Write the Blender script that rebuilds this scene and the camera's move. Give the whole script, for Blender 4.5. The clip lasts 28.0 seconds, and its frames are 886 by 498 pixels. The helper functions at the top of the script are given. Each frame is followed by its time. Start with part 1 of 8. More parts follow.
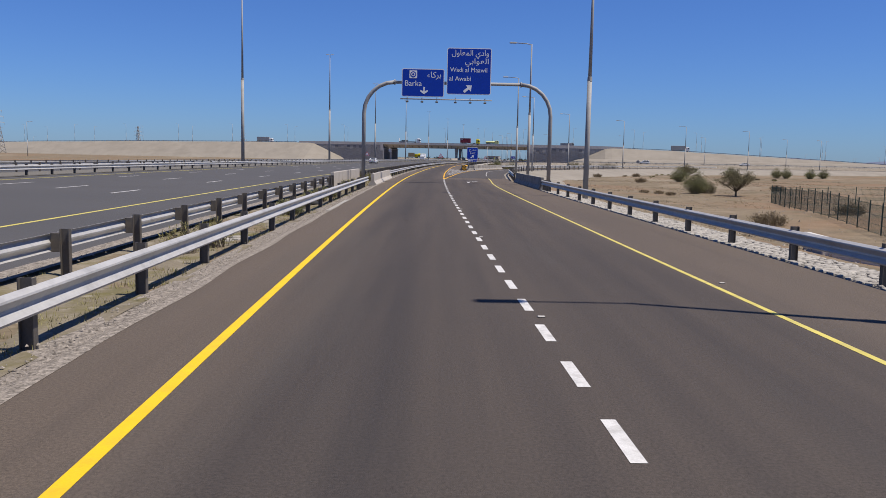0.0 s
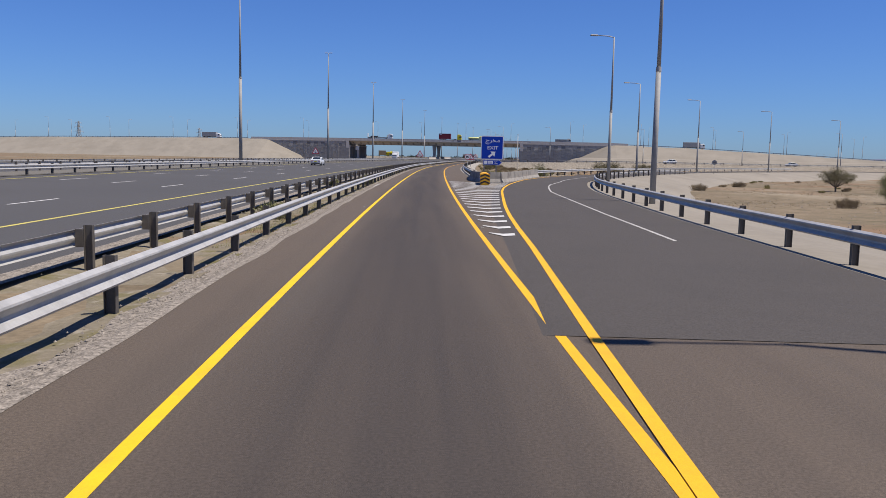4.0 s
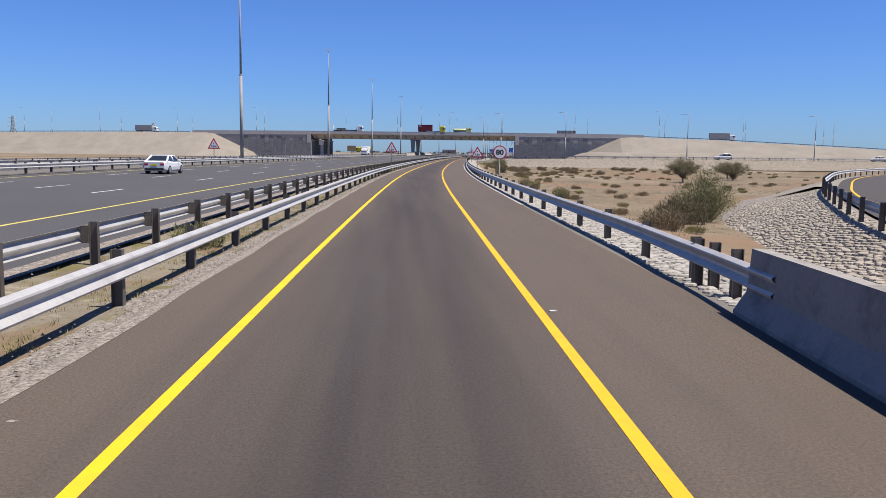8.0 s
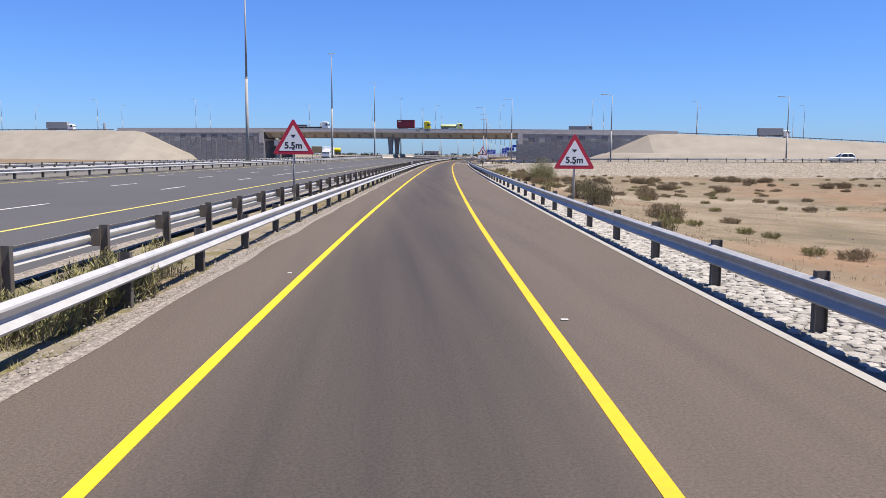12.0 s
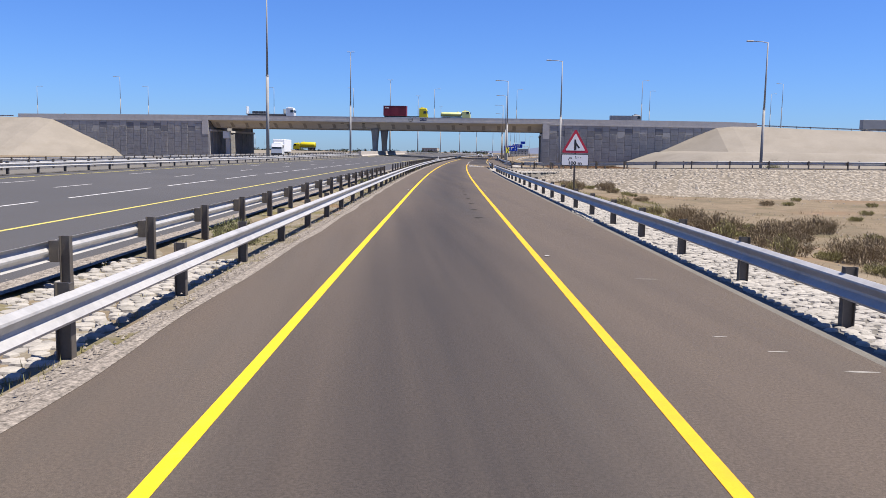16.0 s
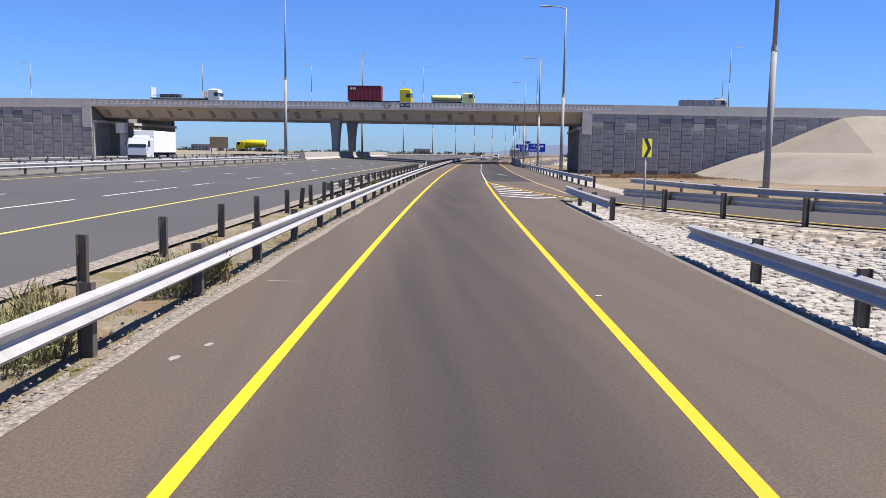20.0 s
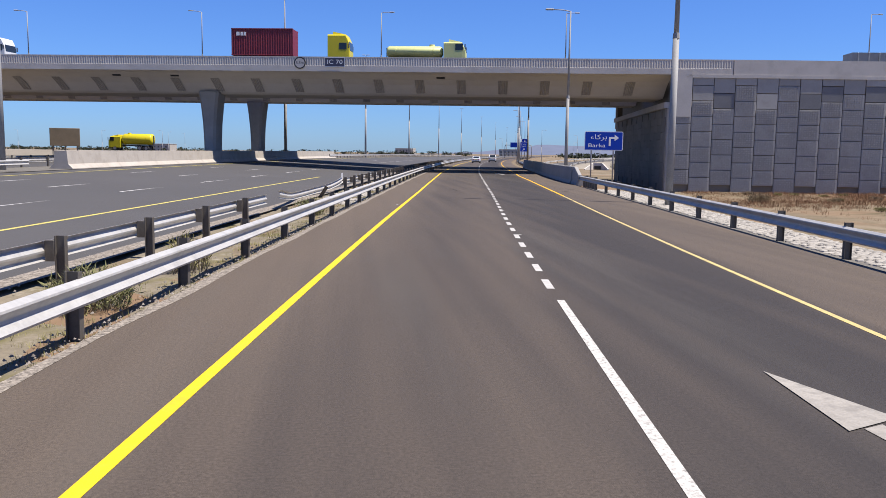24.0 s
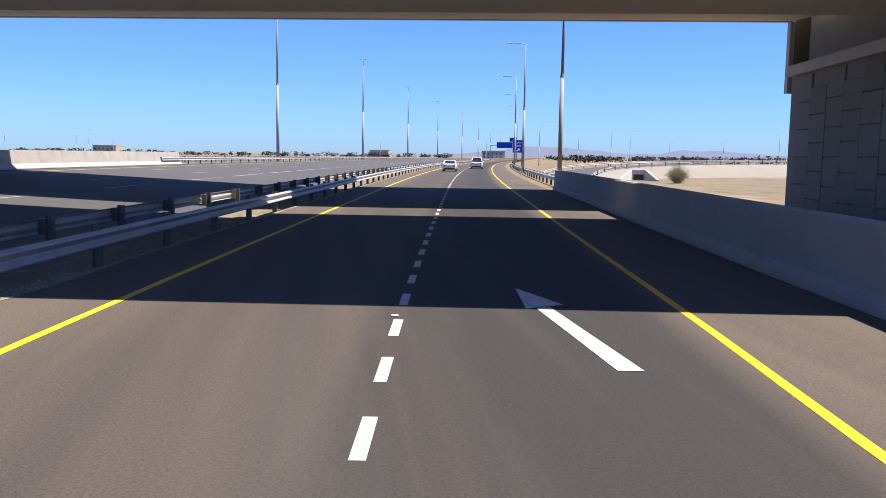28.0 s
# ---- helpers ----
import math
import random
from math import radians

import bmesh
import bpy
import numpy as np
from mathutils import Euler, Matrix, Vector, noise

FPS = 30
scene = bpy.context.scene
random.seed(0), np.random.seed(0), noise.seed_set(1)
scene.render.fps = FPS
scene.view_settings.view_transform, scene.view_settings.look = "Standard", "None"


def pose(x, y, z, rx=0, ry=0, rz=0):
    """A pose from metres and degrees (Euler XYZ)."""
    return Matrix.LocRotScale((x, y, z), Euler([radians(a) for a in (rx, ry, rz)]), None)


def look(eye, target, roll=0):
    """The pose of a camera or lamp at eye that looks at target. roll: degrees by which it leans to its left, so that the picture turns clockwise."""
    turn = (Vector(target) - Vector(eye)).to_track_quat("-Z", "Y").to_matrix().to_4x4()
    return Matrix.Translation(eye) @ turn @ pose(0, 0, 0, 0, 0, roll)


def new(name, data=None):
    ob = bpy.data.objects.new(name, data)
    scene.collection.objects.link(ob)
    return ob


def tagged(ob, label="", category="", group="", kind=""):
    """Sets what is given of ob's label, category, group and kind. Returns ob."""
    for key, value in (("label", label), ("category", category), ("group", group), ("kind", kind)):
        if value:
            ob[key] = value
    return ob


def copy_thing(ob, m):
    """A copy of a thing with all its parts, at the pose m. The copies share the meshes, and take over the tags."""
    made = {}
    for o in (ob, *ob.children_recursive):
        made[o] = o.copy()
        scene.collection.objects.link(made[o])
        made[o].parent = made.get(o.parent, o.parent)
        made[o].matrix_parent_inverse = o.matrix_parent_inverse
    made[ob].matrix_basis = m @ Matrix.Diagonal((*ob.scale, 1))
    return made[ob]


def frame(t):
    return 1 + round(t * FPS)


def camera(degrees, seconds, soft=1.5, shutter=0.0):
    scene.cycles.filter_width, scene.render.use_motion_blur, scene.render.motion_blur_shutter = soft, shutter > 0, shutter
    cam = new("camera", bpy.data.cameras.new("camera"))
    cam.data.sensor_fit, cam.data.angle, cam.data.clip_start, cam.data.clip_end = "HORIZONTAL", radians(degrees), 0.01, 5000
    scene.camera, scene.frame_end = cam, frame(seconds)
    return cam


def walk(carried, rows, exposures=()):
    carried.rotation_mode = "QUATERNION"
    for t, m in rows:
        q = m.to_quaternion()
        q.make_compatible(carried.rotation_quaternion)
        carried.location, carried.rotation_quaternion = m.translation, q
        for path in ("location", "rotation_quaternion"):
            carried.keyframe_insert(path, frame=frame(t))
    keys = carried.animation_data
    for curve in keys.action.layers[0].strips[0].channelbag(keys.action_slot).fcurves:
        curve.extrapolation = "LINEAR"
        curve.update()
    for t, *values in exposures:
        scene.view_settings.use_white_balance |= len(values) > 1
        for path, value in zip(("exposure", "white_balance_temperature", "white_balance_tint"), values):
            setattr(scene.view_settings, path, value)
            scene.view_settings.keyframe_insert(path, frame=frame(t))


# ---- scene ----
cam = camera(56.47, 28.0, soft=0.75)
PATH = [
    (0.0, pose(0.000, 0.000, 2.1, 83.688, -1.207, -0.000)),
    (0.5, pose(-0.355, 9.838, 2.1, 83.647, -1.211, -0.192)),
    (1.0, pose(-0.692, 19.673, 2.1, 83.628, -1.219, -0.388)),
    (1.5, pose(-0.983, 29.451, 2.1, 83.628, -1.273, -0.644)),
    (2.0, pose(-1.233, 39.170, 2.1, 83.677, -1.281, -0.878)),
    (2.5, pose(-1.408, 48.944, 2.1, 83.670, -1.277, -1.211)),
    (3.0, pose(-1.531, 58.747, 2.1, 83.669, -1.273, -1.456)),
    (3.5, pose(-1.603, 68.569, 2.1, 83.656, -1.255, -1.664)),
    (4.0, pose(-1.629, 78.401, 2.1, 83.620, -1.200, -1.858)),
    (4.5, pose(-1.612, 88.232, 2.1, 83.556, -1.088, -2.046)),
    (5.0, pose(-1.554, 98.055, 2.1, 83.472, -0.933, -2.222)),
    (5.5, pose(-1.441, 107.807, 2.1, 83.399, -0.787, -2.443)),
    (6.0, pose(-1.298, 117.492, 2.1, 83.334, -0.684, -2.605)),
    (6.5, pose(-1.130, 127.054, 2.1, 83.349, -0.671, -2.791)),
    (7.0, pose(-0.947, 136.641, 2.1, 83.362, -0.749, -2.989)),
    (7.5, pose(-0.730, 146.225, 2.1, 83.366, -0.769, -3.223)),
    (8.0, pose(-0.493, 155.985, 2.1, 83.342, -0.764, -3.414)),
    (8.5, pose(-0.224, 165.796, 2.1, 83.303, -0.771, -3.607)),
    (9.0, pose(0.074, 175.628, 2.1, 83.284, -0.781, -3.780)),
    (9.5, pose(0.401, 185.400, 2.1, 83.328, -0.778, -3.979)),
    (10.0, pose(0.758, 195.140, 2.1, 83.300, -0.740, -4.172)),
    (10.5, pose(1.150, 204.824, 2.1, 83.274, -0.665, -4.334)),
    (11.0, pose(1.574, 214.473, 2.1, 83.322, -0.574, -4.476)),
    (11.5, pose(2.037, 224.223, 2.1, 83.380, -0.478, -4.617)),
    (12.0, pose(2.571, 234.000, 2.1, 83.461, -0.445, -4.722)),
    (12.5, pose(3.176, 243.798, 2.1, 83.512, -0.486, -4.803)),
    (13.0, pose(3.805, 253.549, 2.1, 83.506, -0.581, -4.860)),
    (13.5, pose(4.462, 263.266, 2.1, 83.462, -0.694, -4.909)),
    (14.0, pose(5.149, 272.962, 2.1, 83.395, -0.787, -4.951)),
    (14.5, pose(5.839, 282.650, 2.1, 83.324, -0.833, -4.970)),
    (15.0, pose(6.573, 292.346, 2.1, 83.276, -0.841, -4.932)),
    (15.5, pose(7.359, 301.987, 2.1, 83.258, -0.869, -4.903)),
    (16.0, pose(8.167, 311.604, 2.1, 83.263, -0.901, -4.860)),
    (16.5, pose(9.001, 321.238, 2.1, 83.333, -0.937, -4.880)),
    (17.0, pose(9.830, 330.985, 2.1, 83.326, -0.954, -4.954)),
    (17.5, pose(10.666, 340.826, 2.1, 83.329, -0.990, -4.935)),
    (18.0, pose(11.547, 350.620, 2.1, 83.368, -1.042, -5.002)),
    (18.5, pose(12.437, 360.367, 2.1, 83.405, -1.071, -5.087)),
    (19.0, pose(13.330, 370.130, 2.1, 83.351, -1.056, -5.084)),
    (19.5, pose(14.275, 379.874, 2.1, 83.359, -1.027, -5.156)),
    (20.0, pose(15.258, 389.658, 2.1, 83.347, -0.971, -5.287)),
    (20.5, pose(16.266, 399.525, 2.1, 83.289, -0.903, -5.351)),
    (21.0, pose(17.338, 409.376, 2.1, 83.255, -0.871, -5.396)),
    (21.5, pose(18.444, 419.198, 2.1, 83.226, -0.862, -5.455)),
    (22.0, pose(19.593, 428.962, 2.1, 83.200, -0.868, -5.548)),
    (22.5, pose(20.780, 438.634, 2.1, 83.190, -0.877, -5.682)),
    (23.0, pose(22.035, 448.172, 2.1, 83.231, -0.866, -5.854)),
    (23.5, pose(23.326, 457.614, 2.1, 83.311, -0.857, -6.017)),
    (24.0, pose(24.697, 466.944, 2.1, 83.356, -0.867, -6.273)),
    (24.5, pose(26.135, 476.277, 2.1, 83.359, -0.868, -6.532)),
    (25.0, pose(27.678, 485.665, 2.1, 83.331, -0.829, -6.736)),
    (25.5, pose(29.331, 495.047, 2.1, 83.342, -0.773, -6.944)),
    (26.0, pose(30.958, 504.409, 2.1, 83.388, -0.730, -7.167)),
    (26.5, pose(32.560, 513.853, 2.1, 83.447, -0.737, -7.340)),
    (27.0, pose(34.127, 523.321, 2.1, 83.511, -0.765, -7.420)),
    (27.5, pose(35.656, 532.814, 2.1, 83.538, -0.774, -7.460)),
    (28.0, pose(37.168, 542.330, 2.1, 83.513, -0.781, -7.518)),
]
walk(cam, PATH, [(0, 0.41), (5, 0.48), (6, 0.36), (7, 0.45), (9, 0.94), (12, 1.0), (17, 0.94), (20, 1.02), (21.5, 0.76), (22.5, 0.56), (23, 0.66), (24, 0.91), (25.5, 1.02), (27, 1.2), (28, 1.32)])

# x of the left edge line of the road, every 20 m from y = -20
EDGE_X = (-1.51, -2.21, -2.78, -3.22, -3.53, -3.66, -3.59, -3.37, -2.99, -2.50, -1.91, -1.21, -0.35, 0.75, 2.11, 3.67, 5.31, 7.04, 8.83, 10.65, 12.55, 14.58, 16.75, 19.07, 21.50, 24.06, 26.73, 29.41, 32.18, 35.05, 38.10, 41.20, 44.50, 48.00, 51.70, 55.50, 59.50, 63.60, 67.90, 72.30, 76.90, 81.60, 86.40, 91.40, 96.50, 101.70, 107.00, 112.40, 118.00)


# ---- world, sun ----
world = bpy.data.worlds.new("world")
scene.world = world
world.use_nodes = True
wn, wl = world.node_tree.nodes, world.node_tree.links
sky = wn.new("ShaderNodeTexSky")
sky.sky_type = "NISHITA"
sky.sun_disc = False
sky.sun_elevation, sky.sun_rotation = radians(65.0), radians(108.5)
sky.altitude, sky.air_density, sky.dust_density, sky.ozone_density = 0.0, 1.0, 0.2, 3.0
tint = wn.new("ShaderNodeVectorMath")
tint.operation = "MULTIPLY"
tint.inputs[1].default_value = (0.53, 0.845, 1.56)
wl.new(sky.outputs[0], tint.inputs[0])
wl.new(tint.outputs[0], wn["Background"].inputs[0])
wn["Background"].inputs[1].default_value = 0.05
sun = new("sun", bpy.data.lights.new("sun", "SUN"))
sun.data.energy, sun.data.angle, sun.data.color = 5.0, radians(0.5), (1.0, 0.93, 0.84)
sun.matrix_world = look((0, 0, 0), (-3.22, 1.08, -7.3))

# ---- road line ----
def edge_x(y):
    """x of the left edge line at y."""
    u = (y + 20.0) / 20.0
    n = len(EDGE_X)
    if u < 1:
        return EDGE_X[1] + (u - 1) * (EDGE_X[1] - EDGE_X[0])
    if u > n - 3:
        return EDGE_X[n - 3] + (u - (n - 3)) * (EDGE_X[n - 2] - EDGE_X[n - 3])
    i = int(u)
    f = u - i
    p0, p1, p2, p3 = EDGE_X[i - 1:i + 3]
    return p1 + 0.5 * f * (p2 - p0 + f * (2 * p0 - 5 * p1 + 4 * p2 - p3 + f * (3 * (p1 - p2) + p3 - p0)))


def heading(y):
    return (edge_x(y + 2) - edge_x(y - 2)) / 4.0


def road(y, d, z=0.0):
    """The point d metres right of the left edge line, beside y."""
    s = heading(y)
    k = 1.0 / math.sqrt(1 + s * s)
    return Vector((edge_x(y) + d * k, y - d * s * k, z))


def road_yaw(y):
    return -math.degrees(math.atan(heading(y)))


def lerp(t, pts):
    """Piecewise linear table look-up."""
    if t <= pts[0][0]:
        return pts[0][1]
    for (a, u), (b, v) in zip(pts, pts[1:]):
        if t <= b:
            return u + (v - u) * (t - a) / (b - a)
    return pts[-1][1]


# ---- materials ----
MATS = {}
TONE = 0.835


def principled(name, color, rough=0.8, metal=0.0, var=0.12, scale=3.0, fine=40.0, bump=0.0, bump_scale=60.0, spread=0.0, dirt=None, dirt_amount=0.0, dirt_scale=0.6, spec=0.5, narrow=0.0):
    """Painted or mineral surface: base colour with coarse and fine variation, optional stains, relief and piece-to-piece spread."""
    color = [k * TONE for k in color]
    dirt = [k * TONE for k in dirt] if dirt else None
    m = bpy.data.materials.new(name)
    m.use_nodes = True
    nt = m.node_tree
    n, l = nt.nodes, nt.links
    b = n["Principled BSDF"]
    b.inputs["Roughness"].default_value = rough
    b.inputs["Metallic"].default_value = metal
    b.inputs["Specular IOR Level"].default_value = spec
    geo = n.new("ShaderNodeNewGeometry")
    a = n.new("ShaderNodeTexNoise")
    a.inputs["Scale"].default_value = scale
    a.inputs["Detail"].default_value = 4
    c = n.new("ShaderNodeTexNoise")
    c.inputs["Scale"].default_value = fine
    c.inputs["Detail"].default_value = 3
    for t in (a, c):
        l.new(geo.outputs["Position"], t.inputs["Vector"])
    add = n.new("ShaderNodeMath")
    add.operation = "ADD"
    l.new(a.outputs["Fac"], add.inputs[0])
    l.new(c.outputs["Fac"], add.inputs[1])
    val = add
    if spread:
        info = n.new("ShaderNodeObjectInfo")
        isl = n.new("ShaderNodeMath")
        isl.operation = "ADD"
        l.new(info.outputs["Random"], isl.inputs[0])
        l.new(geo.outputs["Random Per Island"], isl.inputs[1])
        fr = n.new("ShaderNodeMath")
        fr.operation = "FRACT"
        l.new(isl.outputs[0], fr.inputs[0])
        mul = n.new("ShaderNodeMath")
        mul.operation = "MULTIPLY_ADD"
        l.new(fr.outputs[0], mul.inputs[0])
        mul.inputs[1].default_value = spread
        l.new(add.outputs[0], mul.inputs[2])
        val = mul
    mr = n.new("ShaderNodeMapRange")
    mr.inputs["From Min"].default_value = 0.6 + narrow
    mr.inputs["From Max"].default_value = 1.4 + spread - narrow
    mr.inputs["To Min"].default_value = 1 - var
    mr.inputs["To Max"].default_value = 1 + var
    l.new(val.outputs[0], mr.inputs["Value"])
    mix = n.new("ShaderNodeVectorMath")
    mix.operation = "SCALE"
    mix.inputs[0].default_value = color
    l.new(mr.outputs[0], mix.inputs["Scale"])
    out = mix.outputs[0]
    if dirt:
        s = n.new("ShaderNodeTexNoise")
        s.inputs["Scale"].default_value = dirt_scale
        s.inputs["Detail"].default_value = 6
        s.inputs["Roughness"].default_value = 0.65
        l.new(geo.outputs["Position"], s.inputs["Vector"])
        r = n.new("ShaderNodeMapRange")
        r.inputs["From Min"].default_value = 0.48
        r.inputs["From Max"].default_value = 0.68
        r.inputs["To Max"].default_value = dirt_amount
        l.new(s.outputs["Fac"], r.inputs["Value"])
        mx = n.new("ShaderNodeMix")
        mx.data_type = "RGBA"
        l.new(r.outputs[0], mx.inputs["Factor"])
        l.new(out, mx.inputs["A"])
        mx.inputs["B"].default_value = (*dirt, 1)
        out = mx.outputs["Result"]
    l.new(out, b.inputs["Base Color"])
    if bump:
        t = n.new("ShaderNodeTexNoise")
        t.inputs["Scale"].default_value = bump_scale
        t.inputs["Detail"].default_value = 5
        l.new(geo.outputs["Position"], t.inputs["Vector"])
        bp = n.new("ShaderNodeBump")
        bp.inputs["Strength"].default_value = bump
        bp.inputs["Distance"].default_value = 0.02
        l.new(t.outputs["Fac"], bp.inputs["Height"])
        l.new(bp.outputs[0], b.inputs["Normal"])
    MATS[name] = m
    return m


asphalt = principled("asphalt", (0.068, 0.057, 0.05), 0.88, var=0.3, scale=34.0, fine=95, bump=0.6, bump_scale=110, dirt=(0.06, 0.052, 0.047), dirt_amount=0.4, dirt_scale=0.3, spec=0.3, narrow=0.18)
hwy_asphalt = principled("highway_asphalt", (0.075, 0.071, 0.07), 0.85, var=0.16, scale=0.2, fine=50, bump=0.4, bump_scale=80, dirt=(0.055, 0.054, 0.054), dirt_amount=0.5, dirt_scale=0.1, spec=0.35)
ramp_asphalt = principled("ramp_asphalt", (0.07, 0.061, 0.055), 0.88, var=0.28, scale=30, fine=90, bump=0.5, bump_scale=110, dirt=(0.055, 0.049, 0.045), dirt_amount=0.5, dirt_scale=0.3, spec=0.3, narrow=0.18)
sand = principled("sand", (0.195, 0.153, 0.103), 0.95, var=0.35, scale=0.6, fine=7, bump=0.9, bump_scale=7, dirt=(0.125, 0.105, 0.068), dirt_amount=0.85, dirt_scale=0.13, spec=0.1)
fill_sand = principled("fill_sand", (0.262, 0.234, 0.196), 0.95, var=0.12, scale=0.15, fine=3, bump=0.5, bump_scale=5, dirt=(0.2, 0.178, 0.148), dirt_amount=0.6, dirt_scale=0.08, spec=0.1)
gravel = principled("gravel", (0.235, 0.205, 0.175), 0.95, var=0.55, scale=12, fine=34, bump=1.0, bump_scale=26, spec=0.15, narrow=0.15)
verge_soil = principled("verge_soil", (0.2, 0.17, 0.125), 0.95, var=0.25, scale=0.8, fine=12, bump=0.9, bump_scale=14, dirt=(0.12, 0.108, 0.05), dirt_amount=0.6, dirt_scale=0.5, spec=0.1)
yellow_paint = principled("yellow_paint", (0.74, 0.475, 0.0), 0.75, var=0.1, scale=2, fine=45, bump=0.2, bump_scale=90, dirt=(0.5, 0.31, 0.03), dirt_amount=0.35, dirt_scale=3)
amber_paint = principled("amber_paint", (0.76, 0.385, 0.0), 0.75, var=0.1, scale=2, fine=45, bump=0.2, bump_scale=90, dirt=(0.52, 0.29, 0.02), dirt_amount=0.35, dirt_scale=3)
faded_yellow = principled("faded_yellow_paint", (0.56, 0.47, 0.1), 0.7, var=0.2, scale=2, fine=45, dirt=(0.3, 0.25, 0.13), dirt_amount=0.6, dirt_scale=3)
pale_line = principled("pale_line_paint", (0.52, 0.4, 0.15), 0.7, var=0.25, scale=2, fine=45, dirt=(0.3, 0.25, 0.14), dirt_amount=0.6, dirt_scale=6)
faded_white = principled("faded_white_paint", (0.42, 0.4, 0.37), 0.7, var=0.25, scale=2, fine=45, dirt=(0.2, 0.185, 0.17), dirt_amount=0.7, dirt_scale=5)
worn_white = principled("worn_white_paint", (0.52, 0.5, 0.46), 0.75, var=0.3, scale=8, fine=60, dirt=(0.16, 0.145, 0.13), dirt_amount=0.9, dirt_scale=24)
white_paint = principled("white_paint", (0.58, 0.565, 0.54), 0.65, var=0.2, scale=6, fine=60, bump=0.3, bump_scale=90, dirt=(0.33, 0.31, 0.285), dirt_amount=0.7, dirt_scale=5)
dusty_white = principled("dusty_white_paint", (0.47, 0.45, 0.42), 0.7, var=0.2, scale=6, fine=60, bump=0.3, bump_scale=90, dirt=(0.3, 0.28, 0.255), dirt_amount=0.7, dirt_scale=7)
concrete = principled("concrete", (0.56, 0.525, 0.48), 0.85, var=0.1, scale=0.5, fine=14, bump=0.25, bump_scale=30, dirt=(0.42, 0.39, 0.35), dirt_amount=0.5, dirt_scale=0.7, spec=0.3)
barrier_concrete = principled("barrier_concrete", (0.42, 0.38, 0.335), 0.85, var=0.1, scale=0.8, fine=16, bump=0.25, bump_scale=30, dirt=(0.29, 0.255, 0.22), dirt_amount=0.55, dirt_scale=1.2, spec=0.3)
# real stains, over a base darkened for the barriers' shaded road side
shaded_stained_concrete = principled("shaded_stained_concrete", (0.29, 0.268, 0.24), 0.88, var=0.15, scale=0.8, fine=16, bump=0.3, bump_scale=30, dirt=(0.1, 0.092, 0.085), dirt_amount=0.75, dirt_scale=1.3, spec=0.25)
girder_concrete = principled("girder_concrete", (0.72, 0.68, 0.63), 0.85, var=0.08, scale=0.3, fine=8, bump=0.2, bump_scale=20, dirt=(0.52, 0.48, 0.44), dirt_amount=0.4, dirt_scale=0.3, spec=0.3)
panel_concrete = principled("panel_concrete", (0.4, 0.385, 0.36), 0.9, var=0.17, scale=0.6, fine=12, bump=0.35, bump_scale=24, spread=1.0, dirt=(0.31, 0.295, 0.27), dirt_amount=0.5, dirt_scale=0.8, spec=0.3)
steel = principled("galvanised_steel", (0.49, 0.475, 0.45), 0.48, metal=0.25, spec=0.45, var=0.12, scale=1.5, fine=18, dirt=(0.27, 0.26, 0.245), dirt_amount=0.45, dirt_scale=2.0)
post_steel = principled("post_steel", (0.135, 0.12, 0.105), 0.6, metal=0.45, var=0.18, scale=3, fine=30, dirt=(0.15, 0.12, 0.09), dirt_amount=0.4, dirt_scale=4)
pole_steel = principled("pole_steel", (0.35, 0.345, 0.335), 0.75, metal=0.1, var=0.15, scale=1.0, fine=12, dirt=(0.25, 0.24, 0.225), dirt_amount=0.5, spec=0.2)
sign_blue = principled("sign_blue", (0.004, 0.045, 0.4), 0.5, var=0.05, scale=1, fine=10, spec=0.2)
sign_white = principled("sign_white", (0.85, 0.85, 0.84), 0.5, var=0.04, scale=2, fine=10)
sign_red = principled("sign_red", (0.5, 0.02, 0.05), 0.5, var=0.05, scale=2, fine=10)
sign_black = principled("sign_black", (0.02, 0.02, 0.022), 0.5, var=0.05, scale=2, fine=10)
stone_mat = principled("pitching_stone", (0.335, 0.31, 0.275), 0.9, var=0.35, scale=3, fine=20, bump=0.4, bump_scale=30, spread=0.9, spec=0.2)
bank_stone = principled("bank_stone", (0.33, 0.29, 0.235), 0.9, var=0.3, scale=3, fine=20, bump=0.4, bump_scale=30, spread=1.0, spec=0.2)
mortar = principled("mortar", (0.15, 0.138, 0.12), 0.95, var=0.2, scale=3, fine=25, bump=0.6, bump_scale=30, spec=0.2)



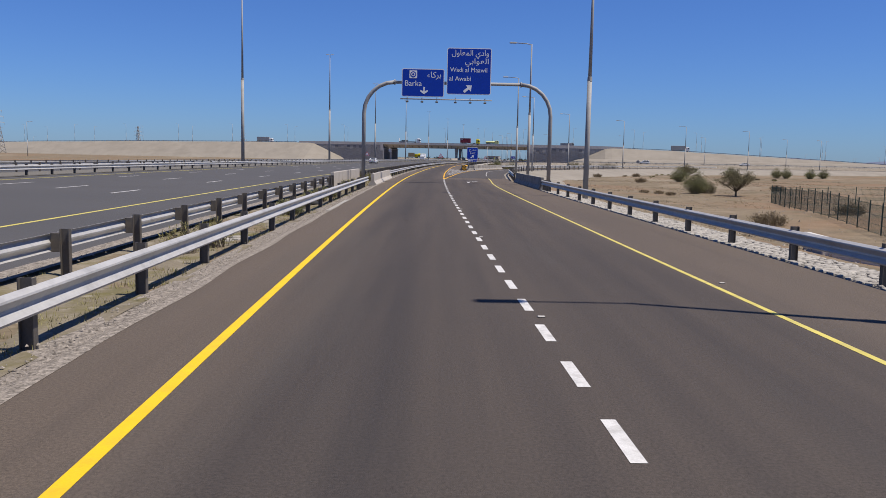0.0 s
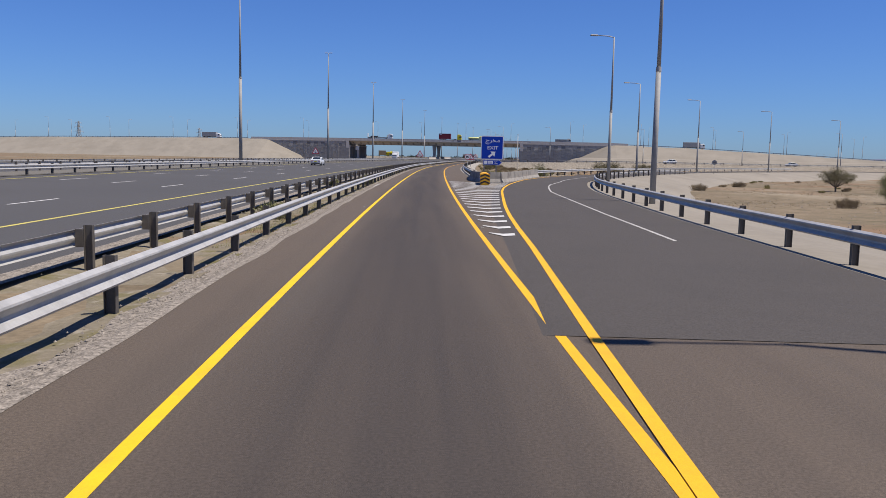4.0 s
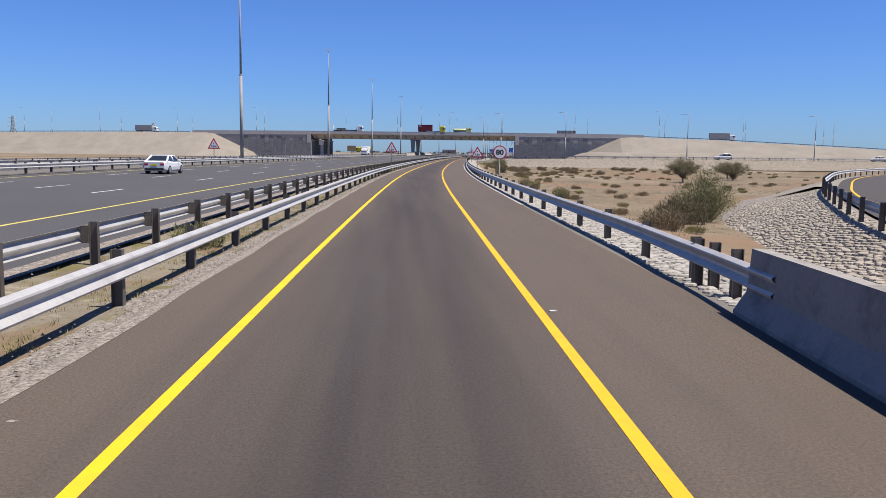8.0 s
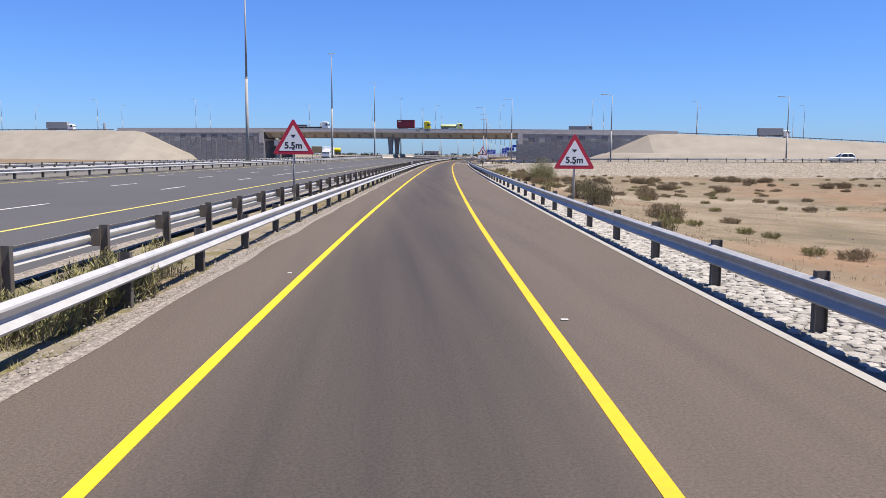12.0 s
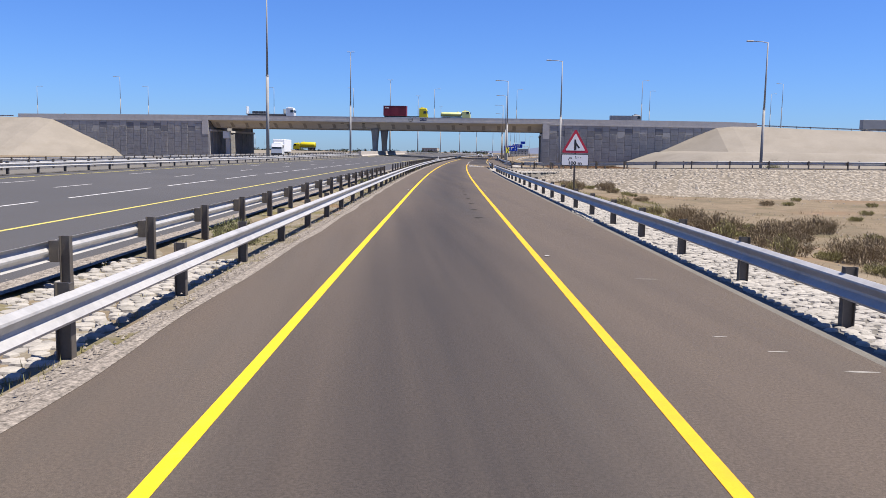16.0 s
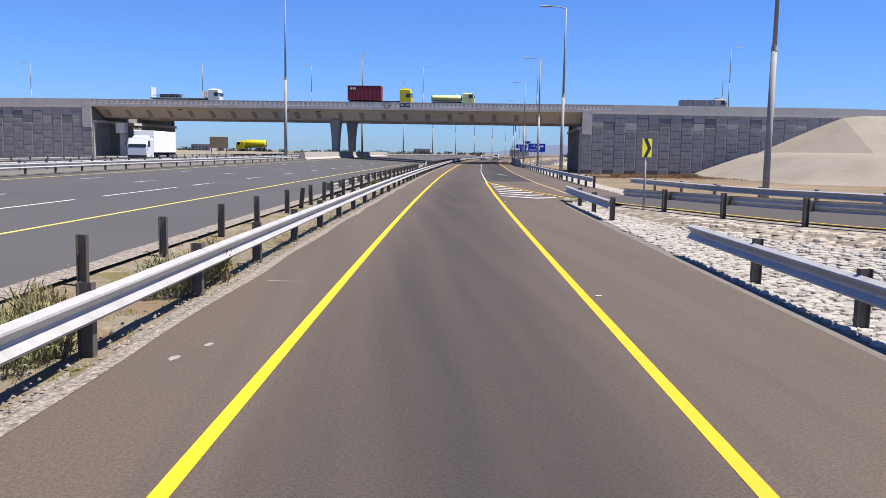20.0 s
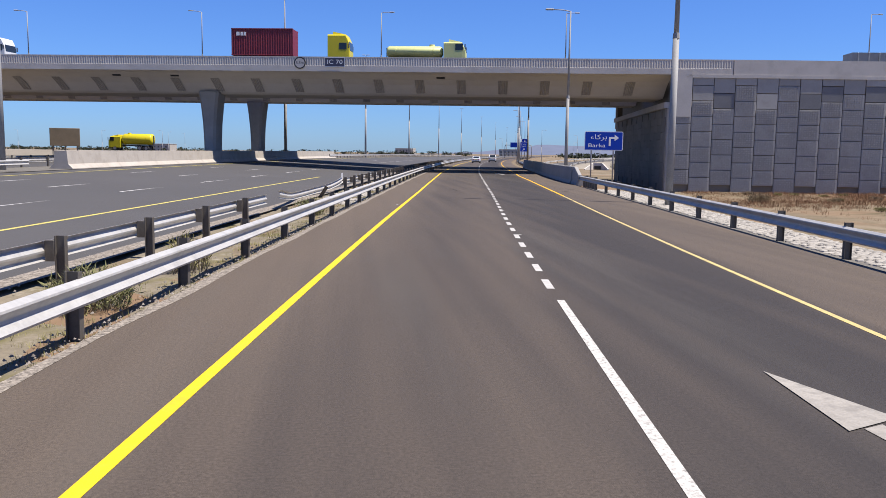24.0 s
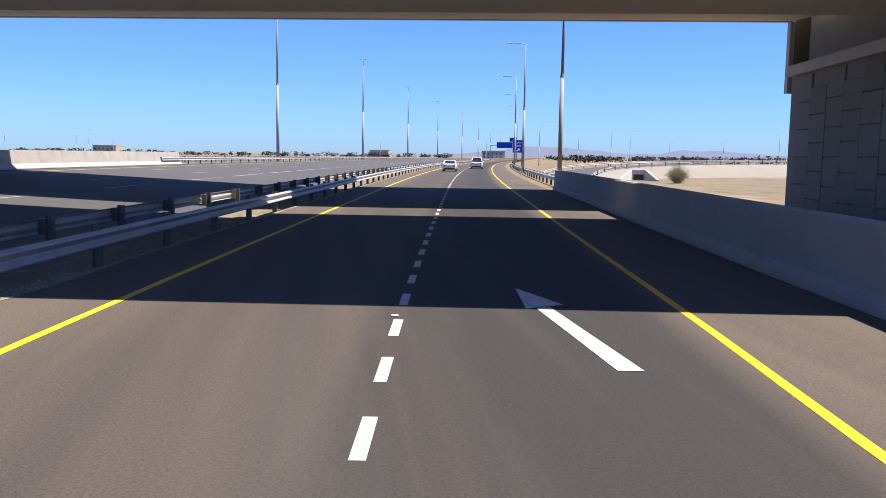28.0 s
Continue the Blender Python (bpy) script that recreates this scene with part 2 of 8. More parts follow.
def lane_wear(m, worn, other):
    """Blends the colour of a road material towards a darker worn tone where the stored wear is high."""
    nt = m.node_tree
    n, l = nt.nodes, nt.links
    b = n["Principled BSDF"]
    src = b.inputs["Base Color"].links[0].from_socket
    at = n.new("ShaderNodeAttribute")
    at.attribute_name = "wear"
    geo = n.new("ShaderNodeNewGeometry")
    sc = n.new("ShaderNodeVectorMath")
    sc.operation = "MULTIPLY"
    sc.inputs[1].default_value = (1.6, 0.05, 1.0)
    l.new(geo.outputs["Position"], sc.inputs[0])
    t = n.new("ShaderNodeTexNoise")
    t.inputs["Scale"].default_value = 1.0
    t.inputs["Detail"].default_value = 6
    l.new(sc.outputs[0], t.inputs["Vector"])
    ma = n.new("ShaderNodeMath")
    ma.operation = "MULTIPLY_ADD"
    l.new(t.outputs["Fac"], ma.inputs[0])
    ma.inputs[1].default_value = 0.9
    ma.inputs[2].default_value = -0.45
    ad = n.new("ShaderNodeMath")
    ad.operation = "ADD"
    ad.use_clamp = True
    l.new(ma.outputs[0], ad.inputs[0])
    l.new(at.outputs["Fac"], ad.inputs[1])
    r = n.new("ShaderNodeMix")
    r.data_type = "RGBA"
    r.inputs["A"].default_value = (*other, 1)
    r.inputs["B"].default_value = (*worn, 1)
    l.new(ad.outputs[0], r.inputs["Factor"])
    mu = n.new("ShaderNodeVectorMath")
    mu.operation = "MULTIPLY"
    l.new(src, mu.inputs[0])
    l.new(r.outputs["Result"], mu.inputs[1])
    l.new(mu.outputs[0], b.inputs["Base Color"])


lane_wear(asphalt, (0.55, 0.56, 0.61), (1.62, 1.5, 1.32))


def cobbled(name, color, gap, size):
    """Surface of rounded stones set in mortar, for banks that stay far off."""
    m = bpy.data.materials.new(name)
    m.use_nodes = True
    n, l = m.node_tree.nodes, m.node_tree.links
    b = n["Principled BSDF"]
    b.inputs["Roughness"].default_value = 0.92
    b.inputs["Specular IOR Level"].default_value = 0.15
    geo = n.new("ShaderNodeNewGeometry")
    vo = n.new("ShaderNodeTexVoronoi")
    vo.inputs["Scale"].default_value = 1.0 / size
    l.new(geo.outputs["Position"], vo.inputs["Vector"])
    r = n.new("ShaderNodeMapRange")
    r.inputs["From Min"].default_value = 0.35
    r.inputs["From Max"].default_value = 0.6
    l.new(vo.outputs["Distance"], r.inputs["Value"])
    hue = n.new("ShaderNodeSeparateColor")
    l.new(vo.outputs["Color"], hue.inputs[0])
    k = n.new("ShaderNodeMapRange")
    k.inputs["To Min"].default_value = 0.6
    k.inputs["To Max"].default_value = 1.3
    l.new(hue.outputs[0], k.inputs["Value"])
    sc = n.new("ShaderNodeVectorMath")
    sc.operation = "SCALE"
    sc.inputs[0].default_value = color
    l.new(k.outputs[0], sc.inputs["Scale"])
    mx = n.new("ShaderNodeMix")
    mx.data_type = "RGBA"
    l.new(r.outputs[0], mx.inputs["Factor"])
    l.new(sc.outputs[0], mx.inputs["A"])
    mx.inputs["B"].default_value = (*gap, 1)
    l.new(mx.outputs["Result"], b.inputs["Base Color"])
    bu = n.new("ShaderNodeBump")
    bu.inputs["Distance"].default_value = 0.08
    bu.invert = True
    l.new(vo.outputs["Distance"], bu.inputs["Height"])
    l.new(bu.outputs[0], b.inputs["Normal"])
    return m


def blotch(m, tone, scale, lo, hi, amount, stretch=(1, 1, 1)):
    """Mixes broad patches of another tone into a ground material."""
    n, l = m.node_tree.nodes, m.node_tree.links
    b = n["Principled BSDF"]
    src = b.inputs["Base Color"].links[0].from_socket
    geo = n.new("ShaderNodeNewGeometry")
    sc = n.new("ShaderNodeVectorMath")
    sc.operation = "MULTIPLY"
    sc.inputs[1].default_value = stretch
    l.new(geo.outputs["Position"], sc.inputs[0])
    t = n.new("ShaderNodeTexNoise")
    t.inputs["Scale"].default_value = scale
    t.inputs["Detail"].default_value = 8
    t.inputs["Roughness"].default_value = 0.62
    l.new(sc.outputs[0], t.inputs["Vector"])
    r = n.new("ShaderNodeMapRange")
    r.inputs["From Min"].default_value = lo
    r.inputs["From Max"].default_value = hi
    r.inputs["To Max"].default_value = amount
    l.new(t.outputs["Fac"], r.inputs["Value"])
    mx = n.new("ShaderNodeMix")
    mx.data_type = "RGBA"
    l.new(r.outputs[0], mx.inputs["Factor"])
    l.new(src, mx.inputs["A"])
    mx.inputs["B"].default_value = (*tone, 1)
    l.new(mx.outputs["Result"], b.inputs["Base Color"])


blotch(sand, (0.185, 0.115, 0.07), 0.045, 0.5, 0.62, 0.75)
blotch(sand, (0.245, 0.205, 0.15), 0.03, 0.54, 0.66, 0.8, (1, 0.6, 1))
blotch(sand, (0.095, 0.08, 0.045), 0.35, 0.57, 0.66, 0.7)
blotch(fill_sand, (0.17, 0.145, 0.11), 0.12, 0.52, 0.7, 0.3, (1, 1, 3))
blotch(verge_soil, (0.115, 0.1, 0.035), 0.5, 0.5, 0.64, 0.75)
blotch(verge_soil, (0.25, 0.22, 0.175), 2.2, 0.56, 0.66, 0.8)
blotch(asphalt, (0.075, 0.068, 0.06), 0.5, 0.55, 0.75, 0.4, (1, 0.08, 1))
cobble_bank = cobbled("cobbled_bank", (0.26, 0.225, 0.18), (0.15, 0.128, 0.1), 0.34)
# ---- mesh helpers ----


def mesh_from(name, verts, faces, mat, smooth=False):
    me = bpy.data.meshes.new(name)
    me.from_pydata([tuple(v) for v in verts], [], faces)
    for m in (mat if isinstance(mat, (list, tuple)) else [mat]):
        me.materials.append(m)
    if smooth:
        me.polygons.foreach_set("use_smooth", [True] * len(me.polygons))
    me.update()
    return me


def part(name, bm, mat, parent=None, label="", smooth=False):
    """Links a bmesh (or mesh) as one object under a thing or part."""
    if isinstance(bm, bpy.types.Mesh):
        me = bm
    else:
        me = bpy.data.meshes.new(name)
        bm.to_mesh(me)
        bm.free()
        for m in (mat if isinstance(mat, (list, tuple)) else [mat]):
            me.materials.append(m)
        if smooth:
            me.polygons.foreach_set("use_smooth", [True] * len(me.polygons))
    ob = new(name, me)
    if parent is not None:
        ob.parent = parent
    if label:
        tagged(ob, label)
    return ob


def box_bm(sx, sy, sz, at=(0, 0, 0), bevel=0.0, bm=None):
    """Box centred in x and y on at, standing on its z."""
    b = bmesh.new()
    bmesh.ops.create_cube(b, size=1.0)
    bmesh.ops.scale(b, vec=(sx, sy, sz), verts=b.verts)
    if bevel:
        bmesh.ops.bevel(b, geom=b.edges[:], offset=bevel, segments=1, affect="EDGES")
    bmesh.ops.translate(b, vec=(at[0], at[1], at[2] + sz / 2), verts=b.verts)
    return merge_bm(bm, b)


def merge_bm(bm, other):
    if bm is None:
        return other
    me = bpy.data.meshes.new("tmp")
    other.to_mesh(me)
    other.free()
    bm.from_mesh(me)
    bpy.data.meshes.remove(me)
    return bm


def cone_bm(r0, r1, h, at=(0, 0, 0), seg=12, bm=None, turn=None):
    b = bmesh.new()
    bmesh.ops.create_cone(b, cap_ends=True, segments=seg, radius1=r0, radius2=r1, depth=h)
    bmesh.ops.translate(b, vec=(0, 0, h / 2), verts=b.verts)
    if turn:
        bmesh.ops.transform(b, matrix=turn, verts=b.verts)
    bmesh.ops.translate(b, vec=at, verts=b.verts)
    return merge_bm(bm, b)


def tube_mesh(name, pts, r, mat, seg=10):
    """Round tube along points; r is a number or one per point."""
    verts, faces = [], []
    pts = [Vector(p) for p in pts]
    for i, p in enumerate(pts):
        t = (pts[min(i + 1, len(pts) - 1)] - pts[max(i - 1, 0)]).normalized()
        u = t.cross(Vector((0, 1, 0.01)))
        if u.length < 0.1:
            u = t.cross(Vector((1, 0, 0)))
        u.normalize()
        w = t.cross(u)
        rr = r[i] if isinstance(r, (list, tuple)) else r
        for k in range(seg):
            a = 2 * math.pi * k / seg
            verts.append(p + rr * (math.cos(a) * u + math.sin(a) * w))
    for i in range(len(pts) - 1):
        for k in range(seg):
            a, b = i * seg + k, i * seg + (k + 1) % seg
            faces.append((a, b, b + seg, a + seg))
    faces.append(tuple(range(seg))[::-1])
    faces.append(tuple(range((len(pts) - 1) * seg, len(pts) * seg)))
    return mesh_from(name, verts, faces, mat, True)


def frange(a, b, step):
    n = max(1, int(math.ceil((b - a) / step - 1e-6)))
    return [a + (b - a) * i / n for i in range(n + 1)]


def ribbon(name, y0, y1, ds, mat, z=0.0, step=3.0):
    """Flat strip along the road. ds: offsets, numbers or functions of y; z: a number or function of (y, d)."""
    verts, faces = [], []
    ys = frange(y0, y1, step)
    for y in ys:
        for d in ds:
            dd = d(y) if callable(d) else d
            verts.append(road(y, dd, z(y, dd) if callable(z) else z))
    k = len(ds)
    for i in range(len(ys) - 1):
        for j in range(k - 1):
            a = i * k + j
            faces.append((a, a + 1, a + 1 + k, a + k))
    return new(name, mesh_from(name, verts, faces, mat))


def path_ribbon(name, pts, offs, mat, dz=0.0):
    """Strip along a plan path of (x, y, z), with offsets to its right."""
    verts, faces = [], []
    for i, p in enumerate(pts):
        a, b = pts[max(i - 1, 0)], pts[min(i + 1, len(pts) - 1)]
        t = Vector((b[0] - a[0], b[1] - a[1], 0)).normalized()
        r = Vector((t.y, -t.x, 0))
        for o in offs:
            oo, zz = o if isinstance(o, tuple) else (o, 0.0)
            verts.append(Vector(p) + r * oo + Vector((0, 0, zz + dz)))
    k = len(offs)
    for i in range(len(pts) - 1):
        for j in range(k - 1):
            a = i * k + j
            faces.append((a, a + 1, a + 1 + k, a + k))
    return new(name, mesh_from(name, verts, faces, mat))


def smooth_path(ctrl, step=4.0):
    """Even points on a smooth curve through control points."""
    out = []
    c = [Vector(p) for p in ctrl]
    for i in range(len(c) - 1):
        p0 = c[i - 1] if i else 2 * c[0] - c[1]
        p1, p2 = c[i], c[i + 1]
        p3 = c[i + 2] if i + 2 < len(c) else 2 * c[-1] - c[-2]
        n = max(1, int((p2 - p1).length / step))
        for k in range(n):
            f = k / n
            out.append(p1 + 0.5 * f * (p2 - p0 + f * (2 * p0 - 5 * p1 + 4 * p2 - p3 + f * (3 * (p1 - p2) + p3 - p0))))
    out.append(c[-1])
    return out


# ---- ground and roads ----
BRIDGE_SLOPE = -0.18


def right_edge(y):
    """Offset of the paved right edge."""
    return lerp(y, [(78, 10.2), (110, 10.6), (125, 11.8), (141, 13.8), (152, 15.5), (163.5, 15.9), (164.5, 6.4), (424, 6.4), (427.5, 6.8), (430, 11.2), (448, 10.4)])


def bank(y, d):
    """Extra height of the highway where it is banked towards the overpass."""
    return 0.0185 * min(max(-d - 6.0, 0.0), 18.0) * lerp(y, [(430, 0), (535, 1), (600, 1.5), (700, 1.5), (950, 0)])


def hwy_z(d, y=0.0):
    return bank(y, d) + lerp(-d, [(4.9, -0.05), (6, -0.03), (9, 0.0), (24, 0.28), (27, 0.3), (30, 0.28), (46, 0.0)])


def ground_z(y, d):
    if d > 0:
        e = d - right_edge(y)
        z = lerp(e, [(0, -0.04), (2.5, -0.2), (7, -1.2), (12, -1.55), (400, -1.3), (3000, 0.0)])
        z -= 0.5 * lerp(y, [(250, 0), (272, 1), (325, 1), (360, 0)]) * lerp(e, [(7, 0), (20, 1), (45, 1), (58, 0)])
        if e > 6:
            z += 0.35 * noise.noise(Vector((d * 0.04, y * 0.04, 0))) + 0.12 * noise.noise(Vector((d * 0.2, y * 0.2, 3)))
        return z
    z = lerp(-d, [(0, -0.04), (1.4, -0.04), (2.2, -0.12), (3.6, -0.2), (4.6, -0.12), (6.3, -0.09), (24, 0.2), (27, 0.26), (30, 0.2), (46, -0.05), (50, -0.2), (60, -0.9), (300, -0.9), (3000, 0.0)])
    z += bank(y, d) * lerp(-d, [(48, 1), (62, 0)])
    if d < -55:
        z += 0.25 * noise.noise(Vector((d * 0.04, y * 0.04, 0)))
    return z


gys = frange(-60, 640, 6.0) + [660, 690, 730, 780, 850, 950, 1100, 1300, 1600, 2000, 2600, 3400, 4400]
gds = [-4200, -2500, -1500, -900, -600, -400, -300, -230, -180, -140, -110, -90, -78, -68, -60, -54, -50, -46, -30, -27, -24, -15, -9, -6.3, -5.5, -4.2, -3.2, -2.2, -1.4, 0, 3.2, 6.0, 6.6, 7.4, 8.4, 9.6, 10.6, 11.6, 12.8, 14, 15.5, 17, 19, 21, 24, 27, 30, 34, 38, 43, 48, 54, 60, 68, 76, 86, 98, 112, 130, 150, 180, 220, 280, 360, 480, 650, 900, 1400, 2200, 4200]
gv, gf = [], []
for y in gys:
    for d in gds:
        gv.append(road(y, d, ground_z(y, d)))
gk = len(gds)
for i in range(len(gys) - 1):
    for j in range(gk - 1):
        a = i * gk + j
        gf.append((a, a + 1, a + 1 + gk, a + gk))
tagged(new("ground", mesh_from("ground", gv, gf, sand, True)), "pale brown desert sand ground with stony patches", "ground", kind="structure")

def left_edge(y):
    """Offset of the paved left edge."""
    return lerp(y, [(0, -1.25), (105, -1.25), (163, -1.3), (222, -1.4), (337, -1.43), (357, -1.54), (445, -1.57), (494, -1.7), (560, -1.66)])


far_y = 1500
RIGHT_PAVED = lambda y: right_edge(y) if not 85 < y < 440 else lerp(y, [(85, 10.6), (150, 6.6), (163, 6.4), (176, 6.35), (424, 6.35), (427.5, 6.75), (430, 11.1), (440, 11.0)])
road_ob = tagged(ribbon("road", -40, far_y, [lambda y: left_edge(y) - 0.02, -0.75, 0.0, 0.35, 1.0, 1.9, 2.8, 3.45, 3.8, lambda y: 3.8 + 0.35 * (RIGHT_PAVED(y) - 3.8), lambda y: 3.8 + 0.52 * (RIGHT_PAVED(y) - 3.8), lambda y: 3.8 + 0.6 * (RIGHT_PAVED(y) - 3.8), RIGHT_PAVED], asphalt), "brown-grey asphalt collector road with paved shoulders", "road", kind="structure")
# traffic wear: 1 on the polished, oil-stained lanes, 0 on the dusty shoulders
wear_values = []
for y in frange(-40, far_y, 3.0):
    open_lane = 1.0 if y < 82 or y > 452 else 0.0
    joined = 1.0 if y > 452 else 0.0
    k = 0.75 - 0.17 * joined
    wear_values += [0.0, 0.0, 0.12 * k, 0.45 * k, 0.85 * k, k, 0.85 * k, k * max(0.45, open_lane * 0.8), max(0.1, open_lane * 0.6 + 0.15 * joined), max(0.05, open_lane * 0.67 + 0.33 * joined), max(0.03, open_lane * 0.55 + 0.4 * joined), 0.03 + 0.1 * open_lane + 0.1 * joined, 0.05 * joined]
wear = road_ob.data.attributes.new("wear", "FLOAT", "POINT")
wear.data.foreach_set("value", wear_values)

tagged(ribbon("highway", -40, far_y, [-4.95, -6.2, -9.0, -15, -24.4], hwy_asphalt, lambda y, d: hwy_z(d, y)), "wide grey asphalt highway carriageway", "road", kind="structure")
tagged(ribbon("opposite_highway", -40, far_y, [-29.6, -38, -46], hwy_asphalt, lambda y, d: hwy_z(d, y)), "grey asphalt carriageway beyond the median", "road", kind="structure")

# ---- markings ----


def line(name, y0, y1, d, w, mat, label, z=0.004, step=4.0):
    g = d if callable(d) else (lambda y: d)
    zz = z if callable(z) else (lambda y, dd: z)
    return tagged(ribbon(name, y0, y1, [lambda y: g(y) - w / 2, lambda y: g(y) + w / 2], mat, zz, step), label, "road marking", kind="structure")


LEFT_LINE = [(0, 0.015), (45, 0.01), (90, 0.01), (104, 0.025), (121, 0.045), (131, 0.035), (145, 0.03), (182, 0.015), (202, 0.035), (240, 0.045), (270, 0.055), (300, 0.05), (340, 0.03), (378, 0.0), (450, 0.0), (475, 0.0), (494, -0.015), (512, 0.06), (532, 0.04), (553, -0.06), (600, 0.0)]
line("left_edge_line", -40, far_y, lambda y: lerp(y, LEFT_LINE), 0.132, yellow_paint, "solid yellow edge line on asphalt")
line("right_edge_line", 81.6, 450, lambda y: lerp(y, [(81.6, 3.79), (104, 3.765), (124, 3.785), (182, 3.785), (202, 3.75), (240, 3.735), (260, 3.715), (300, 3.735), (340, 3.74), (380, 3.755), (450, 3.76)]), 0.132, amber_paint, "solid yellow edge line on asphalt")
line("lane_line", 450, 479, 3.82, 0.11, worn_white, "solid white lane line on asphalt")
line("highway_edge_line", -40, 532, -9.0, 0.15, faded_yellow, "yellow edge line of the highway", lambda y, d: hwy_z(d, y) + 0.004)
line("highway_median_line", -40, far_y, -22.6, 0.15, faded_yellow, "faded yellow edge line beside the median", lambda y, d: hwy_z(d, y) + 0.004)
line("right_lane_edge", -40, 100, lambda y: lerp(y, [(0, 7.2), (29, 7.47), (61, 7.66), (70, 7.87), (80, 8.32), (92, 8.62), (100, 8.87)]), 0.1, faded_yellow, "worn yellow edge line of the exit lane")
ENTRY_LINE = [(509, 7.56), (514, 7.62), (533, 7.74), (545, 7.7), (549, 7.74), (554, 7.86), (600, 8.05)]
line("entry_lane_edge", 509, far_y, lambda y: lerp(y, ENTRY_LINE), 0.13, amber_paint, "yellow edge line of the entry lane")
line("worn_entry_edge", 435, 509, lambda y: lerp(y, [(435, 7.8), (450, 7.5), (485, 7.37), (496, 7.4), (514, 7.62), (524, 7.69)]), 0.1, pale_line, "yellow edge line of the entry lane")


def dashes(name, y0, y1, length, gap, d, w, label, lift=0.004, far=640, paint=None, spots=None):
    """A broken white line whose strokes are parts."""
    top = tagged(new(name), label, "road marking", kind="structure")
    y = y0
    k = 0
    vs, fs = [], []
    while y < y1:
        if spots:
            y = lerp(k, spots)
            k += 1
        e = d(y) if callable(d) else d
        q = [road(y, e - w / 2), road(y, e + w / 2), road(y + length, e + w / 2), road(y + length, e - w / 2)]
        z = (hwy_z(e, y) if e < -6 else 0.0) + lift
        for p in q:
            p.z = z
        if y < far:
            part("stroke", mesh_from("stroke", q, [(0, 1, 2, 3)], paint or white_paint), None, top)
        else:
            fs.append(tuple(range(len(vs), len(vs) + 4)))
            vs += q
        y += length + gap
    if vs:
        tagged(part("far_strokes", mesh_from("far_strokes", vs, fs, white_paint), None, top), kind="stuff")
    return top


dashes("exit_lane_line", -8.04, 81, 0.97, 0.959, 3.8, 0.125, "short white dashes between lane and exit lane")
dashes("entry_lane_line", 480.15, 1000, 0.95, 1.0, lambda y: lerp(y, [(480, 3.79), (494, 3.82), (511, 3.965), (530, 4.01), (549, 3.995), (553, 3.96), (600, 4.05)]), 0.125, "short dusty white dashes between lane and entry lane", far=620, paint=dusty_white, spots=[(0, 480.0), (6, 491.55), (16, 510.8), (26, 530.45), (35, 548.4), (270, 1009.0)])
dashes("highway_lane_line", 5.8, 300, 4.1, 13.0, -12.75, 0.15, "white dashes between highway lanes")
dashes("highway_weave_line", 309.6, 1300, 8.9, 2.5, -12.85, 0.16, "long white strokes between highway lanes")
dashes("highway_middle_line", 8.3, 1300, 4.1, 13.0, -16.5, 0.15, "white dashes between highway lanes")
dashes("highway_inner_line", 9.7, 1300, 4.1, 13.0, -20.2, 0.15, "white dashes between highway lanes")

# ---- guard rails ----
BAY = 3.72
W_PROFILE = [(0.0, 0.40), (0.075, 0.42), (0.09, 0.45), (0.015, 0.525), (0.01, 0.56), (0.085, 0.655), (0.08, 0.68), (0.0, 0.72)]


def beam_mesh(pts, side, z=0.0):
    """One bay of corrugated beam through plan points; side is +1 when its face looks to the right."""
    verts, faces = [], []
    for i, p in enumerate(pts):
        a, b = pts[max(i - 1, 0)], pts[min(i + 1, len(pts) - 1)]
        t = Vector((b[0] - a[0], b[1] - a[1], 0)).normalized()
        r = Vector((t.y, -t.x, 0)) * side
        for o, h in W_PROFILE + [(o - 0.012, h) for o, h in reversed(W_PROFILE)]:
            verts.append(Vector((p[0], p[1], p[2] + h + z)) + r * o)
    k = 2 * len(W_PROFILE)
    for i in range(len(pts) - 1):
        for j in range(k):
            a, b = i * k + j, i * k + (j + 1) % k
            faces.append((a, b, b + k, a + k))
    faces.append(tuple(range(k)))
    faces.append(tuple(range((len(pts) - 1) * k, len(pts) * k))[::-1])
    return mesh_from("beam", verts, faces, steel)


def i_post(h, w=0.11, depth=0.15, t=0.012):
    """Rolled post with two flanges and a web."""
    bm = box_bm(depth, t, h, (0, 0, -0.15))
    bm = box_bm(t, w, h, (-depth / 2, 0, -0.15), bm=bm)
    return box_bm(t, w, h, (depth / 2, 0, -0.15), bm=bm)


def bm_mesh(name, bm, mat):
    me = bpy.data.meshes.new(name)
    bm.to_mesh(me)
    bm.free()
    me.materials.append(mat)
    return me


POST = bm_mesh("post", i_post(0.95), post_steel)
BLOCK = bm_mesh("block", box_bm(0.16, 0.12, 0.34, (0, 0, 0.39), 0.008), post_steel)


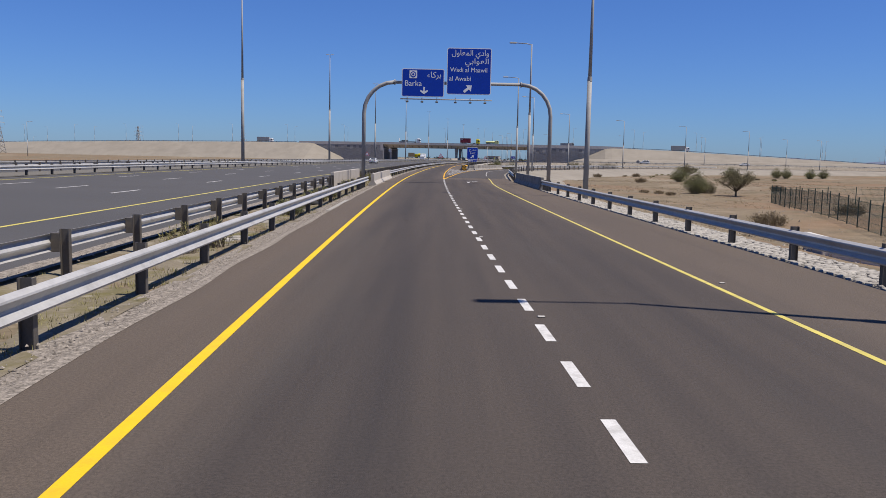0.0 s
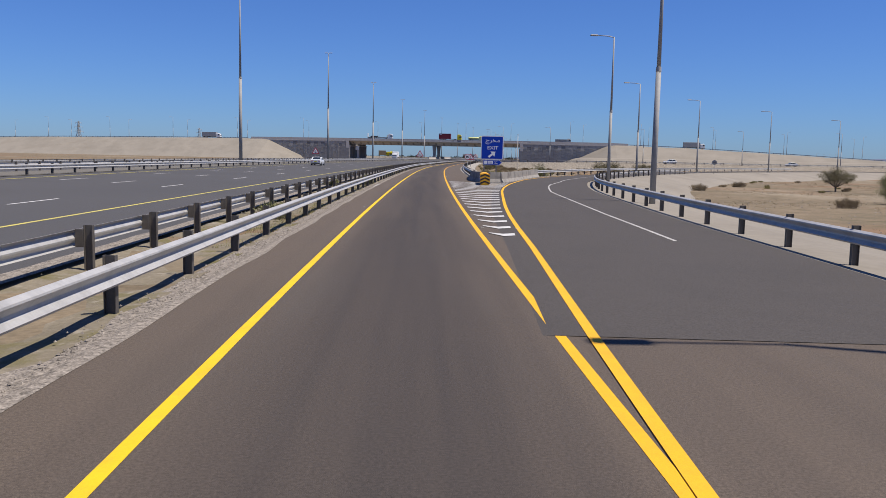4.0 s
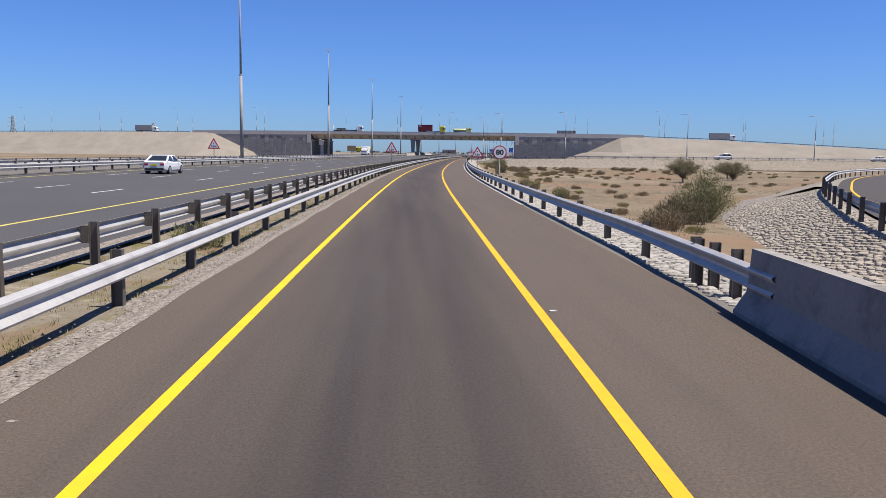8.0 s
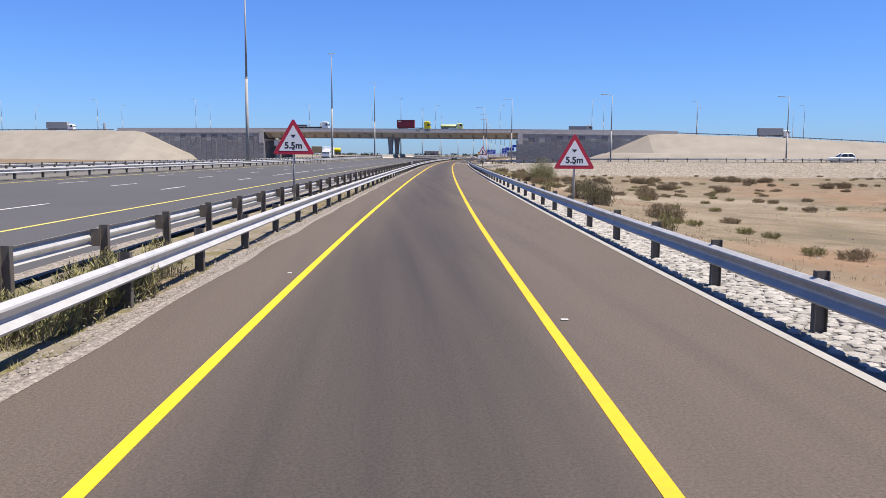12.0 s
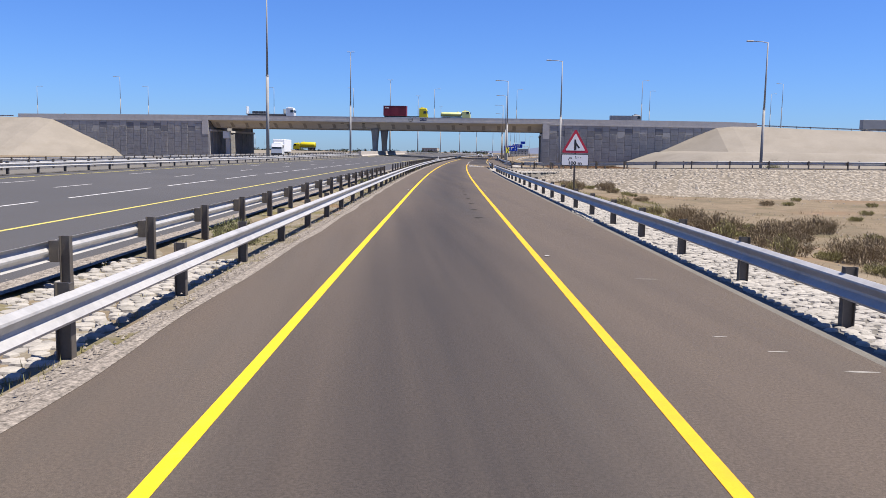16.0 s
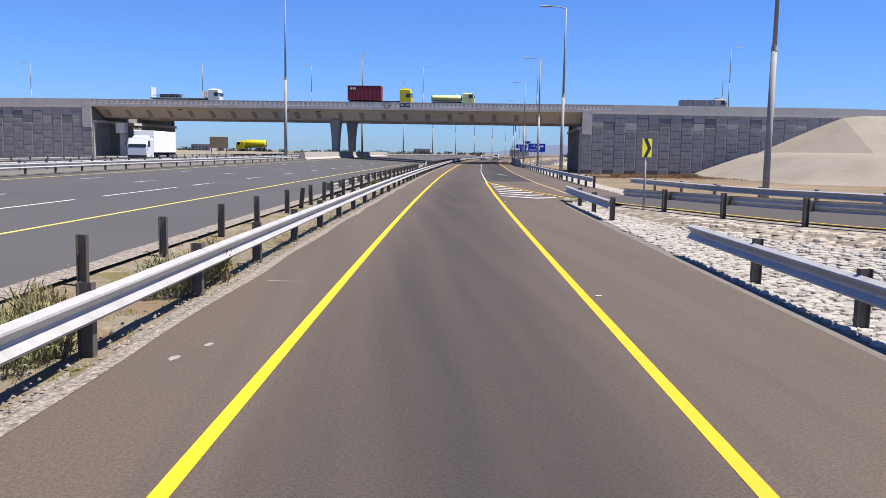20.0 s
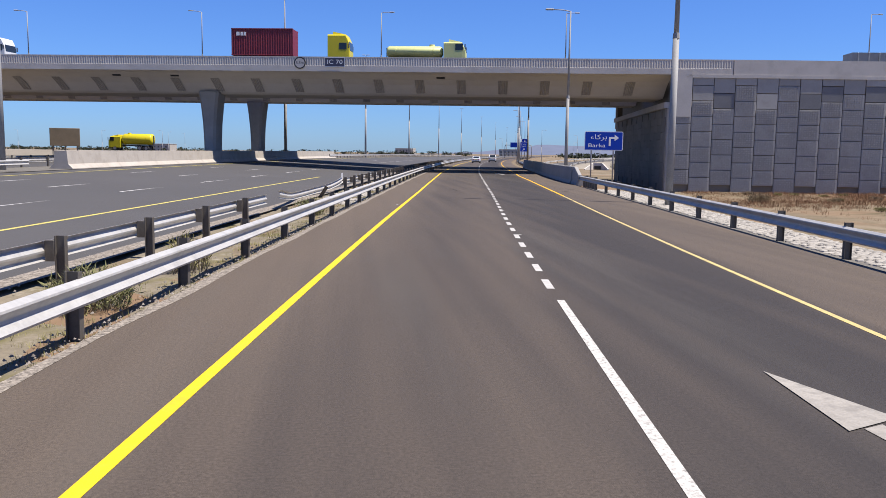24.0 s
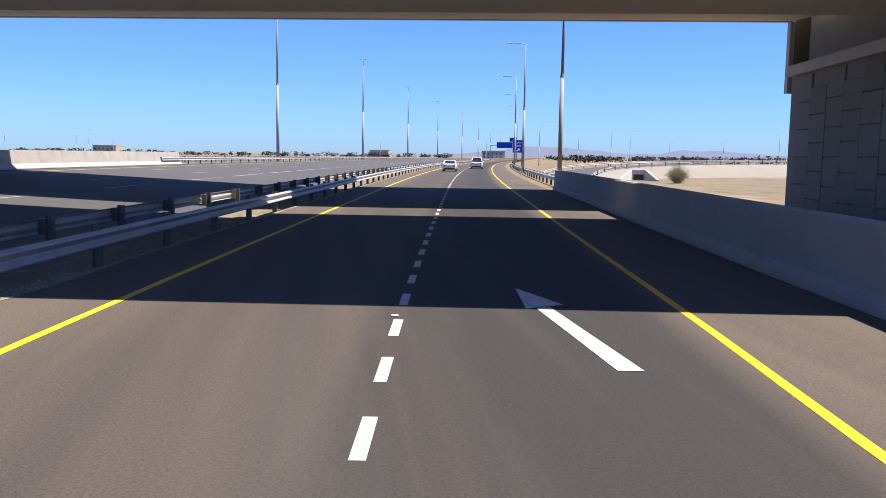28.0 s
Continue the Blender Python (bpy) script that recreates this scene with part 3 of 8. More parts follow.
def rail_along(pts_of, n, side, label, block=False, group="", far_from=None, thing="guardrail"):
    """A run of guard rail: n bays, pts_of(s) gives the plan point and heading at s bays."""
    top = tagged(new(thing), label, "guardrail", group)
    joined = []
    for i in range(n):
        p = pts_of(i)
        yaw = p[3]
        near = far_from is None or i < far_from
        bay = [pts_of(i + f)[:3] for f in (0, 0.5, 1.0)]
        if near:
            part("beam", beam_mesh(bay, side), None, top)
        off = -side * (0.08 + (0.16 if block else 0.0))
        m = pose(p[0], p[1], p[2], 0, 0, yaw)
        if near:
            o = part("post", POST, None, top)
            o.matrix_basis = m @ Matrix.Translation((off, 0, 0))
            if block:
                o = part("block", BLOCK, None, top)
                o.matrix_basis = m @ Matrix.Translation((-side * 0.075, 0, 0))
        else:
            joined.append((bay, m @ Matrix.Translation((off, 0, 0))))
    if joined:
        bm = bmesh.new()
        for bay, m in joined:
            me = beam_mesh(bay, side)
            bm.from_mesh(me)
            bpy.data.meshes.remove(me)
        part("far_beam", bm, steel, top)
        v, f = [], []
        for bay, m in joined:
            k = len(v)
            for x, y in ((-0.06, -0.06), (0.06, -0.06), (0.06, 0.06), (-0.06, 0.06)):
                v += [m @ Vector((x, y, -0.1)), m @ Vector((x, y, 0.78))]
            f += [(k, k + 2, k + 3, k + 1), (k + 2, k + 4, k + 5, k + 3), (k + 4, k + 6, k + 7, k + 5), (k + 6, k, k + 1, k + 7), (k + 1, k + 3, k + 5, k + 7)]
        tagged(part("post_row", mesh_from("post_row", v, f, post_steel), None, top), kind="stuff")
    return top


def road_rail(y0, y1, d, side, label, block=False, group="", far=None):
    n = int((y1 - y0) / BAY)

    def at(s):
        y = y0 + s * BAY
        e = d(y) if callable(d) else d
        p = road(y, e, ground_z(y, e) if e > -6 else hwy_z(e, y))
        p.z = max(p.z, -0.1)
        return (p.x, p.y, p.z, road_yaw(y))
    return rail_along(at, n, side, label, block, group, None if far is None else int((far - y0) / BAY))


def path_rail(pts, off, side, label, block=False, near=None):
    """Rail at an offset to the right of a plan path."""
    line_pts = []
    for i, p in enumerate(pts):
        a, b = pts[max(i - 1, 0)], pts[min(i + 1, len(pts) - 1)]
        t = Vector((b[0] - a[0], b[1] - a[1], 0)).normalized()
        line_pts.append(Vector(p) + Vector((t.y, -t.x, 0)) * off)
    acc = [0.0]
    for a, b in zip(line_pts, line_pts[1:]):
        acc.append(acc[-1] + (b - a).length)
    n = int(acc[-1] / BAY)

    def at(s):
        q = min(s * BAY, acc[-1])
        for i in range(len(acc) - 1):
            if q <= acc[i + 1] or i == len(acc) - 2:
                f = (q - acc[i]) / max(acc[i + 1] - acc[i], 1e-6)
                a, b = line_pts[i], line_pts[i + 1]
                p = a.lerp(b, min(f, 1))
                return (p.x, p.y, p.z, math.degrees(math.atan2(b.y - a.y, b.x - a.x)) - 90)
    return rail_along(at, n, side, label, block, "", near)


G = "highway guard rails"
road_rail(-20.8, 61.2, -1.95, 1, "galvanised steel guard rail on dark posts beside the road", group=G)
road_rail(82.0, 900, -1.95, 1, "galvanised steel guard rail on dark posts beside the road", group=G, far=640)
road_rail(-18.72, 59.45, -4.3, -1, "galvanised guard rail with spacer blocks facing the highway", True, G)
road_rail(79.0, 394, -4.3, -1, "galvanised guard rail with spacer blocks facing the highway", True, G)
road_rail(428, 498, -4.25, -1, "galvanised guard rail with spacer blocks facing the highway", True, G)
road_rail(512, 900, -4.25, -1, "galvanised guard rail with spacer blocks facing the highway", True, G, far=640)
road_rail(-19, 59.5, 10.6, -1, "galvanised guard rail beside the exit lane", group=G)
road_rail(165.9, 409.4, lambda y: lerp(y, [(165, 6.5), (168, 6.7), (174, 6.95)]), -1, "galvanised guard rail along a stone-pitched verge", group=G)
road_rail(444, 526.0, 10.6, -1, "galvanised guard rail beside the entry lane", group=G)
road_rail(594, 900, 11.9, -1, "galvanised guard rail beyond the overpass", group=G, far=640)
road_rail(-18, 520, -24.6, 1, "galvanised guard rail along the highway median", group=G, far=420)
road_rail(622, 900, -24.6, 1, "galvanised guard rail along the highway median", group=G, far=623)
road_rail(-18, 900, -29.2, -1, "galvanised guard rail on the far side of the median", group=G, far=-18)
road_rail(-18, 900, -46.8, -1, "galvanised guard rail beyond the far carriageway", group=G, far=-18)

# ---- overpass ----
BU = Vector((1, BRIDGE_SLOPE, 0)).normalized()
BV = Vector((-BRIDGE_SLOPE, 1, 0)).normalized()
BO = Vector((57.35, 549.5, 0))
BYAW = math.degrees(math.atan2(BU.y, BU.x))


def bp(u, v, z):
    """A point of the overpass: u along it, v across it away from the near edge."""
    return BO + BU * u + BV * v + Vector((0, 0, z))


def deck_top(u):
    """Height of the parapet foot along the overpass and its approaches."""
    if u < -150:
        return lerp(-50.0 - u, [(100, 10.5), (160, 10.1), (230, 9.3), (320, 7.4), (420, 4.2), (520, 0.8), (640, -1.0)])
    return lerp(abs(u + 50.0), [(0, 10.7), (55, 10.7), (100, 10.5), (140, 9.4), (200, 6.6), (270, 3.0), (340, 0.6), (500, -1.0)])


overpass = tagged(new("overpass"), "concrete highway overpass on flared columns", "bridge")


def sweep_u(name, prof, u0, u1, mat, parent, step=400.0, label="", smooth=False):
    """Closed profile of (v, z) swept along the overpass; z is above the deck level."""
    verts, faces = [], []
    us = frange(u0, u1, step)
    for u in us:
        for v, z in prof:
            verts.append(bp(u, v, deck_top(u) + z))
    k = len(prof)
    for i in range(len(us) - 1):
        for j in range(k):
            a, b = i * k + j, i * k + (j + 1) % k
            faces.append((a, b, b + k, a + k))
    faces.append(tuple(range(k)))
    faces.append(tuple(range((len(us) - 1) * k, len(us) * k))[::-1])
    return part(name, mesh_from(name, verts, faces, mat, smooth), None, parent, label)


SOFFIT = [(0.0, -0.25), (1.4, -0.45), (2.6, -0.85), (3.6, -1.32), (4.4, -1.82), (5.0, -2.2), (5.5, -2.4)]


def deck(v0, width, soffit):
    """Box girder with cantilevers and the carriageway on it; soffit: the underside as (v, z) from the near edge."""
    sweep_u("girder", [(v0, 0.0)] + [(v0 + v, z) for v, z in soffit] + [(v0 + width, 0.0)], -100, 0.0, girder_concrete, overpass)
    sweep_u("carriageway", [(v0 + 0.4, 0.6), (v0 + 0.4, 0.0), (v0 + width - 0.4, 0.0), (v0 + width - 0.4, 0.6), (v0 + width / 2, 0.75)], -100, 0, hwy_asphalt, overpass)


FAR_SOFFIT = [(0.0, -0.25), (0.7, -0.62), (1.3, -1.25), (2.0, -2.15)]
deck(0.0, 17.1, SOFFIT + [(11.5, -2.4), (12.6, -1.7), (14.6, -0.8), (17.1, -0.25)])
deck(21.2, 20.5, FAR_SOFFIT + [(6.6, -2.15), (9.0, -1.6), (13.0, -0.8), (20.5, -0.25)])


def parapet(v, u0, u1, name="parapet"):
    """Parapet whose outer face has upright flutes."""
    verts, faces = [], []
    us = frange(u0, u1, 0.13)
    s = -1 if v < 20 else 1
    for i, u in enumerate(us):
        o = 0.035 if i % 2 else 0.06
        t = deck_top(u)
        for dv, z in ((0.06, -0.3), (0.06, 0.3), (o, 0.34), (o, 1.08), (0.06, 1.12), (0.06, 1.22), (-0.28, 1.22), (-0.28, -0.3)):
            verts.append(bp(u, v + s * dv, t + z))
    k = 8
    for i in range(len(us) - 1):
        for j in range(k):
            a, b = i * k + j, i * k + (j + 1) % k
            faces.append((a, b, b + k, a + k))
    faces.append(tuple(range(k)))
    faces.append(tuple(range((len(us) - 1) * k, len(us) * k))[::-1])
    part(name, mesh_from(name, verts, faces, concrete), None, overpass)


parapet(0.0, -100, 5.9)
parapet(41.7, -100, 5.9)


def plain_parapet(v, u0, u1):
    s = -1 if v < 20 else 1
    sweep_u("plain_parapet", [(v + s * 0.08, -0.35), (v + s * 0.08, 1.22), (v - s * 0.3, 1.22), (v - s * 0.3, -0.35)], u0, u1, concrete, overpass, 10)


for a, b in ((5.95, 60), (-160, -100.05)):
    plain_parapet(0.0, a, b)
    plain_parapet(41.7, a, b)


# darker than the other concrete, to deepen the columns' shade under the deck
column_concrete = principled("column_concrete", (0.34, 0.325, 0.3), 0.85, var=0.12, scale=0.5, fine=14, bump=0.25, bump_scale=30, dirt=(0.26, 0.245, 0.225), dirt_amount=0.5, dirt_scale=0.7, spec=0.3)
# darker copy of the panel concrete: the abutments' shade is put into this colour
shaded_abutment_concrete = principled("shaded_abutment_concrete", (0.25, 0.24, 0.225), 0.9, var=0.2, scale=0.5, fine=12, bump=0.3, bump_scale=24, spread=0.8, dirt=(0.2, 0.19, 0.175), dirt_amount=0.5, dirt_scale=0.8, spec=0.3)


def column(u, v):
    verts, faces = [], []
    prof = [(-0.3, 0.66, 1.3), (3.0, 0.68, 1.3), (5.0, 0.76, 1.34), (7.0, 0.95, 1.4), (8.5, 1.15, 1.45)]
    for z, a, b in prof:
        for x, y in ((-a, -b + 0.3), (-a + 0.25, -b), (a - 0.25, -b), (a, -b + 0.3), (a, b - 0.3), (a - 0.25, b), (-a + 0.25, b), (-a, b - 0.3)):
            verts.append(bp(u + x, v + y, z))
    for i in range(len(prof) - 1):
        for j in range(8):
            p, q = i * 8 + j, i * 8 + (j + 1) % 8
            faces.append((p, q, q + 8, p + 8))
    faces.append(tuple(range(32, 40)))
    part("column", mesh_from("column", verts, faces, column_concrete), None, overpass)


column(-50.1, 5.6)
column(-50.4, 24.2)

# abutments: front wall, bearing shelf and end pilaster
for u, s in ((-0.45, 1), (-99.55, -1)):
    bm = bmesh.new()
    vs = [bm.verts.new(bp(u + s * a + 0.008 * v, v, z)) for v in (0.6, 40.5) for a, z in ((0, -2), (0, 7.6), (0.9, 7.6), (0.9, 10.6), (1.3, 10.6), (1.3, -2))]
    for j in range(6):
        bm.faces.new((vs[j], vs[(j + 1) % 6], vs[6 + (j + 1) % 6], vs[6 + j]))
    bm.faces.new(vs[:6])
    bm.faces.new(vs[6:][::-1])
    bmesh.ops.recalc_face_normals(bm, faces=bm.faces)
    part("abutment", bm, shaded_abutment_concrete, overpass, "concrete abutment wall, darkened in colour for the shade under the deck")
    bm = bmesh.new()
    vs = [bm.verts.new(bp(u + s * a + 0.008 * v, v, z)) for v in (0.4, 40.8) for a, z in ((-0.3, 7.05), (-0.3, 7.64), (0.86, 7.64), (0.86, 7.05))]
    for j in range(4):
        bm.faces.new((vs[j], vs[(j + 1) % 4], vs[4 + (j + 1) % 4], vs[4 + j]))
    bm.faces.new(vs[:4])
    bm.faces.new(vs[4:][::-1])
    bmesh.ops.recalc_face_normals(bm, faces=bm.faces)
    part("bearing_shelf", bm, concrete, overpass)
    for v in (-0.12, 41.5):
        bm = bmesh.new()
        q = [bm.verts.new(bp(u + s * a, v + b, z)) for z in (6.15, 10.9) for a, b in ((0.4, 0), (2.3, 0), (2.3, 0.5), (0.4, 0.5))]
        for f in ((0, 1, 5, 4), (1, 2, 6, 5), (2, 3, 7, 6), (3, 0, 4, 7), (4, 5, 6, 7), (3, 2, 1, 0)):
            bm.faces.new([q[i] for i in f])
        bmesh.ops.recalc_face_normals(bm, faces=bm.faces)
        part("pilaster", bm, concrete, overpass, "pale concrete end pilaster")

# end returns that close the gap between abutment and panelled wall
for u0, u1 in ((-0.47, -0.2), (-99.8, -99.53)):
    bm = bmesh.new()
    q = [bm.verts.new(bp(u, v, z)) for z in (-2.0, 7.0) for u, v in ((u0, 0.03), (u1, 0.03), (u1, 1.25), (u0, 1.25))]
    for f in ((0, 1, 5, 4), (1, 2, 6, 5), (2, 3, 7, 6), (3, 0, 4, 7), (4, 5, 6, 7), (3, 2, 1, 0)):
        bm.faces.new([q[i] for i in f])
    bmesh.ops.recalc_face_normals(bm, faces=bm.faces)
    part("end_return", bm, panel_concrete, overpass)

# approach fills behind panelled walls
def fill(sign):
    u_in, u_out = (0.2, 640.0) if sign > 0 else (-100.2, -740.0)

    def front(u):
        a = abs(u - u_in)
        h = deck_top(u) + 0.2
        return lerp(a, [(0, 0.0), (26, 0.0), (50, h), (72, h)]) if a < 72 else h
    verts, faces = [], []
    us = [u_in + (u_out - u_in) * (i / 90.0) ** 1.6 for i in range(91)]
    for u in us:
        h, t = front(u), deck_top(u)
        g = -2.0
        rows = [(-2.1 * (h + 2.0) - 0.2 if h > 0 else -0.4, g), (-1.05 * (h + 2.0) - 0.2 if h > 0 else -0.35, g + (h + 2) / 2 if h > 0 else g), (0.3, h if h > 0 else g), (0.3, t), (41.4, t), (41.4, h if h > 0 else g), (41.6 + 2.1 * (h + 2.0) if h > 0 else 41.8, g)]
        for k, (v, z) in enumerate(rows):
            p = bp(u, v, z)
            if k in (1, 2) and h > 1:
                p.z += 0.25 * noise.noise(p * 0.08)
            verts.append(p)
    k = 7
    for i in range(len(us) - 1):
        for j in range(k - 1):
            a = i * k + j
            faces.append((a, a + 1, a + 1 + k, a + k) if sign > 0 else (a, a + k, a + 1 + k, a + 1))
    name = "approach_fill"
    tagged(new(name, mesh_from(name, verts, faces, fill_sand)), "pale sandy embankment carrying the road up to the overpass", "embankment", kind="structure")


fill(1)
fill(-1)

# lower sandy berm in front of the approach fill
bxs = [74, 76, 78, 80, 82, 84, 86, 88, 90, 93, 96, 100, 108, 118, 136, 160, 190, 230, 280, 340]
brow = [(0.0, 0.0), (2.5, 0.34), (5.2, 0.7), (7.6, 0.96), (9.0, 1.0), (22, 1.02), (44, 1.05)]
bvs, bfs = [], []
for x in bxs:
    hb = lerp(x, [(74, 0.0), (76, 0.2), (87.5, 4.4), (93, 4.8), (340, 5.0)])
    for dy, f in brow:
        p = Vector((x, 500.0 - 0.18 * (x - 68) + dy, -1.75 + hb * f))
        p.z += 0.12 * noise.noise(p * 0.25) * min(1.0, hb)
        bvs.append(p)
for i in range(len(bxs) - 1):
    for j in range(len(brow) - 1):
        a = i * len(brow) + j
        bfs.append((a, a + len(brow), a + len(brow) + 1, a + 1))
tagged(new("berm", mesh_from("berm", bvs, bfs, fill_sand, True)), "pale sandy berm at the foot of the approach fill", "embankment", kind="structure")

# panelled retaining walls: plain panels at the top, woven relief below
PW, PH = 2.14, 1.56


def panel_bm(woven):
    bm = box_bm(PW - 0.055, 0.16, PH - 0.055, (0, 0, 0), 0.025)
    if woven:
        for i in range(8):
            for j in range(6):
                x, z = (i - 3.5) * 0.238, 0.15 + j * 0.218
                w, h = (0.19, 0.08) if (i + j) % 2 else (0.08, 0.18)
                box_bm(w, 0.09, h, (x, -0.085, z + 0.12 - h / 2), bm=bm)
    return bm


PLAIN_PANEL = bm_mesh("panel", panel_bm(False), panel_concrete)
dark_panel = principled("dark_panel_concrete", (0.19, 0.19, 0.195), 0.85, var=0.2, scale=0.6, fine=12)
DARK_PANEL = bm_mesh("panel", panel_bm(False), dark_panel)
WOVEN_PANEL = bm_mesh("panel", panel_bm(True), panel_concrete)
for sgn, u_start in ((1, -0.2), (-1, -99.8)):
    wall = tagged(new("retaining_wall"), "grey precast panel retaining wall of the overpass approach", "retaining wall", kind="structure")
    for i in range(23):
        u = u_start + sgn * (i * PW + PW / 2)
        for j in range(-1, 8):
            z = 10.15 - (j + 1) * PH + (PH / 2 if i % 2 else 0.0)
            plain = z > 7.9 or (z > 6.4 and (i * 5 + j) % 3 == 0)
            if z < -2.2 or z > 9.6:
                continue
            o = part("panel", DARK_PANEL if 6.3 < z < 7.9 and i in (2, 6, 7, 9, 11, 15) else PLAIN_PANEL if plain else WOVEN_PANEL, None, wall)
            p = bp(u, 0.05 + 0.015 * ((i * 7 + j * 3) % 3), z)
            o.matrix_basis = pose(p.x, p.y, p.z, 0, 0, BYAW)
    # coping course under the parapet
    sweep_u("coping", [(-0.12, -0.6), (-0.12, -0.28), (0.2, -0.28), (0.2, -0.6)], u_start + sgn * 1.4, u_start + sgn * 52, concrete, wall, 10)

# cladding panels on the two abutments, in the tone darkened for shade
ABUT_PANEL = bm_mesh("panel", panel_bm(False), shaded_abutment_concrete)
for u, s in ((-0.45, 1), (-99.55, -1)):
    wall = tagged(new("abutment_cladding"), "precast panels cladding the abutment, colour darkened for the shade below the deck", "retaining wall", kind="structure")
    for i in range(18):
        for j in range(6):
            v, z = 1.8 + i * PW, -1.6 + j * PH + (PH / 2 if i % 2 else 0.0)
            if z + PH > 7.1:
                continue
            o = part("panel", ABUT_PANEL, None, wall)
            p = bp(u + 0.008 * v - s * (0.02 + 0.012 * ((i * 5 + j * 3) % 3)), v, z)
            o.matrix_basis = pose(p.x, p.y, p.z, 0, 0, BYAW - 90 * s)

# ribbed dark patches and drain mouths under the near cantilever
patch_mat = principled("dark_formwork", (0.43, 0.4, 0.365), 0.9, var=0.2, scale=2, fine=20, bump=0.3)
for v0, runs in ((0.0, [(2.6, -0.85), (3.6, -1.32), (4.4, -1.82), (4.85, -2.105)]), (21.2, [(0.35, -0.435), (0.7, -0.62), (1.3, -1.25), (1.9, -2.02)])):
    for i in range(22):
        u = -98.7 + i * 4.49
        bm = bmesh.new()
        grid = [[bm.verts.new(bp(u + k * 0.09, v0 + v - (0.03 if k % 2 else 0.006), deck_top(u) + z - (0.05 if k % 2 else 0.008))) for v, z in runs] for k in range(12)]
        for p, q in zip(grid, grid[1:]):
            for j in range(3):
                bm.faces.new((p[j], q[j], q[j + 1], p[j + 1]))
        bmesh.ops.recalc_face_normals(bm, faces=bm.faces)
        part("ribbed_patch", bm, patch_mat, overpass)
for u in (-59.5, -53.0, -82.0, -24.0):
    o = part("drain", box_bm(0.9, 0.3, 0.12, (0, 0, 0), 0.02), sign_black, overpass)
    p = bp(u, 2.0, 9.97)
    o.matrix_basis = pose(p.x, p.y, p.z, -18, 0, BYAW)
# dark rail along the edges of the approach fills
for v, sd in ((0.9, 1), (40.8, -1)):
    for a, b in ((60, 470), (-160, -560)):
        n = int(abs(b - a) / 8.0)
        pts = [tuple(bp(a + (b - a) * i / n, v, deck_top(a + (b - a) * i / n) + 0.05)) for i in range(n + 1)]
        if a < 0:
            pts.reverse()
        path_rail(pts, 0.0, -sd, "weathered guard rail along the approach fill", near=0)

# ---- lamp posts ----
def mast(h, r0, r1, joint, arms, base=True):
    """Stepped steel lamp post; arms: list of (x reach, drop)."""
    top = new("street_lamp")
    part("lower_pole", cone_bm(r0, r0 * 0.82, joint, seg=10), pole_steel, top, smooth=True)
    part("upper_pole", cone_bm(r0 * 0.66, r1, h - joint, (0, 0, joint - 0.05), seg=10), pole_steel, top, smooth=True)
    part("collar", cone_bm(r0 * 0.9, r0 * 0.8, 0.25, (0, 0, joint - 0.15), seg=10), pole_steel, top)
    if base:
        bm = box_bm(r0 * 4.2, r0 * 4.2, 0.05, (0, 0, 0.0), 0.01)
        part("base_plate", bm, pole_steel, top)
    for reach in arms:
        part("arm", tube_mesh("arm", [(0, 0, h - 0.1), (reach * 0.3, 0, h + 0.02), (reach * 0.8, 0, h + 0.06)], 0.045, pole_steel, 6), None, top)
        part("lamp_head", box_bm(0.75, 0.3, 0.14, (reach, 0, h), 0.05), pole_steel, top, "grey lamp head")
    return top


L1 = "tall stepped steel lamp mast in the highway median"
lamp_m = tagged(mast(26.0, 0.26, 0.07, 12.9, [-0.55, 0.55]), L1, "street lamp", "median lamp masts")
ys_m = [43, 124.4, 202.7, 279.5, 357.5, 437.8, 518.6, 597, 675, 754, 833, 912, 1010, 1110, 1220, 1340]
for i, y in enumerate(ys_m):
    p = road(y, -26.8, 0.25)
    if i == 0:
        lamp_m.matrix_basis = pose(p.x, p.y, p.z, 0, 0, road_yaw(y))
    else:
        copy_thing(lamp_m, pose(p.x, p.y, p.z, 0, 0, road_yaw(y)))
L2 = "stepped steel street lamp with one arm towards the road"
lamp_r = tagged(mast(14.0, 0.16, 0.06, 7.0, [-1.9]), L2, "street lamp", "roadside lamps")
lamp_low = tagged(mast(12.9, 0.15, 0.06, 6.4, [-1.9]), L2, "street lamp", "roadside lamps")
lamp_high = tagged(mast(15.3, 0.17, 0.06, 7.6, [-1.9]), L2, "street lamp", "roadside lamps")
standing = []
ys_r = [(8.9, 10.1), (8.35, 48.25), (8.8, 85.7), (10.7, 121), (17.0, 158), (29.1, 193), (49.2, 227), (74, 254), (104, 283), (34.9, 428.8), (32.85, 463.5), (38.9, 502.8), (44.4, 542.0), (53.2, 600), (60.0, 641), (68, 682), (77, 723), (86, 764), (96, 806), (50, 398), (86, 396.5), (125, 397), (165, 399)]
for i, (x, y) in enumerate(ys_r):
    p = Vector((x, y, -0.2 if x < 48 else 0.2))
    m = pose(p.x, p.y, p.z, 0, 0, road_yaw(y))
    lamp = lamp_low if x > 25 and 180 < y < 300 else lamp_high if y > 420 else lamp_r
    if lamp in standing:
        copy_thing(lamp, m)
    else:
        lamp.matrix_basis = m
        standing.append(lamp)

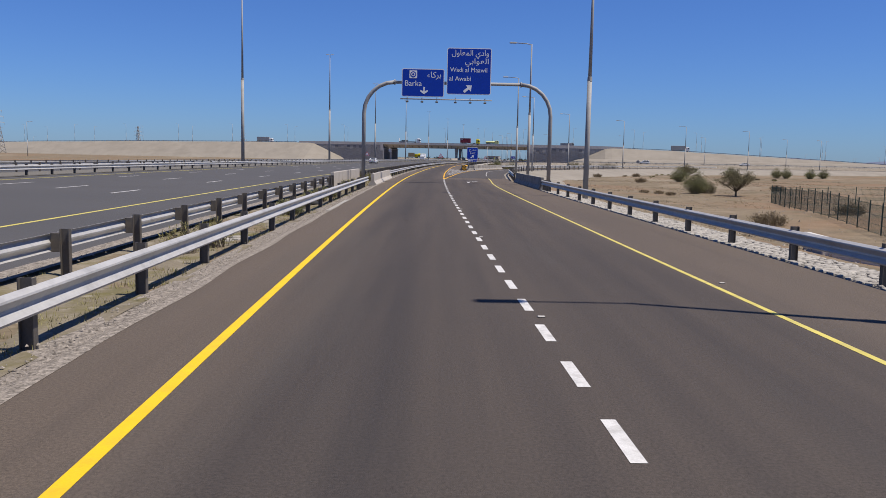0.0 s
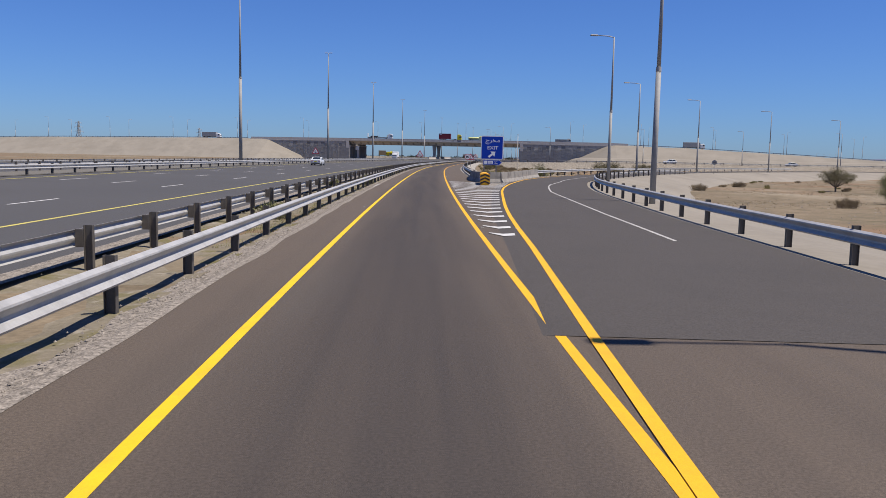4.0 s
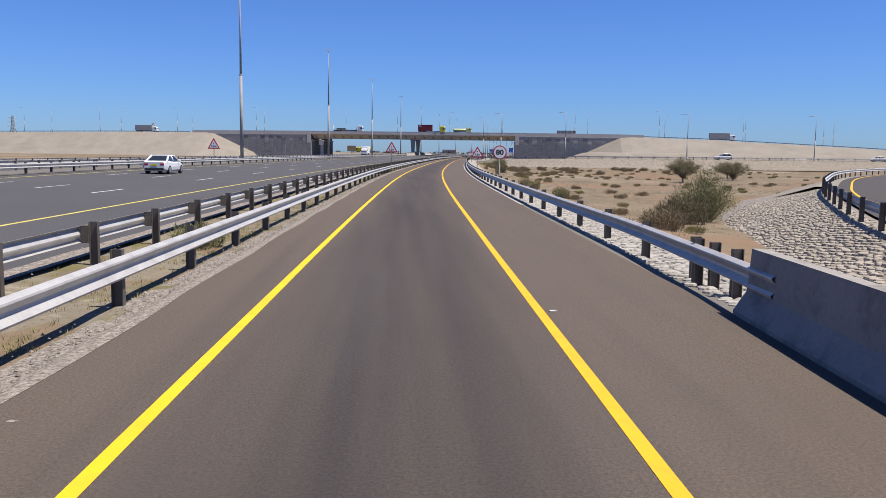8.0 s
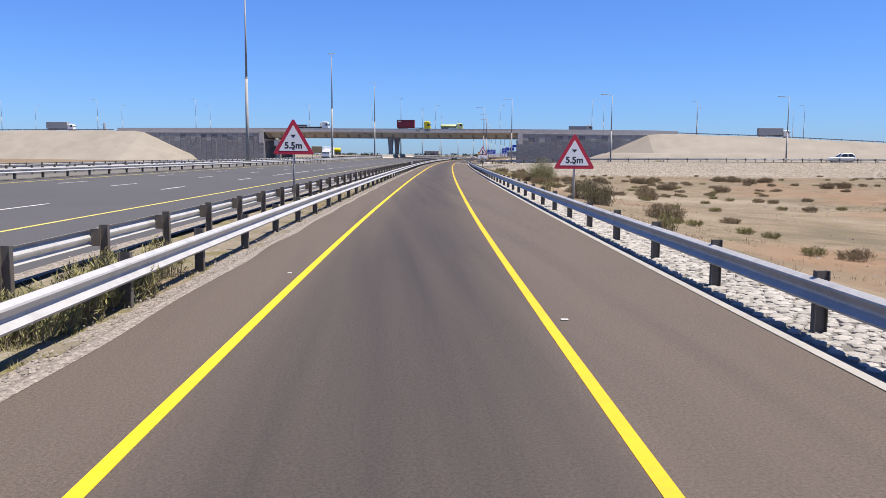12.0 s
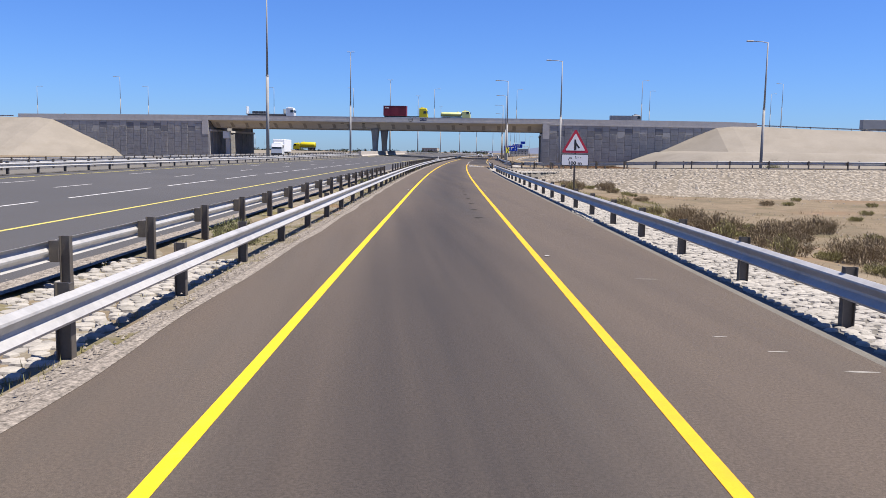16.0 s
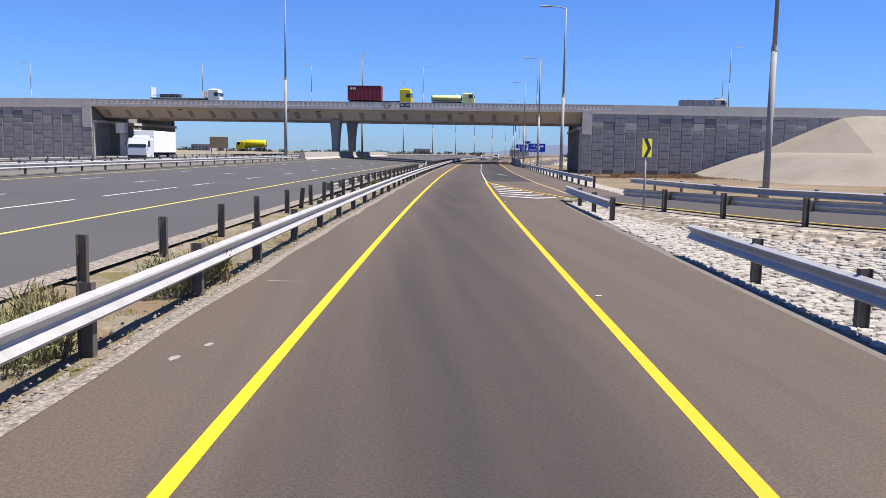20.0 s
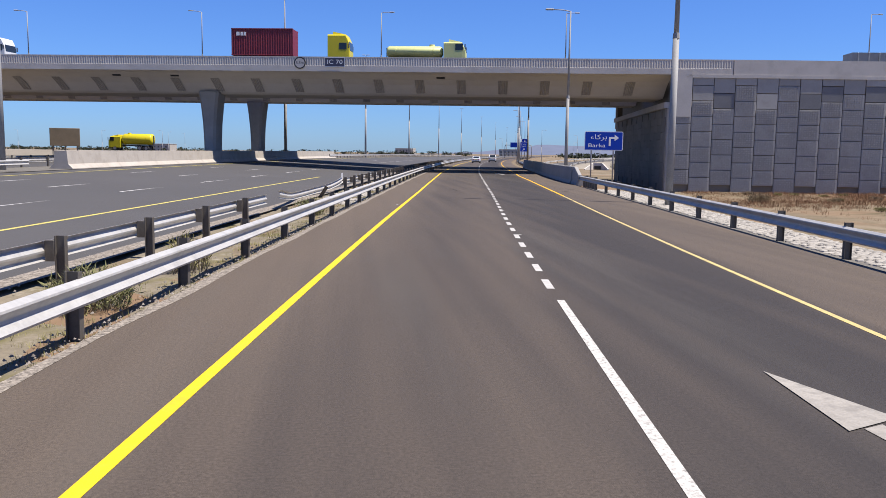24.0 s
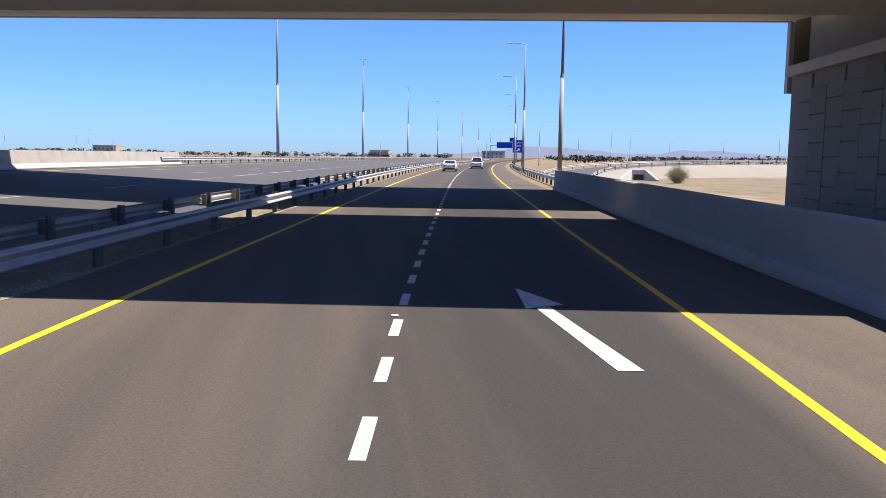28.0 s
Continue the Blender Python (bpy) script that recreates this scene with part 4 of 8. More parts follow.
# distant poles on the fills and over the plain
L3 = "thin distant lamp pole"
far_lamp = tagged(mast(12.5, 0.13, 0.06, 6.0, [-1.6], False), L3, "street lamp", "distant lamp poles")
rp = random.Random(19)
spots = []
for k in range(11):
    u = 28 + k * 39
    for v in (1.6, 40.2):
        spots.append(bp(u + (8 if v > 2 else 0), v, deck_top(u)))
        spots.append(bp(-128 - k * 41 - (9 if v > 2 else 0), v, deck_top(-128 - k * 41)))
for k in range(4):
    spots.append(bp(-92 + k * 28, 40.9, 10.7))
for k in range(34):
    y = rp.uniform(700, 1150)
    spots.append(Vector((rp.uniform(60, 620), y, -0.9)))
for k in range(26):
    y = rp.uniform(640, 1150)
    spots.append(Vector((rp.uniform(-520, -60), y, -0.6)))
for k in range(9):
    spots.append(Vector((150 + k * 33, 330 + k * 7, -0.6)))
    spots.append(Vector((-150 - k * 38, 300 + 22 * k, -0.6)))
for i, p in enumerate(spots):
    m = pose(p.x, p.y, p.z, 0, 0, rp.choice((0, 180, 10, 190)))
    if i == 0:
        far_lamp.matrix_basis = m
    else:
        copy_thing(far_lamp, m)

# ---- concrete barriers ----
JERSEY = [(-0.3, 0.0), (-0.3, 0.08), (-0.13, 0.33), (-0.09, 0.85), (0.09, 0.85), (0.13, 0.33), (0.3, 0.08), (0.3, 0.0)]


def sweep_mesh(name, pts, prof, mat, scale_z=1.0):
    verts, faces = [], []
    for i, p in enumerate(pts):
        a, b = pts[max(i - 1, 0)], pts[min(i + 1, len(pts) - 1)]
        t = Vector((b[0] - a[0], b[1] - a[1], 0)).normalized()
        r = Vector((t.y, -t.x, 0))
        for o, z in prof:
            verts.append(Vector((p[0], p[1], p[2] + z * scale_z)) + r * o)
    k = len(prof)
    for i in range(len(pts) - 1):
        for j in range(k):
            a, b = i * k + j, i * k + (j + 1) % k
            faces.append((a, a + k, b + k, b))
    faces.append(tuple(range(k)))
    faces.append(tuple(range((len(pts) - 1) * k, len(pts) * k))[::-1])
    return mesh_from(name, verts, faces, mat)


def barrier(pts_list, label, mat=None, prof=JERSEY, scale_z=1.0, name="concrete_barrier"):
    """Concrete barrier made of cast lengths."""
    top = tagged(new(name), label, "barrier")
    for pts in pts_list:
        part("length", sweep_mesh("length", pts, prof, mat or barrier_concrete, scale_z), None, top)
    return top


def road_pts(y0, y1, d, z=-0.04, step=3.0):
    return [tuple(road(y, d(y) if callable(d) else d, z)) for y in frange(y0, y1, step)]


barrier([road_pts(a, b - 0.03, -1.62) for a, b in ((60.9, 65.2), (65.2, 70.8), (70.8, 76.4), (76.4, 82.0))], "weathered pale concrete barrier beside the gantry post")
FLAT_WALL = [(-0.24, 0.0), (-0.2, 0.1), (-0.13, 0.3), (-0.1, 1.0), (0.11, 1.0), (0.13, 0.97), (0.15, 0.0)]
barrier([road_pts(a, b - 0.03, -4.4, -0.1) for a, b in ((59.4, 65.2), (65.2, 70.9), (71.4, 75.3), (75.3, 79))], "weathered pale concrete barrier facing the highway", None, FLAT_WALL)
barrier([road_pts(a, b - 0.02, 10.62) for a, b in ((58.75, 65.2), (65.2, 71.3), (71.3, 77.6))], "grey concrete barrier beside the exit lane", shaded_stained_concrete, scale_z=1.05)
PARAPET_WALL = [(-0.26, 0.0), (-0.24, 0.1), (-0.17, 0.22), (-0.13, 0.9), (-0.1, 0.93), (0.1, 0.93), (0.13, 0.9), (0.24, 0.1), (0.26, 0.0)]
# light grey concrete with its base lowered to carry the barrier's shade
smooth_concrete = principled("smooth_barrier_concrete", (0.31, 0.3, 0.285), 0.8, var=0.1, scale=0.4, fine=14, bump=0.2, bump_scale=30, dirt=(0.25, 0.24, 0.225), dirt_amount=0.5, dirt_scale=0.6, spec=0.3)
barrier([road_pts(a, min(a + 6, 597) - 0.02, lambda y: lerp(y, [(524, 10.58), (535, 10.45), (545, 10.48), (556, 10.75), (597, 11.12)])) for a in frange(528, 592, 6)], "smooth grey concrete barrier running below the overpass", smooth_concrete, PARAPET_WALL, scale_z=1.385)
barrier([[tuple(road(y, -25.2, hwy_z(-24.4, y) - 0.02)) for y in frange(a, a + 7.98, 3.0)] for a in frange(523, 619, 8)], "white concrete median barrier round the overpass columns", barrier_concrete, [(-0.8, 0), (-0.8, 0.1), (-0.5, 0.4), (-0.42, 1.3), (0.42, 1.3), (0.5, 0.4), (0.8, 0.1), (0.8, 0)])
end = tagged(new("concrete_barrier"), "tapered end of the concrete barrier before the overpass", "barrier")
taper = sweep_mesh("length", road_pts(524.9, 527.98, 10.6, step=1.0), PARAPET_WALL, smooth_concrete, 1.385)
for i, v in enumerate(taper.vertices):
    if v.co.z > 0.5:
        v.co.z -= 0.54 * max(0.0, 1 - (i // len(PARAPET_WALL)) / 3.0)
part("length", taper, None, end)
# the splayed nose where the exit ramp leaves
left_leg = smooth_path([(*road(166.8, 6.68).xy, -0.03), (*road(160, 6.36).xy, -0.03), (*road(153, 6.25).xy, -0.03), (3.95, 149.3, -0.03), (4.7, 148.2, -0.03), (5.5, 148.3, -0.03)], 1.5)
right_leg = smooth_path([(5.52, 148.3, -0.03), (6.6, 151.5, -0.03), (8.3, 158, -0.03), (10.6, 167, -0.03), (12.2, 172.5, -0.03)], 2.0)
barrier([left_leg, right_leg], "grey concrete barrier splayed round the ramp nose", shaded_stained_concrete, scale_z=1.08)

# ---- exit ramp ----
EXIT_LEFT = smooth_path([(edge_x(81.6) + 3.8, 81.6, 0), (0.52, 88, 0), *[tuple(road(y, d)) for y, d in ((98, 4.79), (103.2, 5.05), (107.8, 5.31), (114, 5.72), (120, 6.19), (125, 6.58), (130, 6.97), (137.4, 7.73), (143, 8.5))], (7.4, 152, 0), (9.9, 162.5, 0), (14.3, 175.5, 0), (19.9, 189, 0), (31.5, 212, 0.05), (53, 246, 0.1), (85, 280, 0.2), (121, 308, 0.3), (200, 352, 0.3), (330, 390, 0.3)], 3.0)
i_paved = next(i for i, p in enumerate(EXIT_LEFT) if p.y > 86)
tagged(path_ribbon("exit_ramp", EXIT_LEFT[i_paved:], [(-0.9, -0.02), -0.4, 0, 2.2, 4.4, (6.2, -0.01)], ramp_asphalt, 0.008), "asphalt exit ramp curving away", "road", kind="structure")
tagged(path_ribbon("inner_ramp_bank", [p for p in EXIT_LEFT if p.y > 212], [(-9, -2.2), (-5, -0.9), (-2.4, -0.06), (-0.8, -0.03)], fill_sand, -0.02), "sandy bank inside the exit ramp", "embankment", kind="structure")
tagged(path_ribbon("ramp_bank", EXIT_LEFT[i_paved:], [(-0.8, -0.03), (6.15, -0.03), (8.6, -0.12), (14, -1.0), (18, -2.2)], fill_sand, -0.02), "sandy bank under the exit ramp", "embankment", kind="structure")
tagged(path_ribbon("ramp_left_line", EXIT_LEFT, [-0.07, 0.07], amber_paint, 0.014), "yellow edge line of the exit ramp", "road marking", kind="structure")
EXIT_RIGHT = smooth_path([tuple(road(y, d)) for y, d in ((100, 8.87), (105, 9.08), (110.3, 9.27), (115, 9.5), (122, 9.82), (131.5, 10.26), (136.6, 10.84), (141.6, 11.5), (146, 12.25))], 3.0)
right_of_bend = []
for a, b in zip(EXIT_LEFT, EXIT_LEFT[1:]):
    if a.y > 152:
        t = (b - a).normalized()
        right_of_bend.append(a + Vector((t.y, -t.x, 0)) * 3.72)
tagged(path_ribbon("ramp_right_line", EXIT_RIGHT + right_of_bend, [-0.055, 0.055], faded_white, 0.014), "pale edge line of the exit ramp", "road marking", kind="structure")
path_rail([p for p in EXIT_LEFT if p.y > 78][0:46], 6.85, -1, "galvanised guard rail on the outside of the exit ramp", near=34)
path_rail([p for p in EXIT_LEFT if p.y > 166][0:50], -1.6, 1, "galvanised guard rail on the inside of the exit ramp", near=20)

# ---- entry ramp ----
ENTRY_RAIL = smooth_path([(300, 402, 1.2), (180, 392, 1.2), (100, 388, 1.1), (65, 389, 1.0), (44, 393.5, 0.8), (34, 402, 0.5), (28.7, 411.5, 0.2), (26.0, 424, 0.02)], 3.0)
ENTRY_EDGE = ENTRY_RAIL + [road(430.5, 6.5), road(437, 5.2), road(443.6, 4.1), road(449.5, 3.23)]
tagged(path_ribbon("entry_ramp", ENTRY_RAIL + [Vector((25.0, 431, 0.0))], [0.35, 1.0, 3.6, 6.9], ramp_asphalt, 0.01), "asphalt entry ramp joining from a bank", "road", kind="structure")
tagged(path_ribbon("entry_bank", ENTRY_RAIL, [(-14, -2.6), (-9, -1.9), (-5, -1.0), (-1.5, -0.1), (0.4, -0.01), (6.9, -0.01), (9, -0.1), (16, -1.6), (24, -3.2)], cobble_bank, -0.015), "pale stony bank under the entry ramp", "embankment", kind="structure")
tagged(path_ribbon("entry_left_line", ENTRY_EDGE, [0.56, 0.68], yellow_paint, 0.016), "yellow edge line of the entry ramp", "road marking", kind="structure")
path_rail(ENTRY_RAIL[-36:], 0.0, 1, "galvanised guard rail on the inside of the entry ramp", True)
path_rail(ENTRY_RAIL[:-36], 0.0, 1, "galvanised guard rail on the inside of the entry ramp", True, near=0)
path_rail(ENTRY_RAIL[-42:] + [Vector((25.0, 430.5, 0.0)), Vector((24.4, 443, 0.0))], 7.6, -1, "galvanised guard rail on the outside of the entry ramp", near=12)
road_rail(417.2, 428.5, 6.95, -1, "short length of galvanised guard rail at the ramp nose", group=G)

# ---- painted chevrons and arrows ----


def flat_poly(name, pts, mat, z, parent):
    return part(name, mesh_from(name, [(x, y, z) for x, y in pts], [tuple(range(len(pts)))], mat), None, parent)


def gore(name, y0, y1, pitch, left, right, label, thick=0.66, k=1.02, bend=None):
    """White chevrons between two edge lines, their points towards the traffic."""
    top = tagged(new(name), label, "road marking", kind="structure")
    y = y0
    while y < y1:
        a, b = left(y) + 0.22, right(y) - 0.22
        if b - a > 0.25:
            m = a + (bend or 0.51) * (b - a)
            r = k * (m - a)
            plan = [(a, y), (m, y - r), (b, y - r + k * 0.72 * (b - m)), (b - 0.05, y - r + k * 0.72 * (b - m) - thick), (m - 0.03, y - r - thick), (a + 0.02, y - lerp(y, [(101, 0.2), (110, 0.45), (116, 0.62)]))]
            flat_poly("chevron", [road(q, d).xy for d, q in plan], white_paint, 0.018, top)
        y += pitch


gore("exit_chevrons", 101.47, 150, 2.4, lambda y: 3.8, lambda y: min(lerp(y, [(81.6, 3.8), (98, 4.78), (103, 5.04), (107.8, 5.3), (114, 5.7), (120, 6.18), (125, 6.58), (130, 6.97), (137.4, 7.73), (150, 9.4)]), 9.4), "white chevrons painted in the exit nose")
gore("entry_chevrons", 431.25, 448, 2.4, lambda y: 3.8, lambda y: lerp(y, [(430, 7.1), (443.6, 4.98), (449, 4.1)]), "white chevrons painted where the entry ramp joins", thick=0.72, bend=0.6)


def arrow(name, y0, d0, pts, label, paint=None):
    top = tagged(new(name), label, "road marking", kind="structure")
    for i, poly in enumerate(pts):
        flat_poly("arrow_stroke", [road(y0 + b, d0 + a).xy for a, b in poly], paint or white_paint, 0.006 + 0.004 * i, top)


MERGE = [[(-0.13, 0.0), (0.14, 0.0), (-0.4, 3.42), (-0.6, 3.3)], [(-0.75, 3.23), (-0.19, 3.58), (-0.77, 4.98)]]
worn_arrow = principled("worn_arrow_paint", (0.3, 0.275, 0.24), 0.75, var=0.25, scale=2, fine=45, dirt=(0.17, 0.155, 0.135), dirt_amount=0.7, dirt_scale=5)
arrow("merge_arrow", 550.9, 6.42, MERGE, "dusty white merge arrow painted on the entry lane", dusty_white)
arrow("merge_arrow", 470.2, 6.12, MERGE, "worn grey merge arrow painted on the entry lane", worn_arrow)
arrow("exit_arrow", 71.4, 5.8, [[(0, 0), (0.2, 0), (0.2, 2.4), (0.0, 2.4)], [(0.2, 2.4), (0.2, 2.0), (0.75, 3.0), (0.6, 3.3)], [(0.4, 3.4), (0.95, 2.6), (1.0, 3.6)]], "white exit arrow painted on the exit lane")

# road studs beside the edge lines
STUD = bm_mesh("stud", box_bm(0.1, 0.075, 0.014, (0, 0, 0), 0.006), faded_white)
stud_ys = [(y, 3.97) for y in (103.2, 108.4, 137.6, 166.9, 200.4, 222.1, 244.5, 272, 300.4, 328.5, 356.7, 379, 402.0, 426)] + [(y, -0.22) for y in (54.6, 112, 138, 196.5, 222.5, 248.5, 274.6, 300.7, 356.8, 458, 500)] + [(y, 3.9) for y in (10.8, 22, 34, 46, 60.2, 70, 488.5, 497.6, 532.5, 536, 553.5)] + [(103.0, 5.0), (441.8, 4.4), (441.6, 5.0), (14.2, 7.6), (66, 8.0)]
studs = tagged(new("road_studs"), "small white reflective road studs on the asphalt", "road stud", kind="structure")
for y, d in stud_ys:
    o = part("stud", STUD, None, studs)
    p = road(y, d, 0.003)
    o.matrix_basis = pose(p.x, p.y, p.z, 0, 0, road_yaw(y) + 90 * (d < 0))

# dark oil spots in the lane
oil = principled("oil_stain", (0.034, 0.03, 0.027), 0.95, var=0.3, scale=6, fine=30, bump=0.5, bump_scale=110, spec=0.05)


def spot(y, d, r, seed, long=1.5):
    rnd = random.Random(seed)
    pts = []
    for k in range(14):
        a = 2 * math.pi * k / 14
        q = r * (0.55 + 0.6 * rnd.random())
        pts.append(road(y + q * long * math.sin(a), d + q * math.cos(a)).xy)
    o = new("oil_spot", mesh_from("oil_spot", [(p.x, p.y, 0.005) for p in pts], [tuple(range(14))], oil))
    return tagged(o, "dark oil spot on the asphalt lane", "stain", "oil spots", "structure")


for i, (y, d, r) in enumerate([(338.15, 2.93, 0.15), (341.8, 2.91, 0.14), (345.4, 2.9, 0.13), (349.1, 2.86, 0.12), (352.6, 2.83, 0.11), (356.1, 2.81, 0.12), (359.6, 2.8, 0.1), (363.2, 2.8, 0.1), (367, 2.76, 0.1), (461.4, 1.79, 0.14), (27.5, 1.78, 0.1), (30.2, 1.72, 0.05), (33.5, 1.8, 0.06), (29.0, 2.1, 0.04), (119.5, 2.0, 0.05)]):
    spot(y, d, r, i)
# smeared marks, longer along or across the lane
for i, (y, d, r, f) in enumerate([(516.7, 8.3, 0.24, 0.3), (516.95, 8.97, 0.27, 0.4), (514.8, 8.4, 0.2, 0.9), (518.6, 8.1, 0.16, 0.4), (520.8, 7.97, 0.13, 0.35), (514.7, 1.9, 0.032, 17), (513.6, 2.08, 0.03, 15)]):
    spot(y, d, r, 60 + i, f)

# ---- signs ----


def rounded(w, h, r, seg=4):
    pts = []
    for cx, cz, a0 in ((w / 2 - r, h / 2 - r, 0), (-w / 2 + r, h / 2 - r, 90), (-w / 2 + r, -h / 2 + r, 180), (w / 2 - r, -h / 2 + r, 270)):
        for k in range(seg + 1):
            a = radians(a0 + 90 * k / seg)
            pts.append((cx + r * math.cos(a), cz + r * math.sin(a)))
    return pts


def slab(name, pts, y0, y1, mat, parent, label="", at=(0, 0)):
    """Plate with outline pts (x, z), from y0 (front) to y1."""
    n = len(pts)
    v = [(x + at[0], y0, z + at[1]) for x, z in pts] + [(x + at[0], y1, z + at[1]) for x, z in pts]
    f = [tuple(range(n)), tuple(range(n, 2 * n))[::-1]] + [(i, i + n, (i + 1) % n + n, (i + 1) % n) for i in range(n)]
    return part(name, mesh_from(name, v, f, mat), None, parent, label)


def words(body, size, x, z, y, mat, parent, align="CENTER", width=None, name="lettering", bold=0.0):
    """Lettering as flat mesh on a sign face that looks to -y."""
    cu = bpy.data.curves.new("t", "FONT")
    cu.body, cu.size, cu.align_x, cu.align_y, cu.offset = body, size, align, "CENTER", bold
    tmp = bpy.data.objects.new("t", cu)
    scene.collection.objects.link(tmp)
    me = bpy.data.meshes.new_from_object(tmp.evaluated_get(bpy.context.evaluated_depsgraph_get()))
    bpy.data.objects.remove(tmp)
    bpy.data.curves.remove(cu)
    if width and len(me.vertices):
        xs = [v.co.x for v in me.vertices]
        k = width / max(max(xs) - min(xs), 1e-4)
        for v in me.vertices:
            v.co.x *= k
    me.transform(pose(x, y, z, 90))
    me.materials.clear()
    me.materials.append(mat)
    return part(name, me, None, parent)


def sign_post(h, r, x, y, parent, mat=None):
    return part("post", cone_bm(r, r, h, (x, y, -0.3), 10), mat or pole_steel, parent, smooth=True)


AR_BARKA = "\uFE80\uFE8E\uFEDB\uFEAE\uFE91"
AR_EXIT = "\uFE9D\uFEAE\uFEA8\uFEE3"
AR_MAAWIL = "\uFEDD\uFEED\uFE8E\uFECC\uFEE4\uFEDF\uFE8D \uFEF1\uFEA9\uFE8D\uFEED"
AR_AWABI = "\uFEF2\uFE91\uFE8D\uFEEE\uFECC\uFEDF\uFE8D"


def framed(w, h, z, parent, y=0.0, x=0.0, r=0.12, edge=0.05, name="panel"):
    slab(name, rounded(w, h, r), y, y + 0.05, sign_white, parent, "white border of the sign", (x, z))
    slab("face", rounded(w - 2 * edge, h - 2 * edge, max(r - edge, 0.02)), y - 0.006, y - 0.001, sign_blue, parent, "blue sign face", (x, z))


def arrow_pts(x, z, s, deg):
    base = [(-0.12, -0.5), (0.12, -0.5), (0.12, 0.05), (0.38, 0.05), (0, 0.5), (-0.38, 0.05), (-0.12, 0.05)]
    c, q = math.cos(radians(deg)), math.sin(radians(deg))
    return [(x + s * (a * c + b * q), z + s * (-a * q + b * c)) for a, b in base]


gantry = tagged(new("sign_gantry"), "steel gantry over the road with two blue direction signs", "sign gantry")
gp = [(-6.55, 0, -0.3), (-6.55, 0, 5.6)] + [(-6.55 + 2.5 * (1 - math.cos(radians(a))), 0, 5.6 + 2.55 * math.sin(radians(a))) for a in (15, 30, 45, 60, 75, 90)]
part("left_post", tube_mesh("left_post", gp, 0.16, pole_steel, 14), None, gantry)
gq = [(8.74, 0, -0.3), (8.74, 0, 5.6)] + [(8.74 - 2.5 * (1 - math.cos(radians(a))), 0, 5.6 + 2.55 * math.sin(radians(a))) for a in (15, 30, 45, 60, 75, 90)]
part("right_post", tube_mesh("right_post", gq, 0.16, pole_steel, 14), None, gantry)
part("beam", tube_mesh("beam", [(-4.05, 0, 8.15), (6.24, 0, 8.15)], 0.13, pole_steel, 14), None, gantry)
for x in (-4.05, 6.24):
    part("flange", cone_bm(0.24, 0.24, 0.08, (x - 0.04, 0, 8.15), 14, turn=pose(0, 0, 0, 0, 90)), pole_steel, gantry)
framed(3.46, 2.25, 8.12, gantry, -0.3, -1.75, 0.16, 0.06, "barka_panel")
framed(3.6, 3.72, 9.1, gantry, -0.3, 1.97, 0.16, 0.06, "awabi_panel")
words("Barka", 0.62, -2.55, 8.05, -0.31, sign_white, gantry)
words(AR_BARKA, 0.66, -0.85, 8.75, -0.31, sign_white, gantry)
slab("symbol_plate", rounded(0.62, 0.62, 0.03), -0.312, -0.307, sign_white, gantry, "white square symbol", (-2.55, 8.78))
for r0, r1 in ((0.24, 0.16), (0.09, 0.0)):
    ring = [(r0 * math.cos(a), r0 * math.sin(a)) for a in [2 * math.pi * k / 20 for k in range(20)]]
    slab("symbol_ring", ring, -0.318 - (0.24 - r0) * 0.02, -0.313, sign_blue, gantry, "", (-2.55, 8.78))
    if r1:
        ring = [(r1 * math.cos(a), r1 * math.sin(a)) for a in [2 * math.pi * k / 20 for k in range(20)]]
        slab("symbol_ring", ring, -0.3195, -0.3185, sign_white, gantry, "", (-2.55, 8.78))
slab("arrow", [(-1.6, 7.8), (-1.72, 7.8), (-1.72, 7.45), (-1.96, 7.55), (-1.96, 7.42), (-1.66, 7.2), (-1.36, 7.42), (-1.36, 7.55), (-1.6, 7.45)], -0.312, -0.307, sign_white, gantry)
words(AR_MAAWIL, 0.62, 2.05, 10.55, -0.31, sign_white, gantry, width=3.0)
words(AR_AWABI, 0.6, 2.6, 9.9, -0.31, sign_white, gantry, width=1.9)
words("Wadi al Maawil", 0.52, 1.95, 9.2, -0.31, sign_white, gantry, width=3.0)
words("al Awabi", 0.52, 1.25, 8.5, -0.31, sign_white, gantry, width=1.75)
slab("arrow", arrow_pts(1.9, 7.72, 0.85, 50), -0.312, -0.307, sign_white, gantry)
part("light_bar", tube_mesh("light_bar", [(-3.55, -0.75, 6.78), (3.85, -0.75, 6.78)], 0.05, pole_steel, 8), None, gantry)
for x in (-3.0, -1.8, -0.6, 0.9, 2.1, 3.3):
    part("bracket", box_bm(0.05, 0.9, 0.05, (x, -0.35, 6.85)), pole_steel, gantry)
    part("hanger", box_bm(0.05, 0.05, 0.35, (x, -0.75, 6.6)), pole_steel, gantry)
    part("floodlight", box_bm(0.22, 0.25, 0.12, (x, -0.75, 6.5), 0.02), post_steel, gantry, "small dark floodlight")
gantry.matrix_basis = pose(0, 68.4, 0, 0, 0, 0)

exit_sign = tagged(new("exit_sign"), "blue exit sign with white arrow on two posts", "road sign")
framed(2.12, 2.22, 3.05, exit_sign, 0.0, 0.0, 0.16, 0.07)
words(AR_EXIT, 0.5, 0.05, 3.72, -0.01, sign_white, exit_sign, width=1.35)
words("EXIT", 0.46, 0.05, 3.02, -0.01, sign_white, exit_sign, width=1.0)
slab("arrow", arrow_pts(0.0, 2.42, 0.82, 52), -0.012, -0.007, sign_white, exit_sign)
